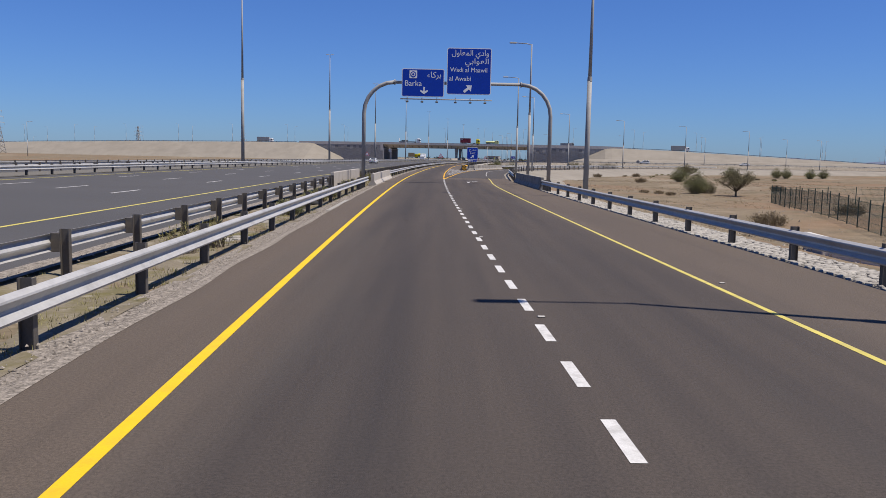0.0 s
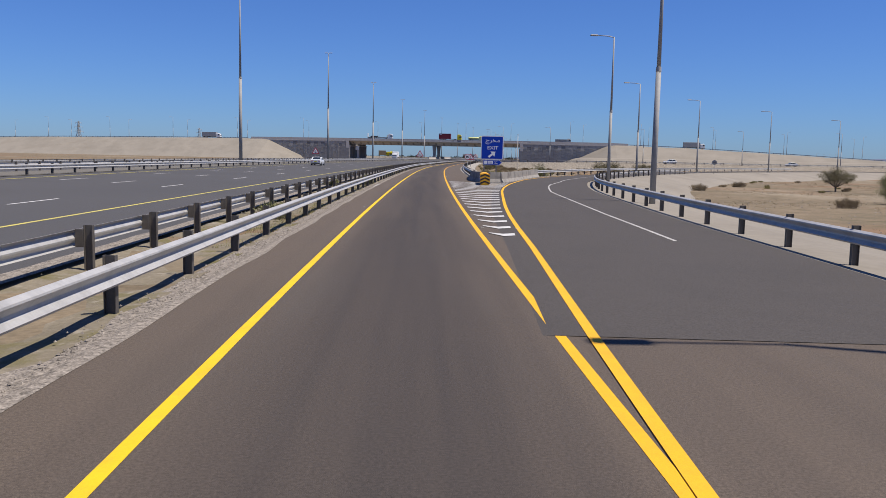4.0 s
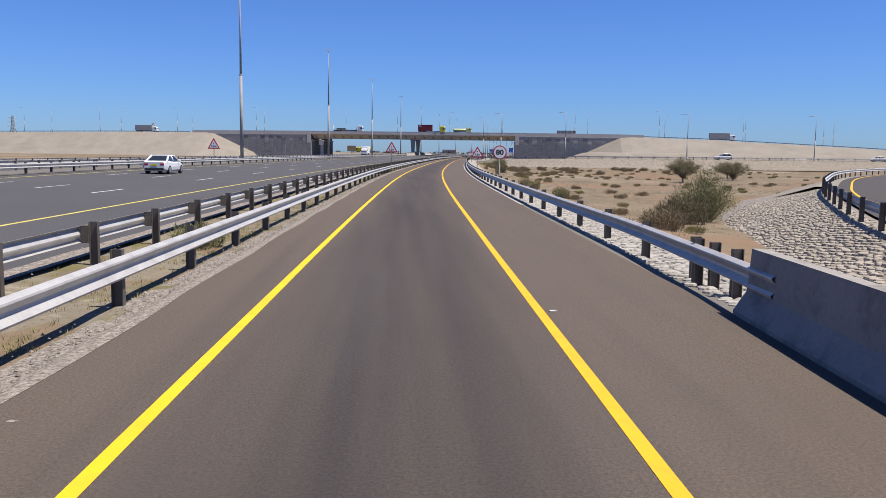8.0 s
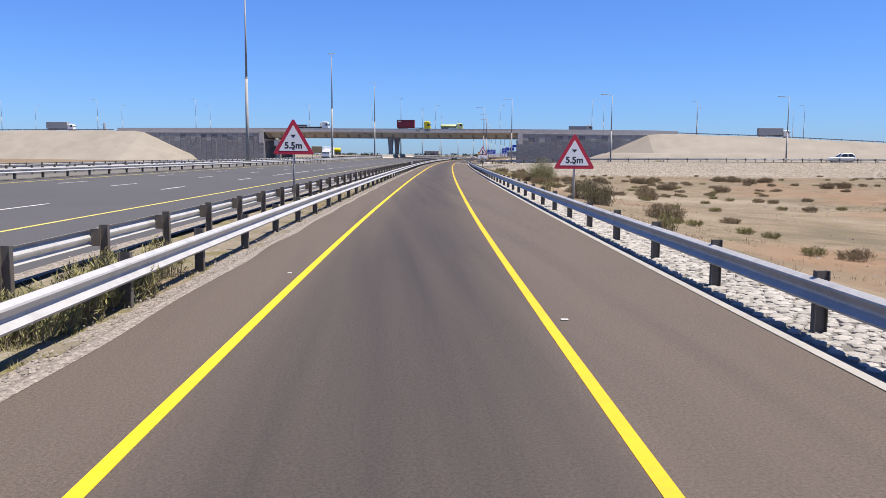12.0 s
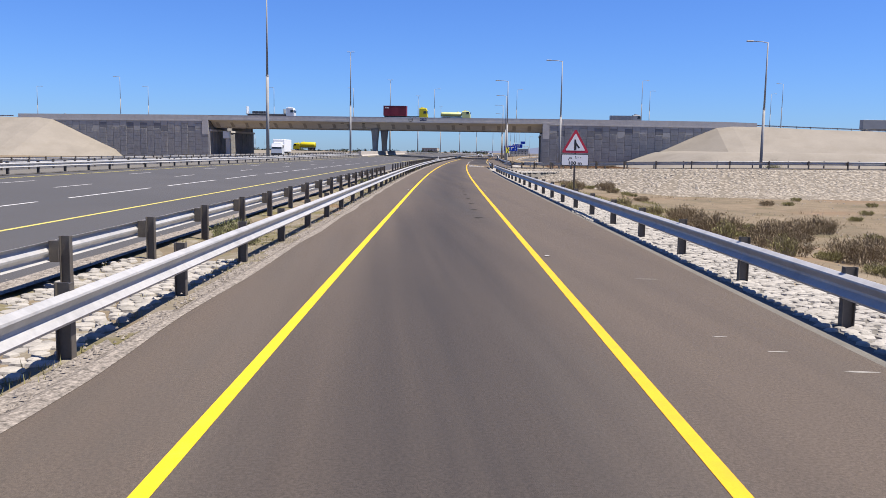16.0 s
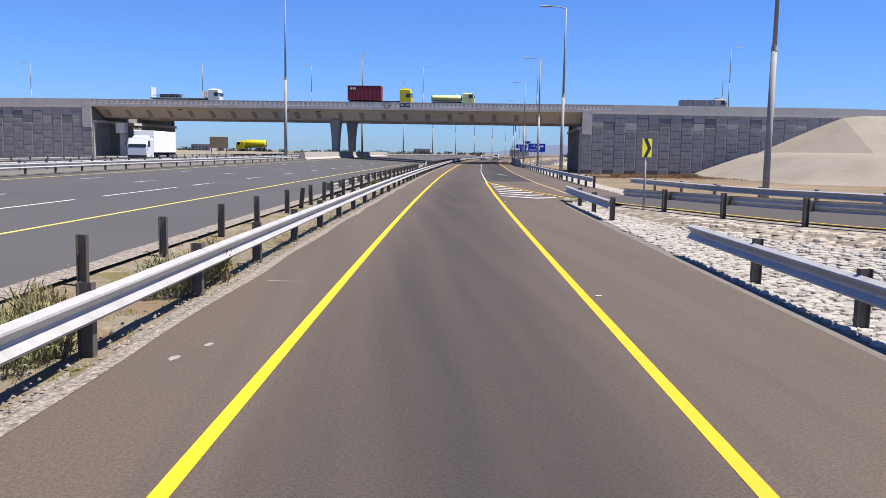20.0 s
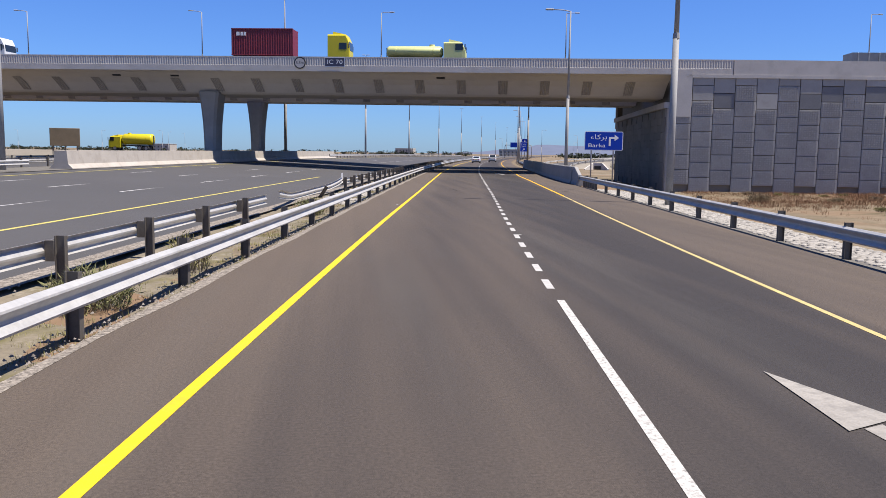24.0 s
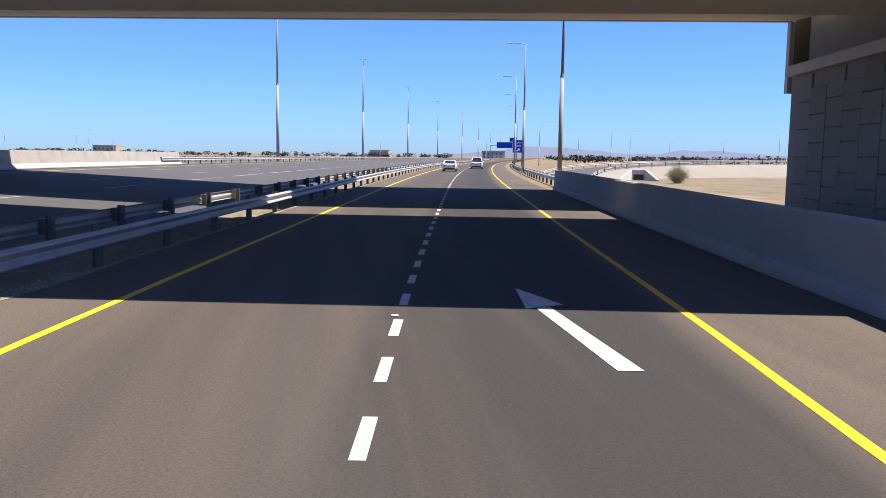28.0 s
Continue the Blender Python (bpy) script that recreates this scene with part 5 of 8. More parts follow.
slab("small_panel", [(-0.85, -0.24), (0.68, -0.24), (0.98, 0.0), (0.68, 0.24), (-0.85, 0.24)], 0.0, 0.04, sign_white, exit_sign, "white border of the small sign", (0.02, 1.66))
slab("small_face", [(-0.82, -0.21), (0.66, -0.21), (0.93, 0.0), (0.66, 0.21), (-0.82, 0.21)], -0.006, -0.001, sign_blue, exit_sign, "blue pointed distance sign", (0.02, 1.66))
slab("symbol", rounded(0.3, 0.3, 0.06), -0.011, -0.007, sign_white, exit_sign, "", (-0.6, 1.66))
slab("name_plate", rounded(0.5, 0.26, 0.02), -0.011, -0.007, sign_white, exit_sign, "white plate with unreadable bars", (-0.14, 1.66))
for z in (1.7, 1.6):
    slab("bar", rounded(0.36, 0.05, 0.01), -0.0125, -0.0115, sign_blue, exit_sign, "", (-0.14, z))
words("6 km", 0.18, 0.38, 1.58, -0.01, sign_white, exit_sign)
words("\u0661 \uFEE2\uFEDB", 0.18, 0.38, 1.76, -0.01, sign_white, exit_sign)
for x in (-0.72, 0.42):
    sign_post(3.9, 0.06, x, 0.1, exit_sign)
exit_sign.matrix_basis = pose(5.55, 156.8, 0.0, 0, 0, -3)


def tri(s):
    return [(-s / 2, -s * 0.2887), (s / 2, -s * 0.2887), (0, s * 0.5774)]


def clipped(pts, r):
    """Outline with its corners cut."""
    out = []
    n = len(pts)
    for i, p in enumerate(pts):
        for q in (pts[i - 1], pts[(i + 1) % n]):
            d = math.hypot(q[0] - p[0], q[1] - p[1])
            out.append((p[0] + (q[0] - p[0]) * r / d, p[1] + (q[1] - p[1]) * r / d))
    return out


def height_sign(label):
    s = tagged(new("height_sign"), label, "road sign")
    slab("panel", clipped(tri(1.72), 0.08), 0, 0.03, sign_red, s, "red border", (0, 2.3))
    slab("face", clipped(tri(1.22), 0.03), -0.006, -0.001, sign_white, s, "white face", (0, 2.3))
    words("5.5m", 0.36, 0, 2.16, -0.008, sign_black, s, width=0.72, bold=0.012)
    slab("mark", [(-0.11, 0.13), (0.0, 0.0), (0.11, 0.13)], -0.009, -0.007, sign_black, s, "", (0, 2.48))
    slab("mark", [(-0.06, 0.0), (0.06, 0.0), (0.0, 0.08)], -0.009, -0.007, sign_black, s, "", (0, 2.0))
    sign_post(3.1, 0.045, 0, 0.08, s)
    return s


H_LABEL = "red and white triangular height limit sign on a post"
hs = height_sign(H_LABEL)
hs["group"] = "height limit signs"
spots_h = [(-0.75, 268.6, 0.25), (10.85, 267.9, -0.26), (-24.7, 269.8, 0.4)]
for i, (x, y, z) in enumerate(spots_h):
    m = pose(x, y, z, 0, 0, -5)
    if i == 0:
        hs.matrix_basis = m
    else:
        copy_thing(hs, m)

limit = tagged(new("speed_limit_sign"), "round red-bordered 80 speed limit sign on a post", "road sign")
circ = [(math.cos(2 * math.pi * k / 28), math.sin(2 * math.pi * k / 28)) for k in range(28)]
slab("panel", [(0.46 * a, 0.46 * b) for a, b in circ], 0, 0.03, sign_red, limit, "red border", (0, 2.72))
slab("face", [(0.39 * a, 0.39 * b) for a, b in circ], -0.006, -0.001, sign_white, limit, "white face", (0, 2.72))
words("80", 0.46, 0, 2.71, -0.008, sign_black, limit, width=0.52, bold=0.017)
sign_post(2.9, 0.05, 0, 0.08, limit)
limit.matrix_basis = pose(*road(211.5, 7.35, -0.55), 0, 0, -5)

merge = tagged(new("merge_sign"), "red triangular merge warning sign with distance plate", "road sign")
slab("panel", clipped(tri(1.32), 0.07), 0, 0.03, sign_red, merge, "red border", (0, 2.4))
slab("face", clipped(tri(0.95), 0.03), -0.006, -0.001, sign_white, merge, "white face", (0, 2.4))
slab("symbol", [(-0.06, -0.2), (0.05, -0.2), (0.05, 0.02), (0.16, -0.13), (0.22, -0.08), (0.05, 0.14), (0.02, 0.3), (-0.06, 0.3)], -0.009, -0.007, sign_black, merge, "black merge symbol", (0, 2.35))
slab("distance_plate", rounded(1.32, 0.56, 0.06), 0, 0.03, sign_black, merge, "", (0, 1.68))
slab("distance_face", rounded(1.26, 0.5, 0.04), -0.006, -0.001, sign_white, merge, "white distance plate", (0, 1.68))
words("100 m", 0.22, 0, 1.52, -0.008, sign_black, merge, width=0.62, bold=0.008)
words("\uFEE1 \u0661\u0660\u0660", 0.22, 0, 1.79, -0.008, sign_black, merge, width=0.62)
sign_post(3.1, 0.045, 0, 0.08, merge, post_steel)
part("post_foot", cone_bm(0.045, 0.045, 0.9, (0, 0.08, -0.85), seg=8), post_steel, merge)
merge.matrix_basis = pose(17.82, 350.6, 0.12, 0, 0, -5)

chev = tagged(new("chevron_sign"), "yellow and black chevron marker on a post", "road sign")
slab("panel", rounded(0.42, 0.72, 0.02), 0, 0.03, principled("sign_yellow", (0.75, 0.7, 0.05), 0.5, var=0.05), chev, "yellow plate", (0, 2.42))
slab("chevron", [(-0.15, 0.36), (0.0, 0.36), (0.18, 0.0), (0.0, -0.36), (-0.15, -0.36), (0.03, 0.0)], -0.006, -0.001, sign_black, chev, "black chevron", (0, 2.42))
sign_post(2.7, 0.045, 0, 0.08, chev)
chev.matrix_basis = pose(26.1, 421.0, 0.0, 0, 0, 12)

barka = tagged(new("direction_sign"), "blue direction sign with arrow on two posts", "road sign")
framed(3.05, 1.5, 3.2, barka, 0, 0, 0.12, 0.05)
words("Barka", 0.42, -0.55, 2.83, -0.01, sign_white, barka, width=1.35)
words(AR_BARKA, 0.55, -0.4, 3.5, -0.01, sign_white, barka, width=1.3)
slab("arrow", [(0.4, -0.45), (0.55, -0.45), (0.55, 0.12), (0.85, 0.12), (0.85, -0.05), (1.2, 0.2), (0.85, 0.45), (0.85, 0.27), (0.4, 0.27)], -0.012, -0.007, sign_white, barka, "", (0.0, 3.25))
for x in (-0.95, 0.8):
    sign_post(4.2, 0.06, x, 0.09, barka)
barka.matrix_basis = pose(44.68, 531.5, 0.04, 0, 0, -8)

far_sign = tagged(new("exit_ahead_sign"), "distant blue exit sign beside the road", "road sign")
framed(2.9, 3.3, 4.6, far_sign, 0, 0, 0.12, 0.06)
words(AR_EXIT, 0.7, 0, 5.6, -0.01, sign_white, far_sign, width=1.6)
words("EXIT", 0.6, 0, 4.7, -0.01, sign_white, far_sign, width=1.4)
slab("arrow", arrow_pts(0, 3.7, 1.0, 50), -0.012, -0.007, sign_white, far_sign)
for x in (-0.9, 0.9):
    sign_post(4.6, 0.08, x, 0.1, far_sign)
far_sign.matrix_basis = pose(*road(752, 13.5, 0), 0, 0, -8)

# plates on the overpass parapet
plate = tagged(new("overpass_sign"), "blue plate lettered IC 70 on the parapet", "road sign")
framed(2.15, 0.98, 0, plate, 0, 0, 0.05, 0.05)
words("IC 70", 0.62, 0, 0, -0.01, sign_white, plate, width=1.6)
plate.matrix_basis = pose(*bp(-34.95, -0.2, 11.35), 0, 0, BYAW)
lim = tagged(new("clearance_sign"), "round white 5.5 metre clearance sign on the parapet", "road sign")
slab("panel", [(0.62 * a, 0.62 * b) for a, b in circ], 0, 0.03, sign_black, lim, "dark rim", (0, 0))
slab("face", [(0.5 * a, 0.5 * b) for a, b in circ], -0.006, -0.001, concrete, lim, "pale grey face", (0, 0))
words("5.5m", 0.4, 0, 0, -0.008, sign_black, lim, width=0.8)
lim.matrix_basis = pose(*bp(-38.65, -0.2, 11.25), 0, 0, BYAW)

# ---- crash cushion ----
cushion = tagged(new("crash_cushion"), "yellow-topped steel crash cushion with black chevrons", "crash cushion")
cyel = principled("cushion_yellow", (0.8, 0.4, 0.01), 0.55, var=0.08, scale=2)
part("base_frame", box_bm(0.8, 5.6, 0.1, (0, 2.8, 0.0), 0.01), post_steel, cushion)
for k in range(6):
    a, b = 0.3 + k * 0.9, 0.3 + (k + 1) * 0.9 + 0.08
    for s in (-1, 1):
        me = beam_mesh([(s * 0.42, a, -0.05 - 0.004 * k), (s * 0.42, b, -0.05 - 0.004 * k)], s)
        part("fender_panel", me, None, cushion)
    part("diaphragm", box_bm(0.7, 0.06, 0.72, (0, a, 0.08), 0.01), post_steel, cushion)
lid = [(0.5 * math.sin(radians(a)) * 1.0, 0.78 + 0.2 * math.cos(radians(a))) for a in range(-90, 91, 15)]
v, f = [], []
for y in (0.0, 5.5):
    v += [(x, y, z) for x, z in lid]
n = len(lid)
f = [(i, i + 1, i + 1 + n, i + n) for i in range(n - 1)] + [tuple(range(n)), tuple(range(n, 2 * n))[::-1]]
part("lid", mesh_from("lid", v, f, cyel, True), None, cushion, "yellow plastic lid")
slab("nose", rounded(0.98, 0.9, 0.12), -0.12, 0.0, cyel, cushion, "yellow nose plate", (0, 0.5))
for z in (0.2, 0.48, 0.76):
    slab("nose_chevron", [(-0.47, -0.1), (0.0, 0.06), (0.47, -0.1), (0.47, 0.03), (0.0, 0.19), (-0.47, 0.03)], -0.127, -0.122, sign_black, cushion, "black chevron", (0, z))
cushion.matrix_basis = pose(3.66, 141.45, 0.0, 0, 0, -4) @ Matrix.Diagonal((0.76, 1.0, 0.93, 1.0))

slate = principled("slate_plate", (0.05, 0.052, 0.09), 0.5, var=0.1, scale=2)
for ch in plate.children:
    if ch.data.materials[0] == sign_blue:
        ch.data.materials[0] = slate

# ---- verges ----
def lay(y, d, lift=0.012):
    return ground_z(y, d) + lift


tagged(ribbon("gravel_edge", -40, 900, [lambda y: left_edge(y) + 0.06 - 0.03 * math.sin(y * 0.9) - 0.05 * noise.noise(Vector((y * 0.35, 0, 0))), lambda y: left_edge(y) - 0.1, lambda y: left_edge(y) - 0.25, lambda y: -1.95 + 0.15 * noise.noise(Vector((y * 0.3, 5, 0)))], gravel, lambda y, d: max(lay(y, d), 0.005 if d > left_edge(y) - 0.15 else -1), 1.0), "grey gravel along the paved edge", "gravel", kind="structure")
tagged(ribbon("median_verge", -40, 900, [-1.7, -2.2, -2.9, -3.6, -4.4, -4.7], verge_soil, lambda y, d: lay(y, d, 0.006) + 0.06 * noise.noise(Vector((y * 0.8, d * 1.2, 2))), 1.0), "bare soil strip between the guard rails", "verge", kind="structure")
tagged(ribbon("highway_gravel_edge", -40, 900, [-4.5, -4.8, lambda y: -5.05 + 0.12 * noise.noise(Vector((y * 0.5, 8, 0)))], gravel, lambda y, d: -0.045 + 0.006 * noise.noise(Vector((y, d, 1))), 1.5), "grey gravel along the highway shoulder", "gravel", kind="structure")
tagged(ribbon("median_strip", -40, 900, [-24.3, -24.9, -27, -29, -29.7], mortar, lambda y, d: hwy_z(d, y) + 0.03, 6), "pale paved strip in the highway median", "median", kind="structure")


def stone_mesh(rnd, x, y, z, r, slope=(0, 0), h=0.05):
    n = rnd.choice((5, 6, 7))
    v, f = [], []
    jag = [rnd.uniform(0.78, 1.16) for _ in range(n)]
    a0 = rnd.random() * 6.28
    sx, sy = 0.8 + 0.5 * rnd.random(), 0.7 + 0.4 * rnd.random()
    for ring, (k, q) in enumerate(((1.0, -0.04), (0.82, h * 0.6), (0.45, h))):
        for i in range(n):
            a = a0 + 6.2832 * i / n
            px, py = k * r * jag[i] * sx * math.cos(a), k * r * jag[i] * sy * math.sin(a)
            v.append((x + px, y + py, z + q + slope[0] * px + slope[1] * py))
    for ring in range(2):
        for i in range(n):
            p, s = ring * n + i, ring * n + (i + 1) % n
            f.append((p, s, s + n, p + n))
    f.append(tuple(range(2 * n, 3 * n)))
    return v, f


def stone_field(name, label, cells, seed, mat=None):
    """Joined pitching stones; cells yields (x, y, z, size)."""
    rnd = random.Random(seed)
    V, F = [], []
    for x, y, z, r in cells:
        v, f = stone_mesh(rnd, x, y, z, r * (0.7 + 0.5 * rnd.random()), (0, 0), 0.02 + 0.03 * rnd.random())
        k = len(V)
        V += v
        F += [tuple(i + k for i in q) for q in f]
    ob = new(name, mesh_from(name, V, F, mat or stone_mat))
    return tagged(ob, label, "stone pitching", kind="stuff")


def verge_z(y, d):
    if 150 < y < 178 and 0 < d < 12:
        return lerp(d - 6.4, [(0, -0.04), (2.5, -0.2), (7, -1.2)])
    return ground_z(y, d)


def strip_cells(y0, y1, d0, d1, pitch, seed, skip=None):
    rnd = random.Random(seed)
    y = y0
    row = 0
    while y < y1:
        a = d0(y) if callable(d0) else d0
        b = d1(y) if callable(d1) else d1
        d = a + (row % 2) * pitch * 0.5 + pitch * 0.4
        while d < b:
            if not (skip and skip(y, d)):
                q, e = y + rnd.uniform(-0.3, 0.3) * pitch, d + rnd.uniform(-0.3, 0.3) * pitch
                p = road(q, e)
                yield (p.x, p.y, verge_z(q, e) + 0.012, pitch * 0.6)
            d += pitch
        y += pitch * 0.9
        row += 1


def verge_from(y):
    """Offset where the stone-pitched verge begins."""
    return right_edge(y) if y > 178 else 6.4


NEAR_A, NEAR_B = 338.0, 342.0
PIT = 0.2
tagged(ribbon("pitching_bed", 164, 430, [lambda y: verge_from(y) + 0.02, lambda y: verge_from(y) + 1.2, lambda y: verge_from(y) + 2.9], mortar, lambda y, d: verge_z(y, d) + 0.008, 2.0), "mortar bed of the stone-pitched verge", "verge", kind="structure")
tagged(ribbon("pitching_bed_entry", 430, 521, [10.5, 11.6, 12.8], mortar, lambda y, d: lay(y, d, 0.008), 2.0), "mortar bed of the stone-pitched verge", "verge", kind="structure")
tagged(ribbon("pitching_bed_exit", -40, 60, [10.3, 11.2, 12.2], mortar, lambda y, d: lay(y, d, 0.008), 2.0), "mortar bed of the stone-pitched verge", "verge", kind="structure")
stone_field("verge_stones", "pale rounded stones set in the verge below the rail", strip_cells(164.5, 428, lambda y: verge_from(y) + 0.28, lambda y: verge_from(y) + 2.7, PIT, 1, lambda y, d: NEAR_A <= y <= NEAR_B or (y > 405 and d > 8.9)), 11)
stone_field("entry_verge_stones", "pale rounded stones set in the verge below the rail", strip_cells(431, 520, 10.75, 12.7, PIT, 2), 12)
stone_field("exit_verge_stones", "pale rounded stones set in the verge below the rail", strip_cells(-20, 59, 10.4, 12.1, PIT, 3), 13)
# the near stretch, stone by stone
pitched = tagged(new("stone_pitching"), "pale rounded stones set one by one in mortar", "stone pitching", kind="structure")
rs = random.Random(5)
SHAPES = []
for k in range(6):
    v, f = stone_mesh(rs, 0, 0, 0, PIT * 0.56, (0, 0), 0.05)
    SHAPES.append(mesh_from("stone", v, f, stone_mat))
for n, (x, y, z, r) in enumerate(strip_cells(NEAR_A, NEAR_B, 6.5, 9.1, PIT, 4)):
    o = part("stone", SHAPES[n % 6], None, pitched)
    o.matrix_basis = pose(x, y, z, 0, 0, rs.uniform(0, 360))


# pale stones and broken concrete between the guard rails
stone_field("median_stones", "pale flat stones set in the strip between the guard rails", strip_cells(316, 328, -4.5, -2.15, 0.24, 8), 18)
stone_field("rubble", "pale broken concrete and stones between the guard rails", strip_cells(500, 522, -4.4, -2.15, 0.3, 9, lambda y, d: noise.noise(Vector((y * 0.5, d, 6))) < -0.15), 19)
stone_field("rubble_patch", "pale broken concrete and stones between the guard rails", strip_cells(20, 34, -3.6, -2.2, 0.3, 10, lambda y, d: noise.noise(Vector((y * 0.6, d, 2))) < 0.12), 20)

# stones between the road and the two ramps
def nose_cells(y0, y1, left, right, zf, pitch, seed):
    rnd = random.Random(seed)
    y = y0
    row = 0
    while y < y1:
        x = left(y) + (row % 2) * pitch / 2
        while x < right(y):
            yy, xx = y + rnd.uniform(-0.3, 0.3) * pitch, x + rnd.uniform(-0.3, 0.3) * pitch
            yield (xx, yy, zf(xx, yy), pitch * 0.57)
            x += pitch
        y += pitch * 0.9
        row += 1


def exit_rail_x(y):
    return lerp(y, [(p.y, p.x - 1.9) for p in EXIT_LEFT if 140 < p.y < 260])


def nose_z(x, y):
    a, b = edge_x(y) + 6.9, exit_rail_x(y)
    t = (x - a) / max(b - a, 0.5)
    depth = lerp(y, [(150, 0.0), (166, 0.25), (185, 1.5), (215, 2.2)])
    return -0.08 - depth * max(0.0, min(1.0, 4 * (1 - t) * min(t * 1.5, 0.5) + 0.45 * (1 - t)))


nv, nf = [], []
nys = frange(149.5, 222, 2.0)
for y in nys:
    a, b = edge_x(y) + 6.6, max(exit_rail_x(y) + 0.9, edge_x(y) + 6.8)
    for k in range(13):
        x = a + (b - a) * k / 12
        nv.append((x, y, nose_z(x, y) - 0.02))
for i in range(len(nys) - 1):
    for k in range(12):
        q = i * 13 + k
        nf.append((q, q + 1, q + 14, q + 13))
tagged(new("nose_bank", mesh_from("nose_bank", nv, nf, gravel, True)), "stony bank between road and exit ramp", "embankment", kind="structure")
stone_field("nose_stones", "pale rounded stones covering the bank beside the exit ramp", nose_cells(151, 215, lambda y: max(edge_x(y) + 6.9, exit_rail_x(y) - lerp(y, [(150, 20), (172, 9), (185, 5.5), (215, 5.5)])), lambda y: exit_rail_x(y) + 0.6, lambda x, y: nose_z(x, y) - 0.012, 0.24, 6), 14, bank_stone)
stone_field("ramp_nose_stones", "pale rounded stones between road and entry ramp", nose_cells(404, 429, lambda y: edge_x(y) + (9.15 if y < 428 else 9.2) - (2.2 if y > 428 else 0), lambda y: min(lerp(y, [(402, 33.5), (411.5, 28.3), (424, 25.7), (429, 25.0)]), edge_x(y) + 20), lambda x, y: ground_z(y, x - edge_x(y)) + 0.02 if x - edge_x(y) < 9 else lerp(x - edge_x(y), [(9, -0.17), (14, -0.02)]), 0.27, 7), 15)
bv = []
for y in [402.5] + frange(404, 430, 2):
    a = edge_x(y) + 6.45
    b = lerp(y, [(398, 39), (402, 34), (411.5, 28.9), (424, 26.2), (430, 25.4)])
    for k in range(7):
        x = a + (b - a) * k / 6
        d = x - edge_x(y)
        bv.append((x, y, (ground_z(y, d) if d < 9 else lerp(d, [(9, -0.2), (14, -0.05), (22, 0.4)]) - (2.2 if y < 403 else 0)) + 0.004))
nb = len(bv) // 7
tagged(new("entry_nose_bed", mesh_from("entry_nose_bed", bv, [(i * 7 + k, i * 7 + k + 1, i * 7 + k + 8, i * 7 + k + 7) for i in range(nb - 1) for k in range(6)], mortar, True)), "mortar bed between road and entry ramp", "verge", kind="structure")

pale_bank_stone = principled("pale_bank_stone", (0.37, 0.325, 0.265), 0.9, var=0.3, scale=3, fine=20, bump=0.4, bump_scale=30, spread=1.0, spec=0.2)


# stones on the bank of the entry ramp
def bank_cells():
    rnd = random.Random(61)
    pts = [p for p in ENTRY_RAIL if p.x < 75]
    for i in range(len(pts) - 1):
        a, b = pts[i], pts[i + 1]
        t = (b - a)
        n = max(1, int(t.length / 0.42))
        r = Vector((t.y, -t.x, 0)).normalized()
        for k in range(n):
            c0 = a.lerp(b, k / n)
            for j in range(24):
                o = 0.9 + j * 0.42 + rnd.uniform(-0.2, 0.2) + (0.21 if k % 2 else 0)
                z = lerp(o, [(0, 0.0), (1.5, -0.1), (5, -1.0), (9, -1.9), (14, -2.6)])
                c = c0 + t.normalized() * rnd.uniform(-0.2, 0.2)
                p = c - r * o
                if p.z + z > ground_z(p.y, p.x - edge_x(p.y)) and p.x - edge_x(p.y) > 9.5:
                    yield (p.x, p.y, c.z + z - 0.015, 0.24)


stone_field("ramp_bank_stones", "pale rounded stones covering the bank of the entry ramp", bank_cells(), 17, pale_bank_stone)

# loose gravel on the shoulder edge
def pebbles(name, label, n, place, seed, mat, r0=0.015, r1=0.05):
    rnd = random.Random(seed)
    V, F = [], []
    for _ in range(n):
        x, y, z = place(rnd)
        r = rnd.uniform(r0, r1)
        k = len(V)
        a = rnd.random() * 6.28
        for i in range(4):
            V.append((x + r * math.cos(a + i * 1.571) * rnd.uniform(0.7, 1.2), y + r * math.sin(a + i * 1.571) * rnd.uniform(0.7, 1.2), z - 0.005))
        V.append((x + rnd.uniform(-0.3, 0.3) * r, y + rnd.uniform(-0.3, 0.3) * r, z + r * rnd.uniform(0.5, 0.9)))
        F += [(k, k + 1, k + 4), (k + 1, k + 2, k + 4), (k + 2, k + 3, k + 4), (k + 3, k, k + 4)]
    return tagged(new(name, mesh_from(name, V, F, mat)), label, "gravel", kind="stuff")


pebble_mat = principled("pebble", (0.24, 0.21, 0.18), 0.9, var=0.6, scale=2, fine=20, spread=1.0, spec=0.2)


def at_edge(rnd):
    y = rnd.uniform(0, 560)
    d = left_edge(y) - abs(rnd.gauss(0, 0.3))
    p = road(y, d)
    return p.x, p.y, max(ground_z(y, d), -0.05) + 0.014


pebbles("loose_gravel", "loose pebbles scattered along the shoulder", 30000, at_edge, 21, pebble_mat, 0.008, 0.032)


def at_hwy_edge(rnd):
    y = rnd.uniform(5, 560)
    d = rnd.gauss(-4.8, 0.16)
    p = road(y, d)
    return p.x, p.y, -0.05


pebbles("highway_gravel", "loose pebbles along the highway shoulder", 9000, at_hwy_edge, 22, pebble_mat, 0.012, 0.035)

# ---- plants ----
twig = principled("twig", (0.16, 0.125, 0.09), 0.9, var=0.2, scale=4)
leaf_olive = principled("olive_leaf", (0.16, 0.14, 0.075), 0.8, var=0.35, scale=1.5, fine=12, spread=0.8, spec=0.2)
leaf_green = principled("green_leaf", (0.2, 0.2, 0.09), 0.8, var=0.35, scale=1.5, fine=12, spread=0.8, spec=0.2)
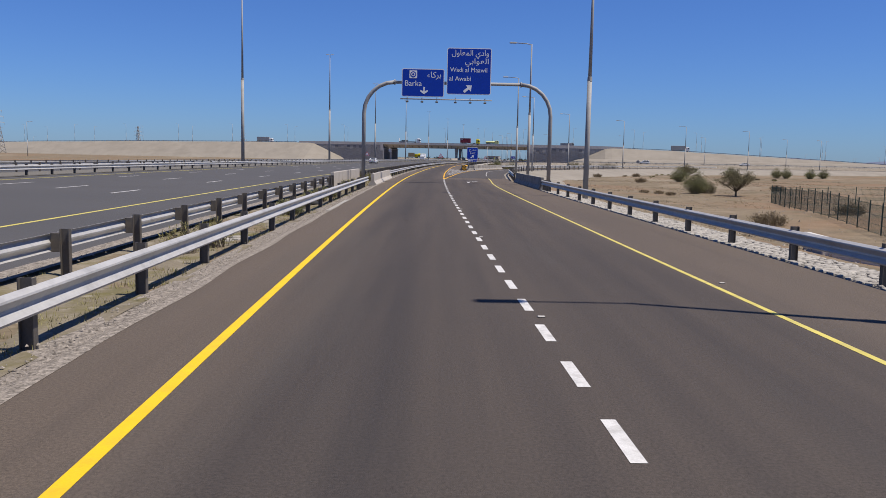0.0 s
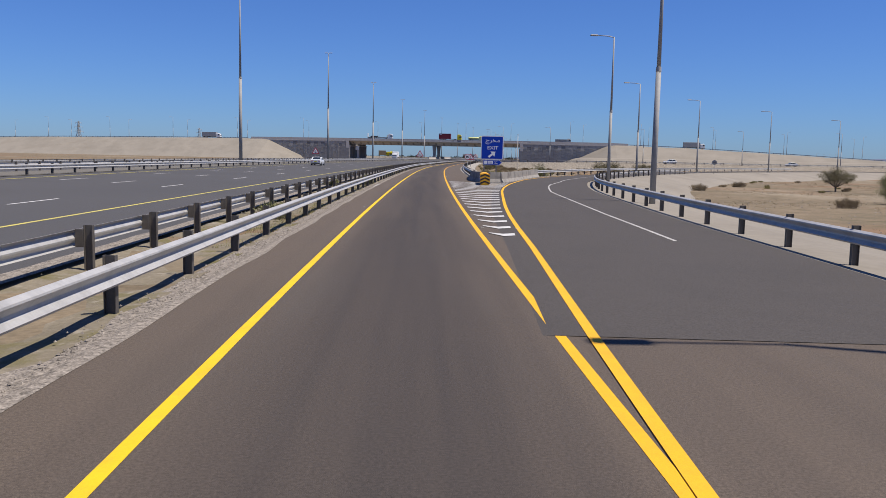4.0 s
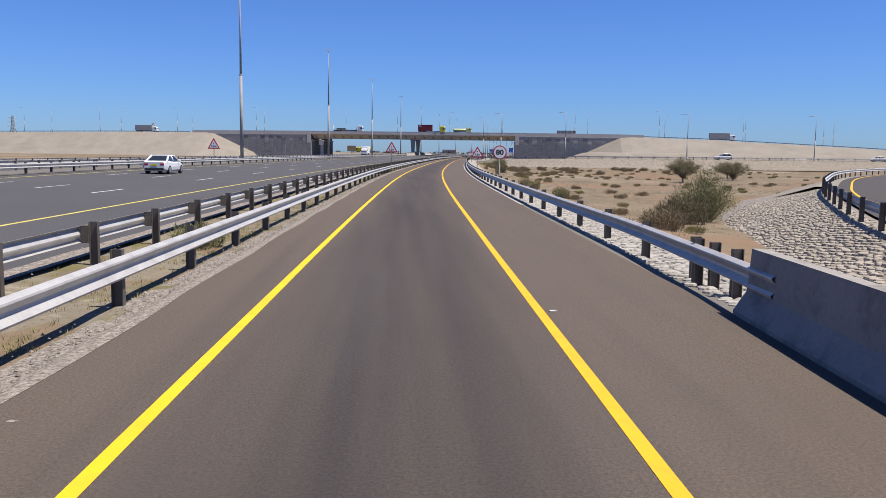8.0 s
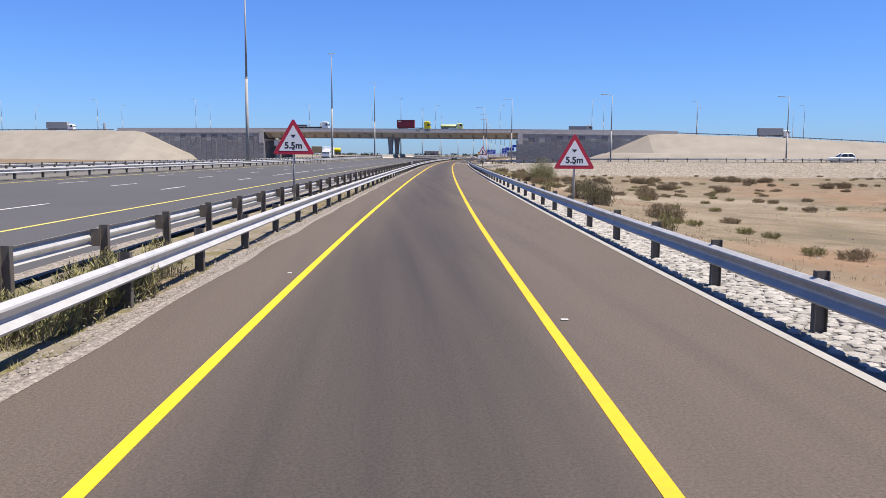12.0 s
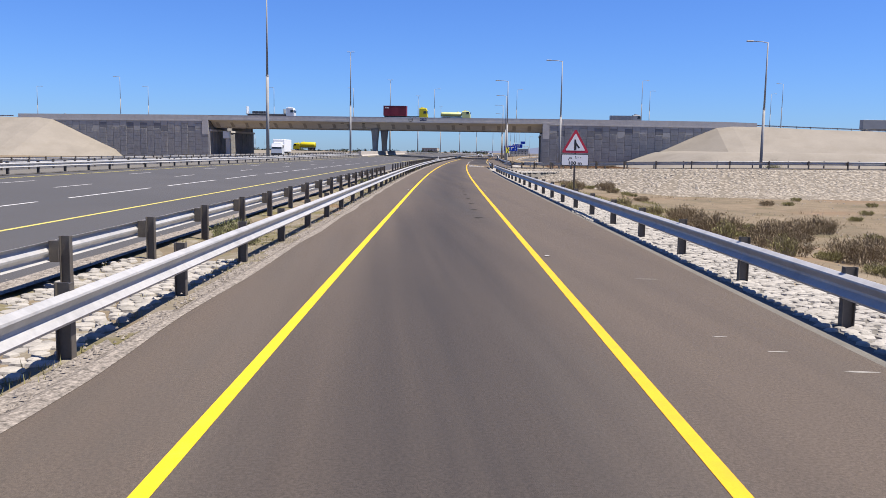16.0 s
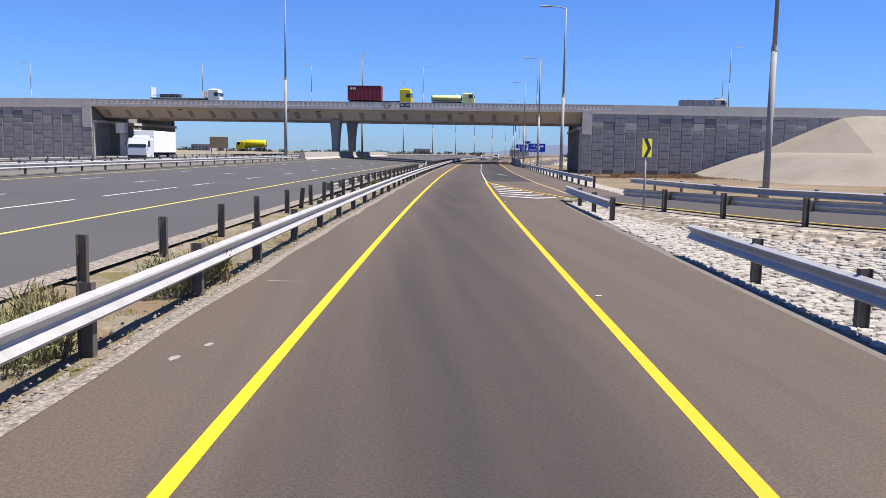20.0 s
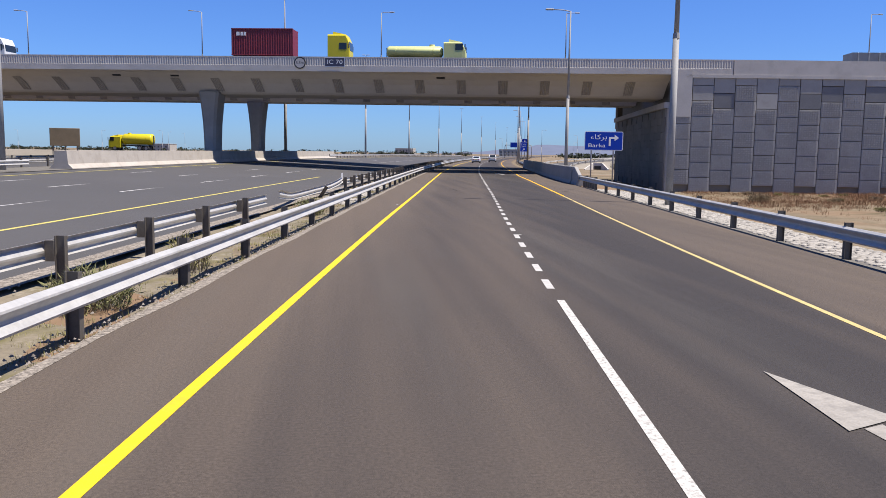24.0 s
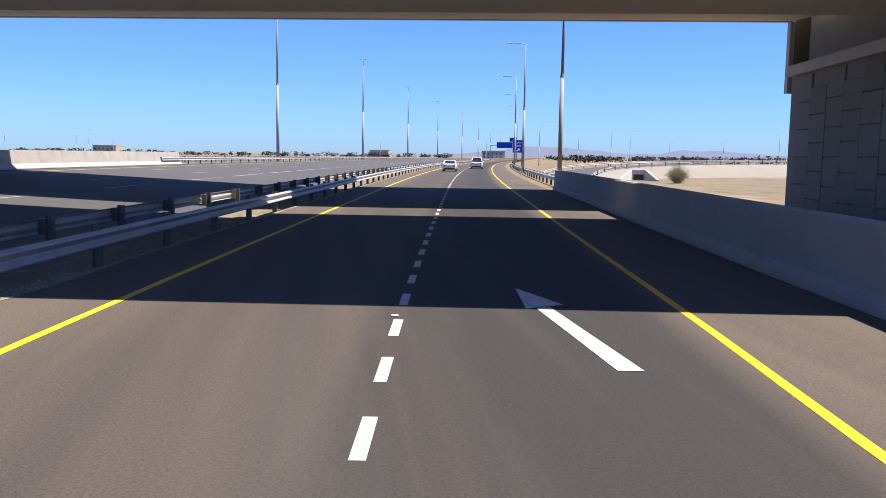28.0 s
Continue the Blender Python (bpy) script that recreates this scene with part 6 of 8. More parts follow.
leaf_dry = principled("dry_leaf", (0.235, 0.18, 0.11), 0.9, var=0.35, scale=1.5, fine=12, spread=0.8, spec=0.15)
grass_mat = principled("verge_grass", (0.245, 0.22, 0.09), 0.85, var=0.4, scale=0.8, fine=10, spread=0.9, spec=0.2)


def stem(V, F, a, b, r0, r1):
    d = (b - a)
    u = d.cross(Vector((0.3, 1, 0.2))).normalized()
    w = d.cross(u).normalized()
    k = len(V)
    for p, r in ((a, r0), (b, r1)):
        for i in range(3):
            V.append(p + r * (math.cos(i * 2.094) * u + math.sin(i * 2.094) * w))
    for i in range(3):
        F.append((k + i, k + (i + 1) % 3, k + 3 + (i + 1) % 3, k + 3 + i))


def leaf(V, F, p, s, rnd):
    n = Vector((rnd.uniform(-1, 1), rnd.uniform(-1, 1), rnd.uniform(-0.3, 1))).normalized()
    u = n.cross(Vector((rnd.uniform(-1, 1), rnd.uniform(-1, 1), 0.5))).normalized()
    w = n.cross(u)
    k = len(V)
    for a, b in ((-1, 0), (0, -0.45), (1, 0), (0, 0.45)):
        V.append(p + s * (a * u + b * w))
    F.append((k, k + 1, k + 2, k + 3))


def blade(V, F, p, d, l, w, rnd):
    """Narrow leaf or twig end along a direction."""
    u = d.cross(Vector((rnd.uniform(-1, 1), rnd.uniform(-1, 1), rnd.uniform(-1, 1))))
    if u.length < 1e-3:
        return
    u = u.normalized() * w
    k = len(V)
    V.extend((p - u, p + d * l * 0.5 - u * 0.4, p + d * l, p + d * l * 0.5 + u * 0.9))
    F.append((k, k + 1, k + 2, k + 3))


def shrub(seed, h, w, stems, leaves, size, mat, name="desert_shrub", upright=0.5, feather=0.0):
    """Feathery shrub: many thin arching stems from the ground, clothed in narrow leaves from low down."""
    rnd = random.Random(seed)
    SV, SF, LV, LF = [], [], [], []
    for i in range(stems):
        a = rnd.uniform(0, 6.283)
        lean = rnd.random() ** upright
        hh = h * rnd.uniform(0.55, 1.0) * (1.12 - 0.5 * lean * lean - 0.25 * feather * lean)
        tip = Vector((math.cos(a) * w / 2 * lean * rnd.uniform(0.75, 1.1), math.sin(a) * w / 2 * lean * rnd.uniform(0.75, 1.1), hh))
        foot = (0.36 - 0.22 * feather) * w * lean
        root = Vector((math.cos(a) * foot, math.sin(a) * foot, -0.05))
        mid = root.lerp(tip, 0.5) + Vector((0, 0, 0.1 * h)) + Vector((rnd.uniform(-1, 1), rnd.uniform(-1, 1), 0)) * 0.05 * w
        thin = 1.0 - 0.6 * feather
        stem(SV, SF, root, mid, (0.006 * h + 0.004) * thin, (0.004 * h + 0.002) * thin)
        stem(SV, SF, mid, tip, (0.004 * h + 0.002) * thin, 0.002)
        for _ in range(leaves):
            f = rnd.uniform(0.12, 1.0)
            p = root.lerp(mid, f * 2) if f < 0.5 else mid.lerp(tip, f * 2 - 1)
            d = ((tip - root).normalized() + Vector((rnd.gauss(0, 0.6), rnd.gauss(0, 0.6), rnd.gauss(0, 0.4)))).normalized()
            p = p + Vector((rnd.gauss(0, 1), rnd.gauss(0, 1), rnd.gauss(0, 0.6))) * (0.035 + 0.03 * feather) * w
            if p.z > 0:
                blade(LV, LF, p, d, size * rnd.uniform(1.5, 3.6), size * rnd.uniform(0.18, 0.34), rnd)
    top = new(name)
    part("branch_frame", mesh_from("branch_frame", SV, SF, twig), None, top)
    part("foliage", mesh_from("foliage", LV, LF, mat), None, top)
    return top


def tree(seed, h, w, mat, name="desert_tree"):
    """Low thorn tree: short trunk forking near the ground, limbs fanning into a dense rounded crown of small twigs."""
    rnd = random.Random(seed)
    SV, SF, LV, LF = [], [], [], []
    fork = Vector((0.05, 0.02, 0.16 * h))
    stem(SV, SF, Vector((0, 0, -0.1)), fork, 0.045 * h, 0.036 * h)
    for i in range(34):
        a = i * 2.4 + rnd.uniform(-0.3, 0.3)
        lean = (rnd.random() ** 0.55)
        top_z = h * (1.0 - 0.42 * lean ** 2.2) * rnd.uniform(0.86, 1.02)
        tip = Vector((math.cos(a) * w / 2 * lean, math.sin(a) * w / 2 * lean, top_z))
        mid = fork.lerp(tip, 0.55) + Vector((rnd.uniform(-1, 1), rnd.uniform(-1, 1), rnd.uniform(-0.6, 0.6))) * 0.04 * w
        stem(SV, SF, fork, mid, 0.014 * h, 0.008 * h)
        stem(SV, SF, mid, tip, 0.008 * h, 0.004)
        for k in range(7):
            q = mid.lerp(tip, rnd.uniform(-0.25, 1.0))
            e = q + Vector((rnd.uniform(-1, 1), rnd.uniform(-1, 1), rnd.uniform(-0.25, 0.7))) * 0.13 * w
            stem(SV, SF, q, e, 0.012, 0.004)
            for _ in range(46):
                p = q.lerp(e, rnd.random()) + Vector((rnd.gauss(0, 1), rnd.gauss(0, 1), rnd.gauss(0, 0.8))) * 0.035 * w
                d = Vector((rnd.uniform(-1, 1), rnd.uniform(-1, 1), rnd.uniform(-0.4, 1))).normalized()
                blade(LV, LF, p, d, rnd.uniform(0.08, 0.22), rnd.uniform(0.018, 0.04), rnd)
    top = new(name)
    part("trunk", mesh_from("trunk", SV, SF, twig), None, top)
    part("crown", mesh_from("crown", LV, LF, mat), None, top)
    return top


def put(ob, x, y, z=None, s=1.0, rot=0.0):
    zz = z if z is not None else ground_z(y, x - edge_x(y))
    return pose(x, y, zz, 0, 0, rot)


T_LABEL = "low rounded desert thorn tree with grey-green leaves"
trees = [tagged(tree(s, h, w, leaf_olive), T_LABEL, "tree", "desert trees") for s, h, w in ((1, 4.0, 6.0), (2, 3.2, 6.0), (3, 3.3, 4.8))]
tree_at = [(44.6, 282.6, 0), (53.2, 306.8, 0), (57.1, 293.4, 1), (62.5, 309, 1), (34.8, 98, 2), (56, 190, 2)]
used = [False] * 3
rt = random.Random(8)
for x, y, k in tree_at:
    m = put(trees[k], x, y, None, 1, rt.uniform(0, 360))
    if not used[k]:
        trees[k].matrix_basis = m
        used[k] = True
    else:
        copy_thing(trees[k], m)
S_GREEN = "feathery olive-green shrub on the sand"
S_DRY = "dry brown desert shrub on the sand"
kinds = [tagged(shrub(31, 3.2, 3.7, 150, 95, 0.06, leaf_green, feather=1.0), S_GREEN, "shrub", "green shrubs"),
         tagged(shrub(32, 1.5, 2.2, 90, 44, 0.06, leaf_olive), S_GREEN, "shrub", "green shrubs"),
         tagged(shrub(33, 0.36, 1.3, 60, 30, 0.045, leaf_dry), S_DRY, "shrub", "dry shrubs"),
         tagged(shrub(34, 0.3, 0.95, 54, 26, 0.04, grass_mat), "low yellow-green desert shrub on the sand", "shrub", "dry shrubs"),
         tagged(shrub(35, 0.85, 2.3, 110, 40, 0.055, leaf_dry), S_DRY, "shrub", "dry shrubs"),
         tagged(shrub(37, 2.1, 2.2, 100, 60, 0.055, leaf_green, feather=1.0), S_GREEN, "shrub", "green shrubs")]
shrub_at = [(21.2, 325.8, 0), (16.6, 200.6, 0), (13.8, 197.0, 1), (14.9, 197.6, 1), (16.8, 289.4, 1), (60, 300, 5), (16.2, 283, 1), (10.6, 189.0, 4), (88, 660, 0), (80, 455, 0), (83, 457, 1), (77.5, 454, 1), (44.6, 156, 0), (42, 140, 4), (31.2, 102, 0), (33.6, 104.5, 1), (25.0, 95.5, 2), (25.3, 91.5, 2), (70, 201, 0), (92, 228, 0), (97, 234, 0), (103, 232, 0), (109, 237, 0),
            (120, 520, 1), (112, 515, 4), (70, 527, 4), (84, 525, 4), (60, 535.5, 4), (66, 533.8, 2), (73, 532, 4), (98, 640, 2)]
rq = random.Random(77)
for _ in range(210):
    y = rq.uniform(176, 420)
    d = 13 + 62 * rq.random() ** 1.4
    if y > 380:
        d = rq.uniform(13, 18)
    shrub_at.append((edge_x(y) + d, y, 4 if rq.random() < 0.04 else rq.choice((2, 2, 3, 3, 3))))
for _ in range(60):
    y = rq.uniform(306, 352)
    shrub_at.append((edge_x(y) + 12.5 + 22 * rq.random() ** 1.3, y, rq.choice((2, 2, 3, 3, 4))))
for _ in range(24):
    shrub_at.append((rq.uniform(34, 62), rq.uniform(326, 350), rq.choice((2, 2, 2, 4))))
for _ in range(26):
    y = rq.uniform(20, 150)
    shrub_at.append((edge_x(y) + rq.uniform(19, 75) + max(0, y - 100) * 0.4, y, rq.choice((2, 3, 4, 4))))
for _ in range(34):
    u = rq.uniform(6, 70)
    p = bp(u, -rq.uniform(1.0, 30), 0)
    shrub_at.append((p.x, p.y, rq.choice((2, 3, 3))))
done = [False] * 6
for x, y, k in shrub_at:
    z = ground_z(y, (x - edge_x(y)) * 0.99)
    m = pose(x, y, z, 0, 0, rq.uniform(0, 360))
    if not done[k]:
        kinds[k].matrix_basis = m
        done[k] = True
    else:
        copy_thing(kinds[k], m)


def tufts(name, label, n, place, seed, h0, h1, mat, blades=9):
    rnd = random.Random(seed)
    V, F = [], []
    for _ in range(n):
        got = place(rnd)
        if got is None:
            continue
        x, y, z = got
        h = rnd.uniform(h0, h1)
        for _b in range(blades):
            a = rnd.uniform(0, 6.283)
            l = rnd.uniform(0.2, 0.9) * h
            w = 0.004 + 0.02 * h
            bx, by = x + rnd.gauss(0, 0.7) * h, y + rnd.gauss(0, 0.7) * h
            k = len(V)
            V += [(bx - w * math.sin(a), by + w * math.cos(a), z - 0.02), (bx + w * math.sin(a), by - w * math.cos(a), z - 0.02), (bx + l * math.cos(a), by + l * math.sin(a), z + h * rnd.uniform(0.5, 1))]
            F.append((k, k + 1, k + 2))
    return tagged(new(name, mesh_from(name, V, F, mat)), label, "grass", kind="stuff")


def in_verge(rnd):
    y = rnd.uniform(2, 570)
    if noise.noise(Vector((y * 0.06, 7, 0))) + 0.35 * noise.noise(Vector((y * 0.3, 3, 0))) < rnd.uniform(-0.25, 0.3):
        return None
    d = -1.95 - abs(rnd.gauss(0.25, 0.55)) if rnd.random() < 0.6 else rnd.uniform(-4.6, -2.0)
    p = road(y, d)
    return p.x, p.y, ground_z(y, d)


tufts("verge_grass", "yellow-green grass tufts between the guard rails", 15000, in_verge, 41, 0.03, 0.13, grass_mat, 14)


def in_desert(rnd):
    y = rnd.uniform(10, 420)
    d = right_edge(y) + rnd.uniform(3.2, 85)
    if noise.noise(Vector((y * 0.05, d * 0.05, 9))) < rnd.uniform(-0.3, 0.35):
        return None
    x = edge_x(y) + d
    if 88 < y < 260 and abs(x - 3 - exit_rail_x(y)) < 9:
        return None
    return x, y, ground_z(y, d)


tufts("desert_scrub", "low dry scrub scattered over the sand", 26000, in_desert, 42, 0.06, 0.24, leaf_dry, 12)


def by_wall(rnd):
    p = bp(rnd.uniform(1, 62), -abs(rnd.gauss(0, 12)) - 0.5, 0)
    return p.x, p.y, ground_z(p.y, p.x - edge_x(p.y))


tufts("wall_scrub", "dry reddish scrub below the panelled wall", 12000, by_wall, 43, 0.1, 0.4, principled("red_scrub", (0.19, 0.105, 0.06), 0.9, var=0.35, scale=0.6, fine=12, spread=0.8, spec=0.15), 12)


def below_sign(rnd):
    y = rnd.uniform(346, 372)
    d = rnd.uniform(10.0, 17.0)
    if noise.noise(Vector((y * 0.22, d * 0.3, 4))) < rnd.uniform(-0.15, 0.3):
        return None
    return edge_x(y) + d, y, ground_z(y, d)


tufts("low_scrub", "low yellow-green scrub on the sand beside the verge", 2600, below_sign, 44, 0.08, 0.32, grass_mat, 14)
pebbles("desert_stones", "small stones scattered over the sand", 9000, lambda r: (lambda y, d: (edge_x(y) + d, y, ground_z(y, d) - 0.01))(r.uniform(10, 420), r.uniform(13, 60)), 23, pebble_mat, 0.03, 0.1)
tall = tagged(shrub(36, 0.75, 0.9, 70, 10, 0.05, grass_mat, "grass_clump"), "tall yellow-green grass clump at the rail foot", "grass", "grass clumps")
gc = [(403.1, -2.2), (244.6, -2.3), (245.4, -2.6), (246.3, -2.2), (247.2, -2.8), (243.5, -2.7), (19.8, -2.7), (18.2, -3.0), (403.6, -2.35), (398.4, -2.6), (398.3, -2.6), (399, -2.9), (249, -2.6), (75.5, -3.0), (76.8, -3.3), (73.9, -3.4), (146, -2.8), (40, -2.7), (239, -2.9), (482, -2.6)]
for i, (y, d) in enumerate(gc):
    p = road(y, d, ground_z(y, d))
    m = pose(p.x, p.y, p.z, 0, 0, i * 47)
    if i == 0:
        tall.matrix_basis = m
    else:
        copy_thing(tall, m)

bush = tagged(shrub(38, 0.62, 1.25, 90, 30, 0.045, leaf_green, "verge_bush"), "green-grey bushy weed growing at the guard rail foot", "shrub", "verge bushes")
bushes = [(137.2, -4.6), (141.0, -2.6), (31.0, -2.7), (40.6, -3.0), (44.3, -2.7), (478.4, -2.75), (402.3, -2.5), (397.9, -2.8), (243.9, -2.6), (245.8, -2.5), (456.4, -2.6), (495.8, -2.9), (148.4, -2.9), (308.1, -2.7), (361.0, -2.9), (61.0, -2.9), (57.5, -3.1), (107.0, -3.0), (175.0, -2.9), (247.5, -2.7), (331.0, -3.0), (440.0, -3.1)]
for i, (y, d) in enumerate(bushes):
    p = road(y, d, ground_z(y, d))
    m = pose(p.x, p.y, p.z, 0, 0, i * 71)
    if i == 0:
        bush.matrix_basis = m
    else:
        copy_thing(bush, m)

for i in range(18):
    y = rq.uniform(182, 400)
    d = rq.uniform(9.6, 15.0)
    p = road(y, d, ground_z(y, d))
    copy_thing(tall, pose(p.x, p.y, p.z, 0, 0, rq.uniform(0, 360)))

mortar_pale = principled("pale_mortar", (0.3, 0.28, 0.25), 0.9, var=0.2, scale=2, fine=20)


# pale scuffs and a cast slab on the shoulder
scuff_mat = principled("pale_scuff", (0.27, 0.25, 0.22), 0.9, var=0.3, scale=6, fine=40)


def scuff(y, d, w, l, seed):
    rnd = random.Random(seed)
    pts = []
    for k in range(12):
        a = 6.2832 * k / 12
        q = rnd.uniform(0.6, 1.1)
        pts.append(road(y + l / 2 * q * math.sin(a), d + w / 2 * q * math.cos(a)).xy)
    tagged(new("paint_scuff", mesh_from("paint_scuff", [(p.x, p.y, 0.003) for p in pts], [tuple(range(12))], scuff_mat)), "pale scuff on the asphalt shoulder", "stain", "pale scuffs", "structure")


for i, (y, d, w, l) in enumerate(((402.9, -0.95, 0.75, 0.06), (397.9, -1.02, 0.12, 0.25), (398.5, -0.85, 0.1, 0.2), (162.3, -0.98, 0.1, 0.06), (502, 8.9, 0.5, 0.05), (340, 5.2, 0.3, 0.04), (117.3, -0.85, 0.12, 0.04), (238, 4.9, 0.1, 0.1), (455.5, -0.86, 0.1, 0.04), (325.6, 5.34, 0.5, 0.05), (320.5, 5.5, 0.25, 0.06), (319.7, 6.0, 0.4, 0.08), (321.2, 5.1, 0.2, 0.05), (358.5, 5.9, 0.35, 0.06))):
    scuff(y, d, w, l, 300 + i)
tagged(ribbon("edge_strip", 190, 300, [6.36, 6.5], mortar_pale, 0.006, 3.0), "pale concrete strip along the paved edge", "kerb", kind="structure")
for y0, y1 in ((31.5, 39.5), (134.0, 139.5)):
    tagged(ribbon("cast_slab", y0, y1, [-1.22, -1.4], mortar_pale, 0.012, 2.0), "pale concrete slab at the road edge", "slab", kind="structure")

# ---- rails: odd pieces ----
lone = tagged(new("guardrail_posts"), "row of bare guard rail posts without a beam", "guardrail")
for i, (y, tilt) in enumerate(((399.4, 0), (402.9, 3), (406.6, 0), (410.8, 2), (414.6, -2), (419.0, 0), (421.6, 14), (423.7, -3), (427.0, 0))):
    o = part("post", POST, None, lone)
    p = road(y, -4.2, -0.1)
    o.matrix_basis = pose(p.x, p.y, p.z, tilt, tilt * 0.6, road_yaw(y))
bent = tagged(new("damaged_guardrail"), "bent guard rail beam torn off its posts", "guardrail")
bp_pts = smooth_path([road(497.0, -4.25, -0.05), road(500.5, -4.6, -0.3), road(504.0, -4.95, -0.42), road(507.5, -4.9, -0.4), road(510.0, -4.45, -0.25), road(511.6, -4.1, 0.02), road(512.6, -4.25, 0.2)], 0.8)
part("beam", beam_mesh([tuple(p) for p in bp_pts], -1), None, bent)
o = part("post", POST, None, bent)
o.matrix_basis = pose(*road(506.5, -4.5, -0.2), 20, 34, -6)


def close_posts(y0, n, d, side, gap=0.95):
    top = tagged(new("end_posts"), "closely spaced dark posts at the rail end", "guardrail", "end posts")
    for i in range(n):
        o = part("post", POST, None, top)
        p = road(y0 + i * gap, d - side * 0.08, -0.1)
        o.matrix_basis = pose(p.x, p.y, p.z, 0, 0, road_yaw(y0))


close_posts(54.6, 5, -1.95, 1)
close_posts(57.3, 4, -4.38, -1, 0.55)
close_posts(53.8, 1, -4.38, -1)
close_posts(50.1, 1, -4.38, -1)
close_posts(168.4, 3, 6.95, -1)
close_posts(56.25, 5, 10.6, -1, 0.5)
close_posts(79.6, 4, -4.3, -1)
close_posts(519.5, 5, 10.6, -1)

# ---- chain fence on the plain ----
fence_mat = principled("fence_green", (0.05, 0.085, 0.06), 0.6, metal=0.3, var=0.2, scale=2)
fence = tagged(new("fence"), "dark green welded mesh fence on the sand", "fence")
fa, fb = Vector((23.2, 42, 0)), Vector((32.3, 81, 0))
nfc = 16

WV, WF = [], []


def bar(V, F, x0, y0, z0, x1, y1, z1):
    k = len(V)
    for x in (x0, x1):
        for y in (y0, y1):
            for z in (z0, z1):
                V.append((x, y, z))
    F += [(k, k + 1, k + 3, k + 2), (k + 4, k + 6, k + 7, k + 5), (k, k + 4, k + 5, k + 1), (k + 2, k + 3, k + 7, k + 6), (k, k + 2, k + 6, k + 4), (k + 1, k + 5, k + 7, k + 3)]



for k in range(24):
    bar(WV, WF, -0.005, 0.05 + k * 0.105, 0.05, 0.005, 0.057 + k * 0.105, 1.65)
for z in (0.1, 0.55, 1.05, 1.6):
    bar(WV, WF, -0.008, 0.0, z, 0.008, 2.6, z + 0.016)
PANEL_WIRES = mesh_from("mesh_panel", WV, WF, fence_mat)
FPOST = bm_mesh("fence_post", box_bm(0.06, 0.06, 1.9, (0, 0, -0.1)), fence_mat)
fyaw = math.degrees(math.atan2(fb.y - fa.y, fb.x - fa.x)) - 90
for i in range(nfc):
    p = fa.lerp(fb, i / nfc)
    z = ground_z(p.y, p.x - edge_x(p.y))
    for me, nm in ((PANEL_WIRES, "mesh_panel"), (FPOST, "fence_post")):
        o = part(nm, me, None, fence)
        o.matrix_basis = pose(p.x, p.y, z, 0, 0, fyaw)
for i in range(12):
    p = fb + Vector((1, -0.12, 0)) * 2.6 * i
    z = ground_z(p.y, p.x - edge_x(p.y))
    for me, nm in ((PANEL_WIRES, "mesh_panel"), (FPOST, "fence_post")):
        o = part(nm, me, None, fence)
        o.matrix_basis = pose(p.x, p.y, z, 0, 0, -97)
# worn tyre lying under the rail
rubber = principled("rubber", (0.025, 0.024, 0.023), 0.85, var=0.3, scale=5)
bm = bmesh.new()
for i in range(24):
    for j in range(10):
        a, b = i * 6.2832 / 24, j * 6.2832 / 10
        r = 0.36 + 0.13 * math.cos(b)
        bm.verts.new((r * math.cos(a), r * math.sin(a), 0.12 + 0.13 * math.sin(b)))
bm.verts.ensure_lookup_table()
for i in range(24):
    for j in range(10):
        bm.faces.new([bm.verts[k] for k in (i * 10 + j, ((i + 1) % 24) * 10 + j, ((i + 1) % 24) * 10 + (j + 1) % 10, i * 10 + (j + 1) % 10)])
tyre = tagged(part("tyre", bm, rubber, None, smooth=True), "worn black tyre lying below the guard rail", "tyre")
tyre.matrix_basis = pose(*road(37.3, -2.9, -0.15), 0, 8, 20)

# ---- vehicles ----
glass = principled("car_glass", (0.02, 0.025, 0.03), 0.08, var=0.05, scale=2)
car_white = principled("white_car_paint", (0.66, 0.67, 0.68), 0.3, var=0.03, scale=1)
chrome = principled("rim_metal", (0.5, 0.5, 0.52), 0.35, metal=0.7, var=0.1, scale=4)
lamp_red = principled("red_lamp", (0.4, 0.02, 0.02), 0.25, var=0.05)
lamp_clear = principled("clear_lamp", (0.6, 0.6, 0.62), 0.2, var=0.05)
dark_trim = principled("dark_trim", (0.025, 0.025, 0.027), 0.6, var=0.1)
truck_red = principled("container_red", (0.2, 0.014, 0.03), 0.55, var=0.15, scale=1.5, fine=10, dirt=(0.13, 0.025, 0.03), dirt_amount=0.4)
truck_yellow = principled("truck_yellow", (0.62, 0.52, 0.01), 0.4, var=0.06, scale=1)
tank_cream = principled("tank_cream", (0.6, 0.62, 0.26), 0.4, var=0.08, scale=1, dirt=(0.42, 0.42, 0.22), dirt_amount=0.3)
truck_grey = principled("truck_grey", (0.28, 0.29, 0.3), 0.6, var=0.12, scale=1)


def loft(stations, mat, name):
    """Closed shell through cross-sections; stations: (y, half outline of (x, z) from bottom to top)."""
    verts, faces = [], []
    k = len(stations[0][1]) * 2
    for y, half in stations:
        ring = [(x, y, z) for x, z in half] + [(-x, y, z) for x, z in reversed(half)]
        verts += ring
    for i in range(len(stations) - 1):
        for j in range(k):
            a, b = i * k + j, i * k + (j + 1) % k
            faces.append((a, b, b + k, a + k))
    faces.append(tuple(range(k))[::-1])
    faces.append(tuple(range((len(stations) - 1) * k, len(stations) * k)))
    return mesh_from(name, verts, faces, mat, False)


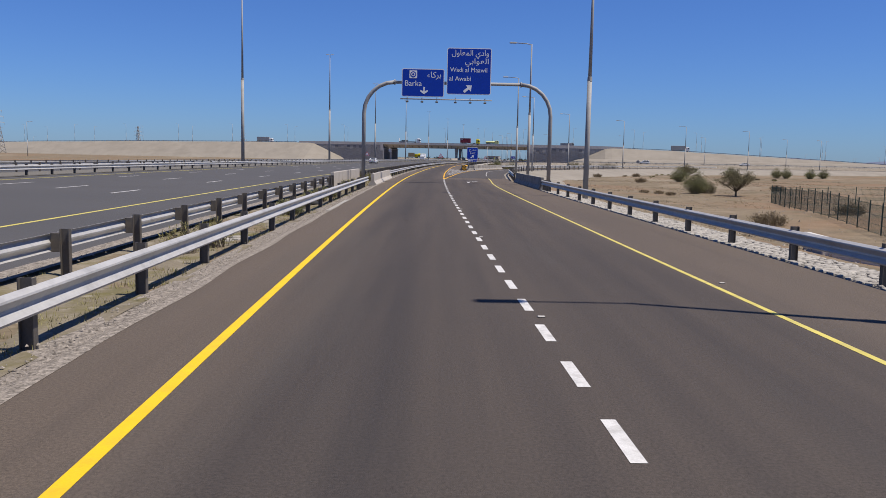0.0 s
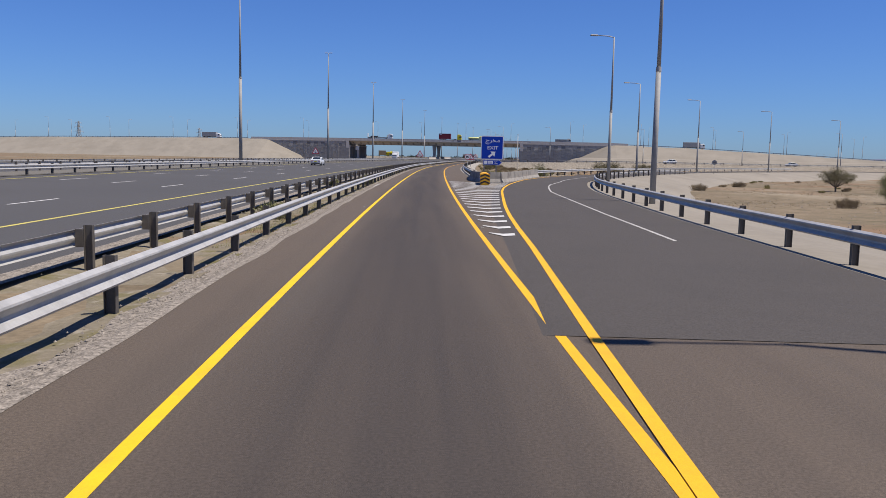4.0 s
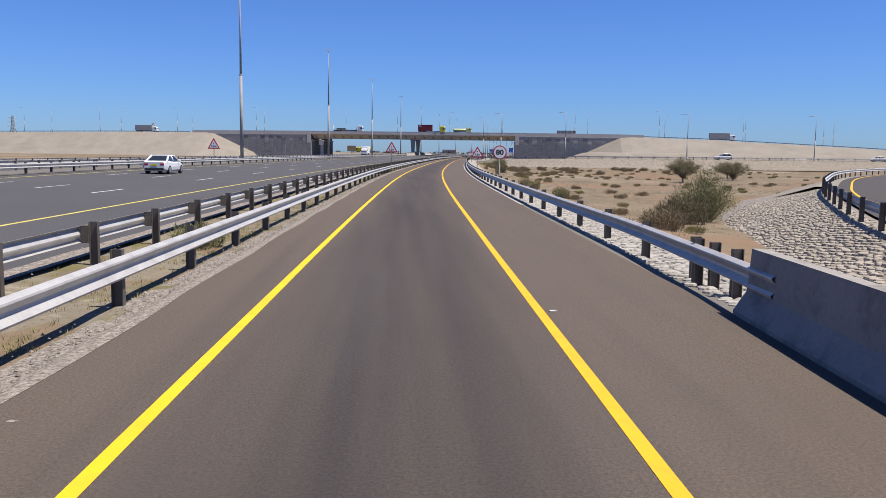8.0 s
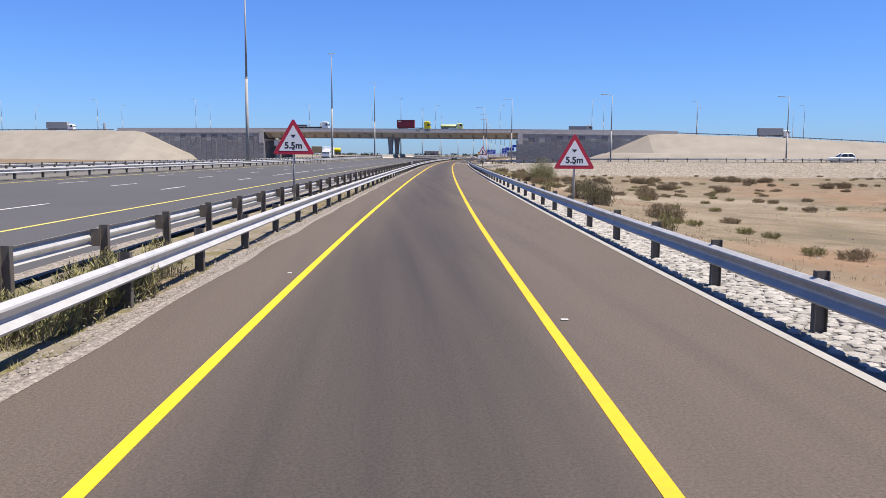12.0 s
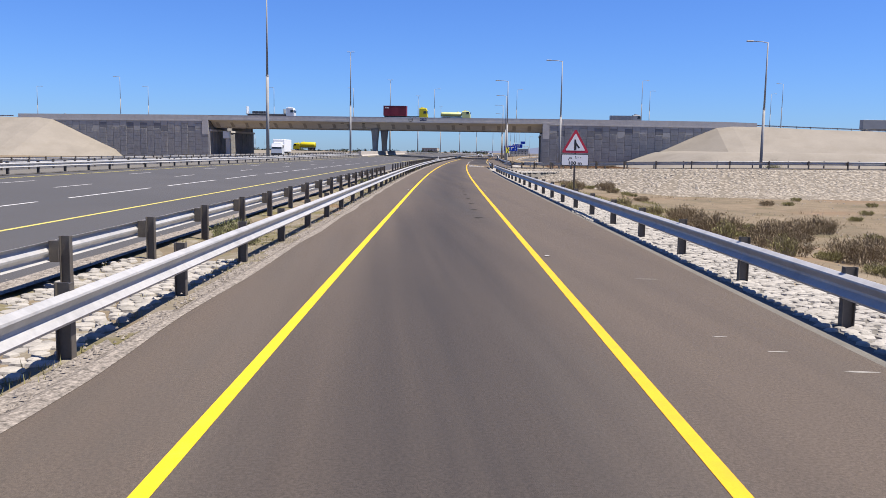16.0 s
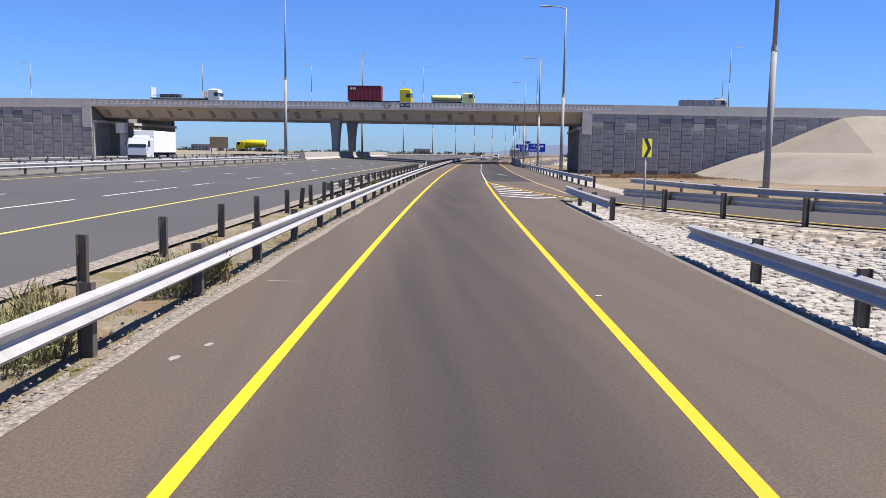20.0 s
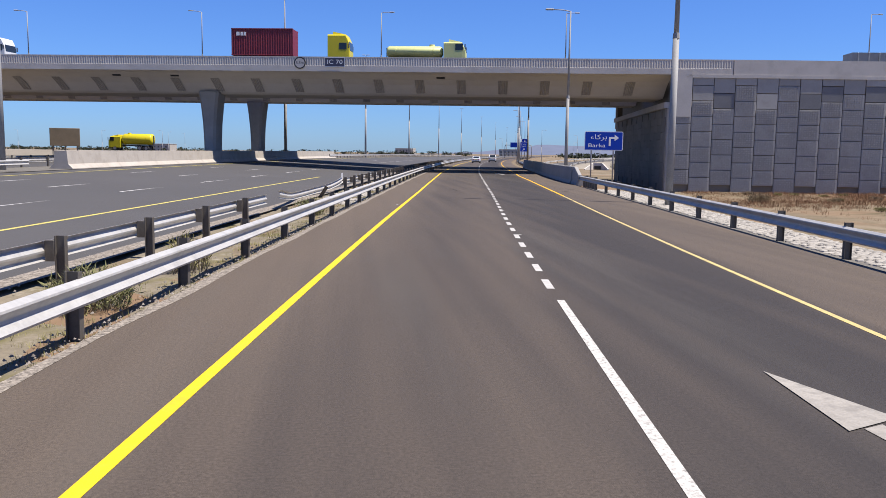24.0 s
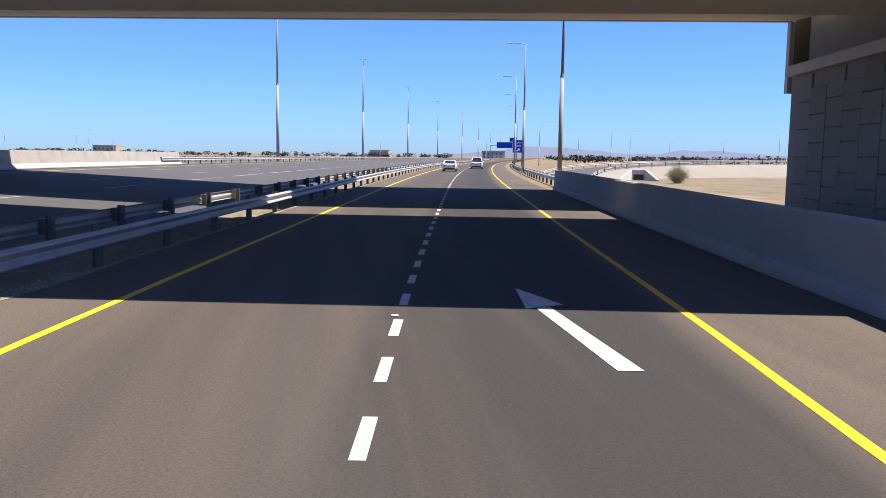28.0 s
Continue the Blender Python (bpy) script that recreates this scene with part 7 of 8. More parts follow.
def wheel(parent, x, y, r, w):
    turn = Matrix.Rotation(math.pi / 2, 4, "Y")
    hub = part("wheel", cone_bm(r, r, w, seg=20, turn=turn, at=(x - w / 2, y, r)), rubber, parent)
    part("rim", cone_bm(r * 0.62, r * 0.62, w + 0.02, seg=16, turn=turn, at=(x - w / 2 - 0.01, y, r)), chrome, hub, "bright metal rim")


def car(name, length, width, height, belt, nose, tail, front_w, rear_w, paint, rake=0.75):
    """Road car facing +y: lofted body, dark glass house, painted roof and pillars, wheels, lamps."""
    top = new(name)
    h, hw = length / 2, width / 2

    def sec(w, z0, z1):
        return [(w * 0.86, z0), (w * 0.97, z0 + 0.12), (w, z0 + 0.35), (w * 0.98, z1 - 0.12), (w * 0.9, z1)]
    part("body", loft([(-h, sec(hw * 0.86, 0.34, tail - 0.1)), (-h + 0.12, sec(hw * 0.95, 0.24, tail)), (-h + 0.8, sec(hw, 0.2, max(tail, belt - 0.02))), (-0.3, sec(hw, 0.2, belt)), (front_w, sec(hw, 0.2, belt)), (h - 0.7, sec(hw * 0.97, 0.2, nose + 0.07)), (h - 0.15, sec(hw * 0.9, 0.24, nose - 0.08)), (h, sec(hw * 0.78, 0.34, nose - 0.22))], paint, "body"), None, top)
    rf, rr = front_w - (height - belt) * 1.15, rear_w + (height - belt) * rake

    def house(w, z):
        return [(hw * 0.88, belt - 0.03), (w, z)]
    part("glass_house", loft([(rear_w, house(hw * 0.86, belt + 0.01)), (rr, house(hw * 0.7, height - 0.05)), (rf, house(hw * 0.7, height - 0.05)), (front_w, house(hw * 0.86, belt + 0.01))], glass, "glass_house"), None, top, "dark tinted glass")
    part("roof", loft([(rr - 0.1, [(hw * 0.66, height - 0.07), (hw * 0.62, height - 0.03)]), (rr + 0.15, [(hw * 0.74, height - 0.07), (hw * 0.68, height)]), (rf - 0.15, [(hw * 0.74, height - 0.07), (hw * 0.68, height)]), (rf + 0.06, [(hw * 0.68, height - 0.08), (hw * 0.62, height - 0.04)])], paint, "roof"), None, top)
    mid = (rf + rr) / 2
    for s in (-1, 1):
        for ya, yb, r in ((front_w, rf, 0.045), (mid, mid, 0.05), (rear_w + 0.05, rr, 0.09)):
            part("pillar", tube_mesh("pillar", [(s * hw * 0.9, ya, belt), (s * hw * 0.71, yb, height - 0.05)], r, paint, 6), None, top)
        part("mirror", box_bm(0.2, 0.1, 0.15, (s * (hw + 0.06), front_w - 0.25, belt - 0.02), 0.03), paint, top)
        part("tail_lamp", box_bm(0.32, 0.06, 0.16, (s * hw * 0.66, -h + 0.02, tail - 0.34), 0.02), lamp_red, top, "red tail lamp")
        part("head_lamp", box_bm(0.36, 0.08, 0.14, (s * hw * 0.6, h - 0.1, nose - 0.32), 0.02), lamp_clear, top, "clear head lamp")
        for y in (-h + 0.95, h - 0.9):
            wheel(top, s * (hw - 0.1), y, 0.33, 0.22)
    part("rear_bumper", box_bm(width * 0.8, 0.1, 0.2, (0, -h + 0.03, 0.3), 0.03), dark_trim, top, "dark bumper inset")
    part("number_plate", box_bm(0.45, 0.03, 0.14, (0, -h - 0.005, tail - 0.4)), truck_yellow, top, "plain plate")
    return top


def sedan():
    return car("sedan", 4.75, 1.82, 1.45, 0.93, 0.78, 1.02, 1.05, -1.95, car_white, 1.9)


def suv():
    return car("suv", 4.85, 1.9, 1.8, 1.08, 0.98, 1.1, 0.95, -2.3, car_white)


def set_at(ob, x, y, z, yaw, label, cat, group=""):
    ob.matrix_basis = pose(x, y, z, 0, 0, yaw)
    return tagged(ob, label, cat, group)


p = road(222, -18.4)
set_at(sedan(), p.x, p.y, hwy_z(-18.4), road_yaw(222), "white sedan car driving on the highway", "car")
p = road(652, 2.4)
set_at(sedan(), p.x, p.y, 0.0, road_yaw(652), "white sedan car on the collector road", "car")
p = road(676, 5.6)
set_at(suv(), p.x, p.y, 0.0, road_yaw(676), "white sport utility car on the collector road", "car")
set_at(suv(), 95.0, 391.6, 1.12, 85, "white sport utility car on the entry ramp", "car")
set_at(sedan(), 143.0, 393.6, 1.18, 84, "white sedan car on the entry ramp", "car")


def cab(parent, y, paint, h=3.1):
    """Truck cab whose front is at y, with windscreen, side windows, steps, mirrors and deflector."""
    def sec(w, z1, z0=0.6):
        return [(w, z0), (w, z1 - 0.15), (w - 0.12, z1)]
    c = part("cab", loft([(y - 2.45, sec(1.22, h)), (y - 0.45, sec(1.22, h)), (y - 0.1, sec(1.2, h - 0.75)), (y, sec(1.12, 1.7))], paint, "cab"), None, parent)
    part("windscreen", loft([(y - 0.44, [(1.08, 1.85), (1.02, h - 0.25)]), (y - 0.06, [(1.08, 1.85), (1.06, h - 0.8)]), (y + 0.015, [(1.06, 1.8), (1.05, 1.95)])], glass, "windscreen"), None, c, "dark windscreen")
    for s in (-1, 1):
        part("side_window", box_bm(0.04, 0.85, 0.75, (s * 1.215, y - 0.75, 1.85), 0.02), glass, c, "dark side window")
        part("side_mirror", box_bm(0.12, 0.12, 0.5, (s * 1.42, y - 0.1, 2.0), 0.03), dark_trim, c)
        part("cab_step", box_bm(0.3, 0.6, 0.12, (s * 1.05, y - 0.8, 0.5), 0.02), dark_trim, c)
    part("deflector", loft([(y - 1.9, [(1.0, h - 0.05), (0.95, h + 0.32)]), (y - 0.7, [(0.95, h - 0.05), (0.8, h + 0.08)])], paint, "deflector"), None, c)
    part("bumper", box_bm(2.3, 0.2, 0.45, (0, y - 0.08, 0.42), 0.05), dark_trim, c)
    return c


def chassis(parent, y0, y1, axles):
    part("chassis", box_bm(0.9, y1 - y0, 0.25, (0, (y0 + y1) / 2, 0.85), 0.02), dark_trim, parent)
    for y in axles:
        for s in (-1, 1):
            wheel(parent, s * 1.0, y, 0.5, 0.42)


def ribbed_box(w, l, z0, h, ribs, at_y, mat, name, parent, label=""):
    """Corrugated steel box."""
    verts, faces = [], []
    n = ribs * 4
    ys = [at_y - l / 2 + l * i / n for i in range(n + 1)]
    for i, y in enumerate(ys):
        o = 0.0 if i % 4 in (0, 1) else 0.05
        verts += [(w / 2 - o, y, z0), (w / 2 - o, y, z0 + h), (-w / 2 + o, y, z0 + h), (-w / 2 + o, y, z0)]
    for i in range(n):
        for j in range(4):
            a, b = i * 4 + j, i * 4 + (j + 1) % 4
            faces.append((a, b, b + 4, a + 4))
    faces += [(3, 2, 1, 0), tuple(range(n * 4, n * 4 + 4))]
    return part(name, mesh_from(name, verts, faces, mat), None, parent, label)


def container_truck():
    t = new("container_truck")
    cab(t, 6.9, truck_yellow, 3.5)
    chassis(t, -6.3, 6.3, (-5.4, -4.1, -2.8, 3.0, 5.7))
    ribbed_box(2.44, 6.9, 1.15, 2.9, 25, -2.9, truck_red, "container", t, "corrugated dark red container")
    for z in (1.15, 4.0):
        for s in (-1, 1):
            part("container_rail", box_bm(0.1, 6.94, 0.1, (s * 1.2, -2.9, z), 0.01), truck_red, t)
    for i, (w, x) in enumerate(((0.35, 0.0), (0.3, 0.45), (0.2, 0.8))):
        part("lettering_bar", box_bm(0.02, w, 0.4, (1.235, -5.6 + x, 3.3)), sign_white, t, "plain pale lettering bars")
    return t


def tanker(paint, label_cab, length=8.5, big=1.0):
    t = new("tanker_truck")
    cab(t, length / 2 + 2.6, label_cab, 2.75)
    chassis(t, -length / 2, length / 2 + 2.2, (-length / 2 + 1.0, -length / 2 + 2.3, length / 2 + 1.3))
    verts, faces, seg = [], [], 20
    ys = [(-length / 2, 0.55), (-length / 2 + 0.12, 0.9), (-length / 2 + 0.3, 1.0), (length / 2 - 0.3, 1.0), (length / 2 - 0.12, 0.9), (length / 2, 0.55)]
    for y, k in ys:
        for i in range(seg):
            a = 6.28318 * i / seg
            verts.append((1.15 * k * math.cos(a), y, 1.15 + big + big * k * math.sin(a)))
    for i in range(len(ys) - 1):
        for j in range(seg):
            a, b = i * seg + j, i * seg + (j + 1) % seg
            faces.append((a, b, b + seg, a + seg))
    faces += [tuple(range(seg))[::-1], tuple(range((len(ys) - 1) * seg, len(ys) * seg))]
    tank = part("tank", mesh_from("tank", verts, faces, paint, True), None, t)
    for y in (-length / 3, 0, length / 3):
        part("tank_band", cone_bm(1.0, 1.0, 0.08, seg=24, turn=Matrix.Rotation(-math.pi / 2, 4, "X") @ Matrix.Diagonal((1.17, big * 1.02, 1, 1)), at=(0, y, 1.15 + big)), paint, tank)
    part("hatch", cone_bm(0.35, 0.3, 0.22, (0, length / 2 - 1.2, 1.12 + 2 * big), seg=14), paint, tank)
    part("ladder", box_bm(0.45, 0.06, 1.6 * big, (0, -length / 2 - 0.04, 1.2), 0.01), dark_trim, tank)
    return t


def flatbed():
    t = new("flatbed_truck")
    cab(t, 7.6, car_white, 3.3)
    chassis(t, -7.4, 7.0, (-6.4, -5.1, -3.8, 3.6, 6.4))
    part("bed", box_bm(2.5, 12.0, 0.25, (0, -1.6, 1.15), 0.02), truck_grey, t)
    part("headboard", box_bm(2.4, 0.1, 1.5, (0, 4.3, 1.4), 0.02), truck_grey, t)
    part("tailboard", box_bm(2.4, 0.12, 2.2, (0, -7.4, 1.4), 0.02), car_white, t, "tall pale tailboard")
    bm = bmesh.new()
    for i in range(9):
        box_bm(0.05, 0.05, 0.7, (1.2, -6.8 + i * 0.8, 1.4), bm=bm)
    for z in (1.75, 2.08):
        box_bm(0.05, 7.0, 0.05, (1.2, -3.4, z), bm=bm)
    part("side_rack", bm, truck_grey, t)
    part("load", box_bm(1.8, 4.2, 0.75, (0, -3.6, 1.4), 0.08), dark_trim, t, "dark machine part as load")
    return t


def box_truck(mat):
    t = new("box_truck")
    cab(t, 6.4, car_white, 2.9)
    chassis(t, -5.2, 5.8, (-4.2, -2.9, 5.0))
    part("cargo_box", box_bm(2.5, 9.0, 2.7, (0, -0.7, 1.15), 0.05), mat, t)
    part("rear_door", box_bm(2.2, 0.05, 2.4, (0, -5.22, 1.3), 0.02), mat, t)
    return t


def on_deck(ob, x, v, face, label):
    u = (x - BO.x) / BU.x
    q = bp(u, v, deck_top(u) + (0.6 + 0.015 * min(v, 20 - v) if -100 < u < 0 else 0.05))
    set_at(ob, q.x, q.y, q.z, BYAW - 90 if face > 0 else BYAW + 90, label, "truck")


on_deck(container_truck(), 16.8, 6.0, 1, "yellow truck with a corrugated red container on the overpass")
on_deck(tanker(tank_cream, tank_cream, 6.2, 0.62), 30.6, 6.0, 1, "pale yellow-green tanker truck on the overpass")
on_deck(flatbed(), -24.8, 9.5, 1, "white flatbed truck with a rack on the overpass")
def dump_truck():
    t = new("dump_truck")
    cab(t, 4.6, truck_grey, 2.9)
    chassis(t, -4.2, 4.0, (-3.2, -1.9, 3.3))
    part("dump_body", loft([(-4.4, [(1.15, 1.3), (1.25, 2.7)]), (-4.0, [(1.15, 1.15), (1.25, 2.7)]), (1.9, [(1.15, 1.15), (1.25, 2.7)]), (2.1, [(1.15, 1.2), (1.25, 2.8)])], truck_grey, "dump_body"), None, t)
    for i in range(6):
        for s in (-1, 1):
            part("body_rib", box_bm(0.08, 0.14, 1.5, (s * 1.24, -3.8 + i * 1.1, 1.2), 0.02), truck_grey, t)
    return t


on_deck(dump_truck(), 81.0, 6.5, 1, "grey dump truck with ribbed body on the overpass approach")
on_deck(box_truck(truck_grey), -128.0, 7.0, 1, "grey box truck on the approach fill")
on_deck(box_truck(truck_grey), 152.0, 7.0, 1, "grey box truck on the approach fill")
set_at(tanker(truck_yellow, truck_yellow, 6.0, 1.05), -16.4, 634.0, 1.62, 78, "bright yellow tanker truck on a raised ramp", "truck")
set_at(box_truck(sign_white), -12.0, 500.0, hwy_z(-38, 500), 176, "white box truck on the far carriageway", "truck")

# ---- beyond the overpass ----
LOOP = smooth_path([(75, 678, -2.6), (83, 692, -0.5), (103, 704, 0.7), (140, 714, 1.2), (200, 719, 1.5), (330, 716, 1.9)], 5.0)
tagged(path_ribbon("loop_ramp", LOOP, [-3.5, 0, 3.5], hwy_asphalt, 0.01), "asphalt loop ramp on a low bank beyond the overpass", "road", kind="structure")
tagged(path_ribbon("loop_bank", LOOP, [(-16, -4.2), (-5, -0.06), (-3.6, -0.01), (3.6, -0.01), (5, -0.06), (8, -1.2), (17, -4.2)], fill_sand, -0.01), "pale sandy bank below the loop ramp", "embankment", kind="structure")
path_rail(LOOP, 4.6, -1, "galvanised guard rail along the loop ramp", near=0)
path_rail(LOOP, -4.6, 1, "galvanised guard rail along the loop ramp", near=0)


WEST_RAMP = smooth_path([(-230, 668, 1.2), (-120, 650, 1.5), (-40, 638, 1.6), (-8, 632, 1.5), (10, 628, 0.6), (24, 624, -0.4)], 5.0)
tagged(path_ribbon("west_ramp", WEST_RAMP, [-4.0, 0, 4.0], hwy_asphalt, 0.01), "asphalt ramp on a low bank behind the highway", "road", kind="structure")
tagged(path_ribbon("west_ramp_bank", WEST_RAMP, [(-12, -3.6), (-5, -0.08), (-4.1, -0.01), (4.1, -0.01), (5, -0.08), (10, -3.6)], fill_sand, -0.01), "pale sandy bank below the ramp", "embankment", kind="structure")


def headwall(x, y, z, yaw, s=1.0):
    """Concrete drain mouth with splayed wing walls."""
    t = tagged(new("drain_headwall"), "pale concrete drain mouth with splayed wings", "drain")
    bm = bmesh.new()
    for sgn in (-1, 1):
        v = [bm.verts.new(q) for q in ((sgn * 0.9 * s, 0, 0), (sgn * 2.4 * s, 3.6 * s, 0), (sgn * 2.4 * s, 3.6 * s, 0.25 * s), (sgn * 0.9 * s, 0, 1.5 * s), (sgn * 1.15 * s, 0, 0), (sgn * 2.65 * s, 3.6 * s, 0), (sgn * 2.65 * s, 3.6 * s, 0.25 * s), (sgn * 1.15 * s, 0, 1.5 * s))]
        for f in ((0, 1, 2, 3), (4, 5, 6, 7), (0, 1, 5, 4), (1, 2, 6, 5), (2, 3, 7, 6), (3, 0, 4, 7)):
            bm.faces.new([v[i] for i in f])
        bmesh.ops.recalc_face_normals(bm, faces=bm.faces)
        part("wing_wall", bm, concrete, t)
        bm = bmesh.new()
    bm.free()
    part("head_wall", box_bm(2.3 * s, 0.25 * s, 1.5 * s, (0, -0.1, 0), 0.02), concrete, t)
    part("apron", box_bm(3.2 * s, 3.6 * s, 0.08, (0, 1.9 * s, -0.02)), concrete, t)
    # no real hole: a thin black box paints the shade of the culvert
    part("culvert_mouth", box_bm(1.4 * s, 0.05, 0.8 * s, (0, 0.04 * s, 0.06)), sign_black, t, "black box painted in for the shaded culvert opening")
    t.matrix_basis = pose(x, y, z, 0, 0, yaw)
    return t


headwall(88, 676, -1.7, 160, 1.2)
headwall(12.2, 26.5, -1.3, -96, 0.8)


def far_gantry(y, d0, d1, label):
    t = tagged(new("sign_gantry"), label, "gantry")
    for d in (d0, d1):
        p = road(y, d, 0)
        o = part("gantry_post", tube_mesh("gantry_post", [(p.x, p.y, -0.3), (p.x, p.y, 6.0), (p.x + (0.5 if d == d0 else -0.5), p.y, 6.8)], 0.16, pole_steel, 8), None, t)
    a, b = road(y, d0, 6.8), road(y, d1, 6.8)
    part("gantry_beam", tube_mesh("gantry_beam", [tuple(a), tuple(b)], 0.14, pole_steel, 8), None, t)
    m = (a + b) / 2
    o = part("sign_panel", box_bm(7.0, 0.12, 2.6, (0, 0, -0.6), 0.03), sign_blue, t, "blue direction panel")
    o.matrix_basis = pose(m.x - 0.8, m.y - 0.25, 6.2, 0, 0, road_yaw(y))
    o2 = part("small_panel", box_bm(3.2, 0.1, 1.8, (0, 0, 0), 0.03), sign_blue, t, "small blue panel")
    o2.matrix_basis = pose(m.x + 3.0, m.y - 0.25, 8.4, 0, 0, road_yaw(y))
    return t


far_gantry(905, -2.2, 12.0, "blue sign gantry over the distant road")

# lattice pylons on the plain
def pylon(h):
    V, F = [], []
    def strut(a, b, r=0.16):
        stem(V, F, Vector(a), Vector(b), r, r)
    def half(z):
        return lerp(z / h, [(0, 3.6), (0.6, 1.3), (1.0, 0.4)])
    levels = [h * k / 9 for k in range(10)]
    for z0, z1 in zip(levels, levels[1:]):
        a, b = half(z0), half(z1)
        c0 = [(-a, -a, z0), (a, -a, z0), (a, a, z0), (-a, a, z0)]
        c1 = [(-b, -b, z1), (b, -b, z1), (b, b, z1), (-b, b, z1)]
        for i in range(4):
            strut(c0[i], c1[i], 0.2)
            strut(c0[i], c1[(i + 1) % 4], 0.11)
            strut(c0[(i + 1) % 4], c1[i], 0.11)
            strut(c1[i], c1[(i + 1) % 4], 0.1)
    t = new("power_pylon")
    part("mast_frame", mesh_from("mast_frame", V, F, pole_steel), None, t)
    for z, w in ((h * 0.68, 5.5), (h * 0.82, 4.6), (h * 0.95, 3.6)):
        V, F = [], []
        for s in (-1, 1):
            stem(V, F, Vector((0, 0, z + 0.9)), Vector((s * w, 0, z)), 0.14, 0.08)
            stem(V, F, Vector((0, 0, z - 0.3)), Vector((s * w, 0, z)), 0.14, 0.08)
            stem(V, F, Vector((s * w, 0, z)), Vector((s * w, 0, z - 1.4)), 0.12, 0.12)
        part("cross_arm", mesh_from("cross_arm", V, F, pole_steel), None, t)
    return t


py = tagged(pylon(30.0), "grey steel lattice power pylon on the plain", "pylon", "power pylons")
py.matrix_basis = pose(-300, 560, -1, 0, 0, 60)
for x, y in ((-330, 900), (-420, 760), (-250, 1040)):
    copy_thing(py, pose(x, y, -1, 0, 0, 60))

# scattered trees and low roofs along the horizon
far_leaf = principled("far_foliage", (0.05, 0.06, 0.04), 0.9, var=0.4, scale=0.3, fine=2, spread=0.6, spec=0.1)
rh = random.Random(90)
V, F = [], []
for k in range(760):
    if k < 420:
        x, y = rh.uniform(-420, 420), rh.uniform(1150, 1500)
        if -60 < x - edge_x(y) < 16:
            continue
    else:
        x, y = rh.uniform(150, 900), rh.uniform(850, 1300)
        if x < edge_x(y) + 30:
            continue
    if noise.noise(Vector((x * 0.012, y * 0.006, 4))) < 0.0 and rh.random() < 0.7:
        continue
    hgt, w = rh.uniform(2.0, 5.0), rh.uniform(3, 8)
    for c in range(34):
        b = Vector((x + rh.gauss(0, 0.33) * w, y + rh.gauss(0, 0.33) * w, -0.8 + hgt * (0.15 + 0.8 * rh.random())))
        for q in range(2):
            leaf(V, F, b, rh.uniform(0.5, 1.1), rh)
tagged(new("horizon_trees", mesh_from("horizon_trees", V, F, far_leaf)), "dark green trees scattered along the horizon", "trees", kind="stuff")
plaster = principled("pale_plaster", (0.4, 0.37, 0.33), 0.9, var=0.12, scale=0.4)
window_dark = principled("window_dark", (0.05, 0.055, 0.06), 0.3, var=0.1)


def low_house(w, d, h, storeys):
    t = new("house")
    part("wall", box_bm(w, d, h, (0, 0, 0), 0.1), plaster, t)
    part("roof_parapet", box_bm(w + 0.4, d + 0.4, 0.6, (0, 0, h), 0.05), plaster, t)
    for s in range(storeys):
        for i in range(int(w / 4)):
            part("window", box_bm(1.4, 0.2, 1.5, (-w / 2 + 2.2 + i * 4, -d / 2 - 0.02, 1.0 + s * 3.2)), window_dark, t)
    return t


hs = [tagged(low_house(16, 12, 4.4, 1), "pale flat-roofed low house on the plain", "house", "distant houses"), tagged(low_house(22, 14, 7.4, 2), "pale flat-roofed two-storey house on the plain", "house", "distant houses")]
homes = [(190, 1330, 1), (-160, 1310, 1), (420, 1150, 0), (-340, 1160, 0), (90, 1480, 1), (560, 1200, 1)]
seen = set()
for x, y, k in homes:
    m = pose(x, y, -1.0, 0, 0, rh.uniform(-25, 25))
    if k in seen:
        copy_thing(hs[k], m)
    else:
        hs[k].matrix_basis = m
        seen.add(k)

# hills far to the right, distance haze mixed into their bluish colour
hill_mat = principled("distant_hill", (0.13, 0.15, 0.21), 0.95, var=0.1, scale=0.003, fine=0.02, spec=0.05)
V, F = [], []
cols = 80
for i in range(cols + 1):
    x = 250 + i * 45
    top_h = 8 + 40 * max(0.0, 0.5 + 0.9 * noise.noise(Vector((i * 0.11, 2.2, 0))) + 0.35 * noise.noise(Vector((i * 0.37, 5.0, 0))))
    top_h *= min(1.0, i / 14.0) * min(1.0, (cols - i) / 8.0)
    for k, (dy, f) in enumerate(((-300, 0.0), (-120, 0.55), (0, 1.0), (250, 0.0))):
        V.append((x, 4000 - i * 12 + dy, -4 + top_h * f))
for i in range(cols):
    for k in range(3):
        a = i * 4 + k
        F.append((a, a + 4, a + 5, a + 1))
tagged(new("hills", mesh_from("hills", V, F, hill_mat, True)), "bluish hills beyond the plain, haze put into their colour", "hills", kind="structure")

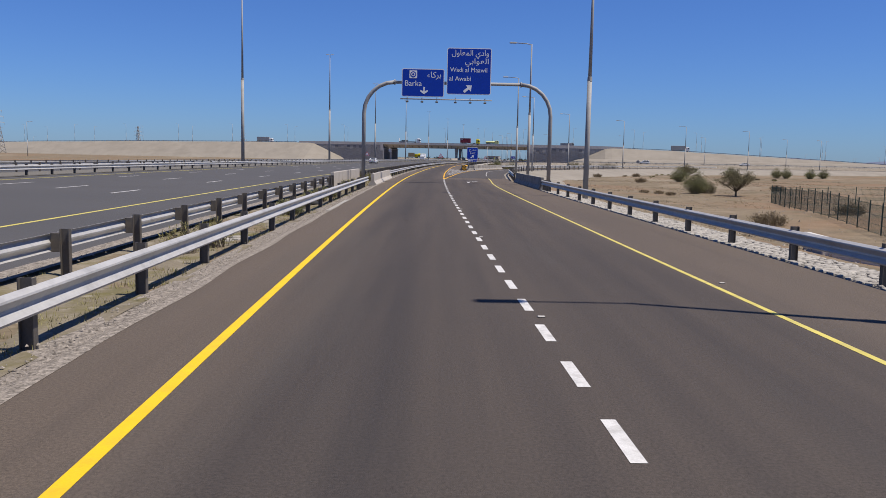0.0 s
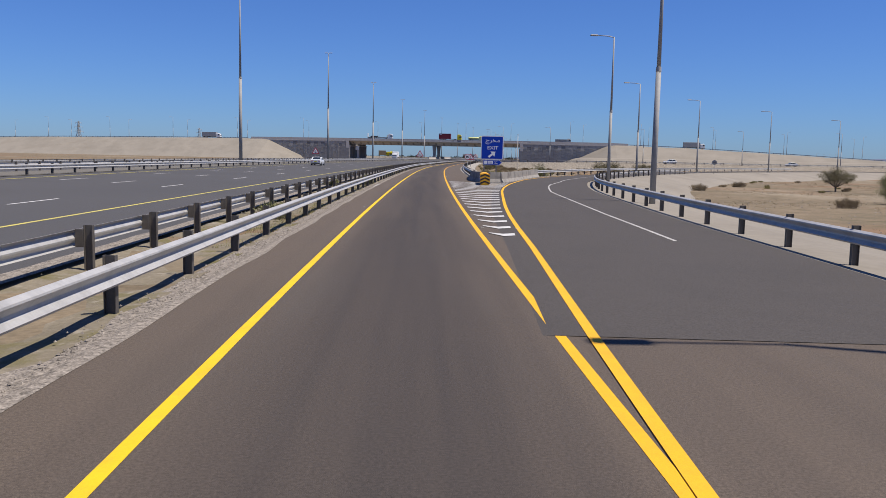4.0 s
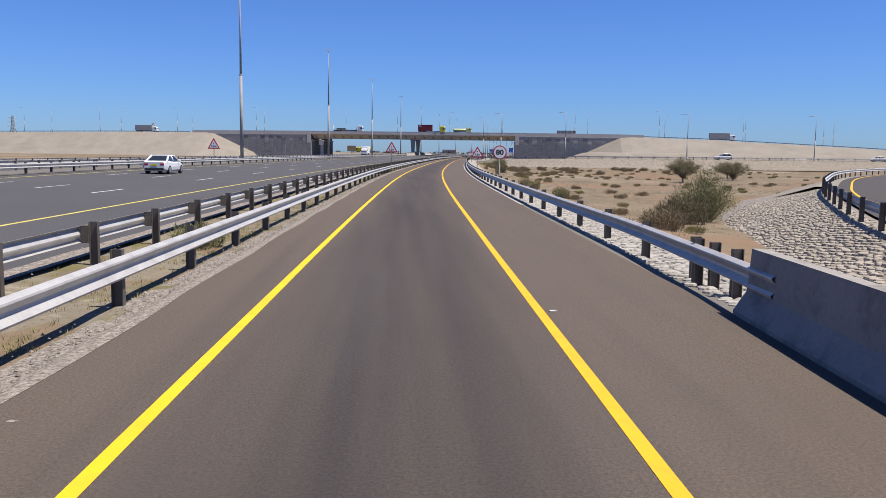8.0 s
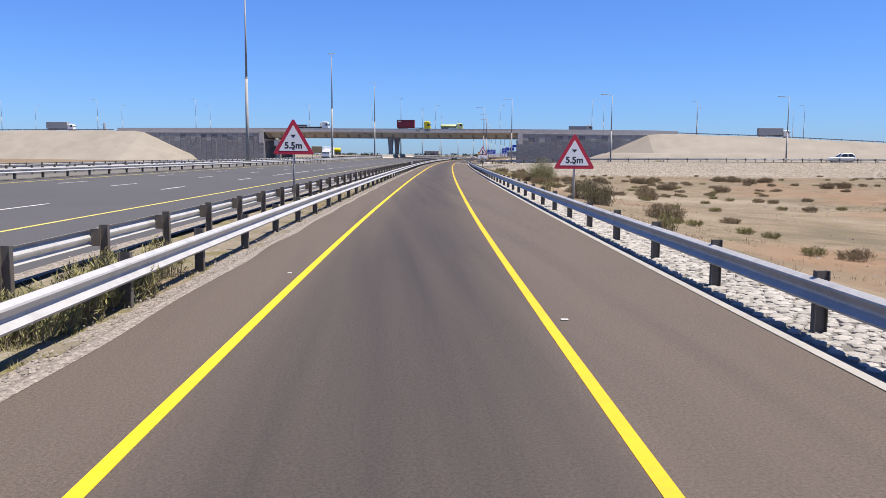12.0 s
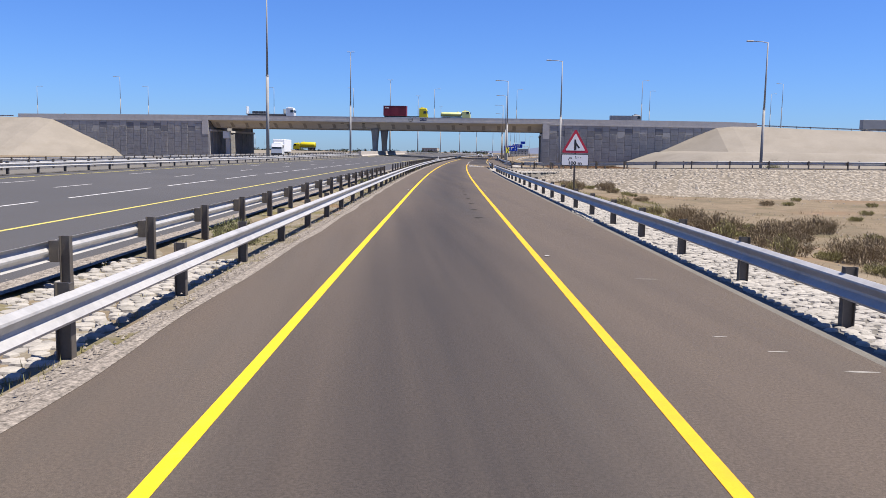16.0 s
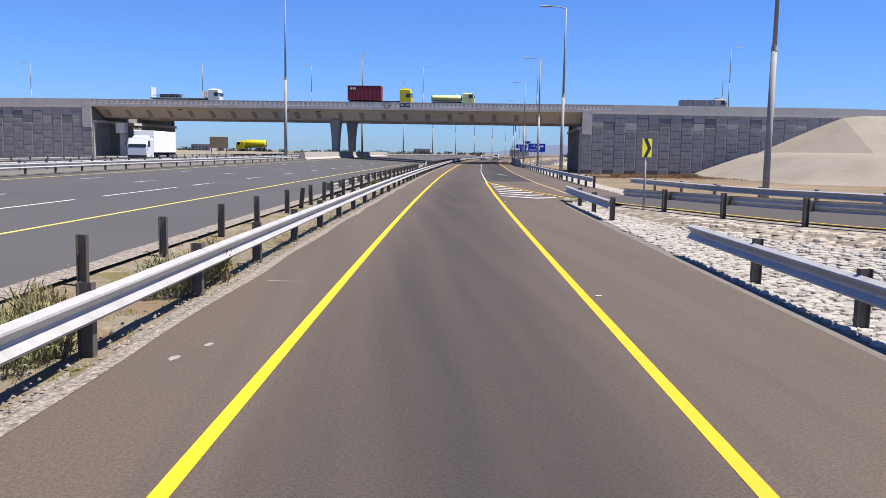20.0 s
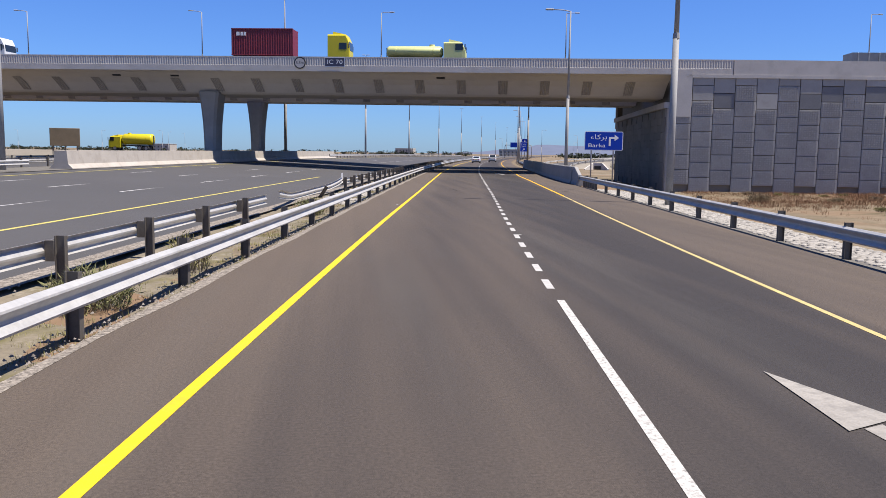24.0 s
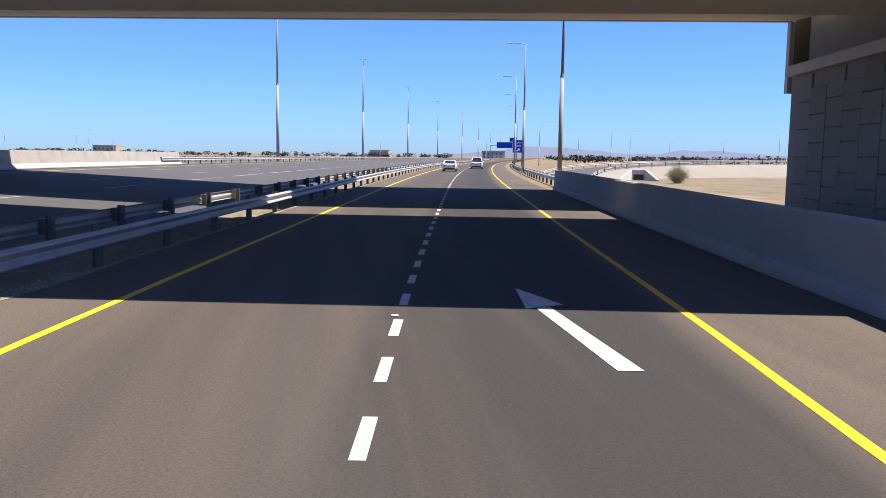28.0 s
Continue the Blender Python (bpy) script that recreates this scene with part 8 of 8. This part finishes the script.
# tall sign board frame beyond the far carriageway
board = tagged(new("billboard"), "brown weathered billboard on posts beyond the highway", "billboard")
part("board_panel", box_bm(4.7, 0.25, 3.0, (0, 0, 2.9), 0.05), principled("board_brown", (0.16, 0.13, 0.1), 0.8, var=0.2, scale=1), board)
for x in (-1.9, 0, 1.9):
    part("board_post", box_bm(0.25, 0.25, 3.2, (x, 0.2, -0.2), 0.02), pole_steel, board)
    part("board_brace", box_bm(0.12, 0.12, 2.7, (x, 0.28, 3.0), 0.01), pole_steel, board)
board.matrix_basis = pose(-23.4, 613.5, -0.6, 0, 0, 10)

# thin pale marker pole beside the exit sign
marker = tagged(new("marker_pole"), "thin pale steel pole standing behind the exit sign", "pole")
part("pole", cone_bm(0.032, 0.026, 4.9, (0, 0, -0.4), 8), concrete, marker, smooth=True)
part("cap", cone_bm(0.06, 0.03, 0.08, (0, 0, 4.48), 8), pole_steel, marker)
marker.matrix_basis = pose(8.72, 163.0, 0.0)

# round sign seen from behind on the exit ramp
back_sign = tagged(new("round_sign"), "grey back of a round sign on a post", "road sign")
slab("plate", [(0.45 * a, 0.45 * b) for a, b in circ], 0, 0.03, pole_steel, back_sign, "bare grey back", (0, 2.0))
part("clamp", box_bm(0.5, 0.05, 0.08, (0, -0.03, 1.96), 0.01), post_steel, back_sign)
sign_post(2.4, 0.045, 0, 0.07, back_sign)
back_sign.matrix_basis = pose(55.1, 234.4, 0.1, 0, 0, -20)

# pier with a white cabinet before the far abutment
pier = tagged(new("cabinet_pier"), "white cabinet on a pale concrete pier beside the abutment", "cabinet")
part("pier_shaft", box_bm(1.3, 1.3, 6.2, (0, 0, -1.2), 0.05), concrete, pier)
part("cabinet_box", box_bm(1.9, 1.6, 2.2, (-0.5, 0, 5.05), 0.06), sign_white, pier, "white metal cabinet")
part("cabinet_door", box_bm(1.5, 0.05, 1.8, (-0.5, -0.82, 5.25), 0.02), sign_white, pier)
pier.matrix_basis = pose(-35.9, 571.8, 0.0, 0, 0, BYAW)
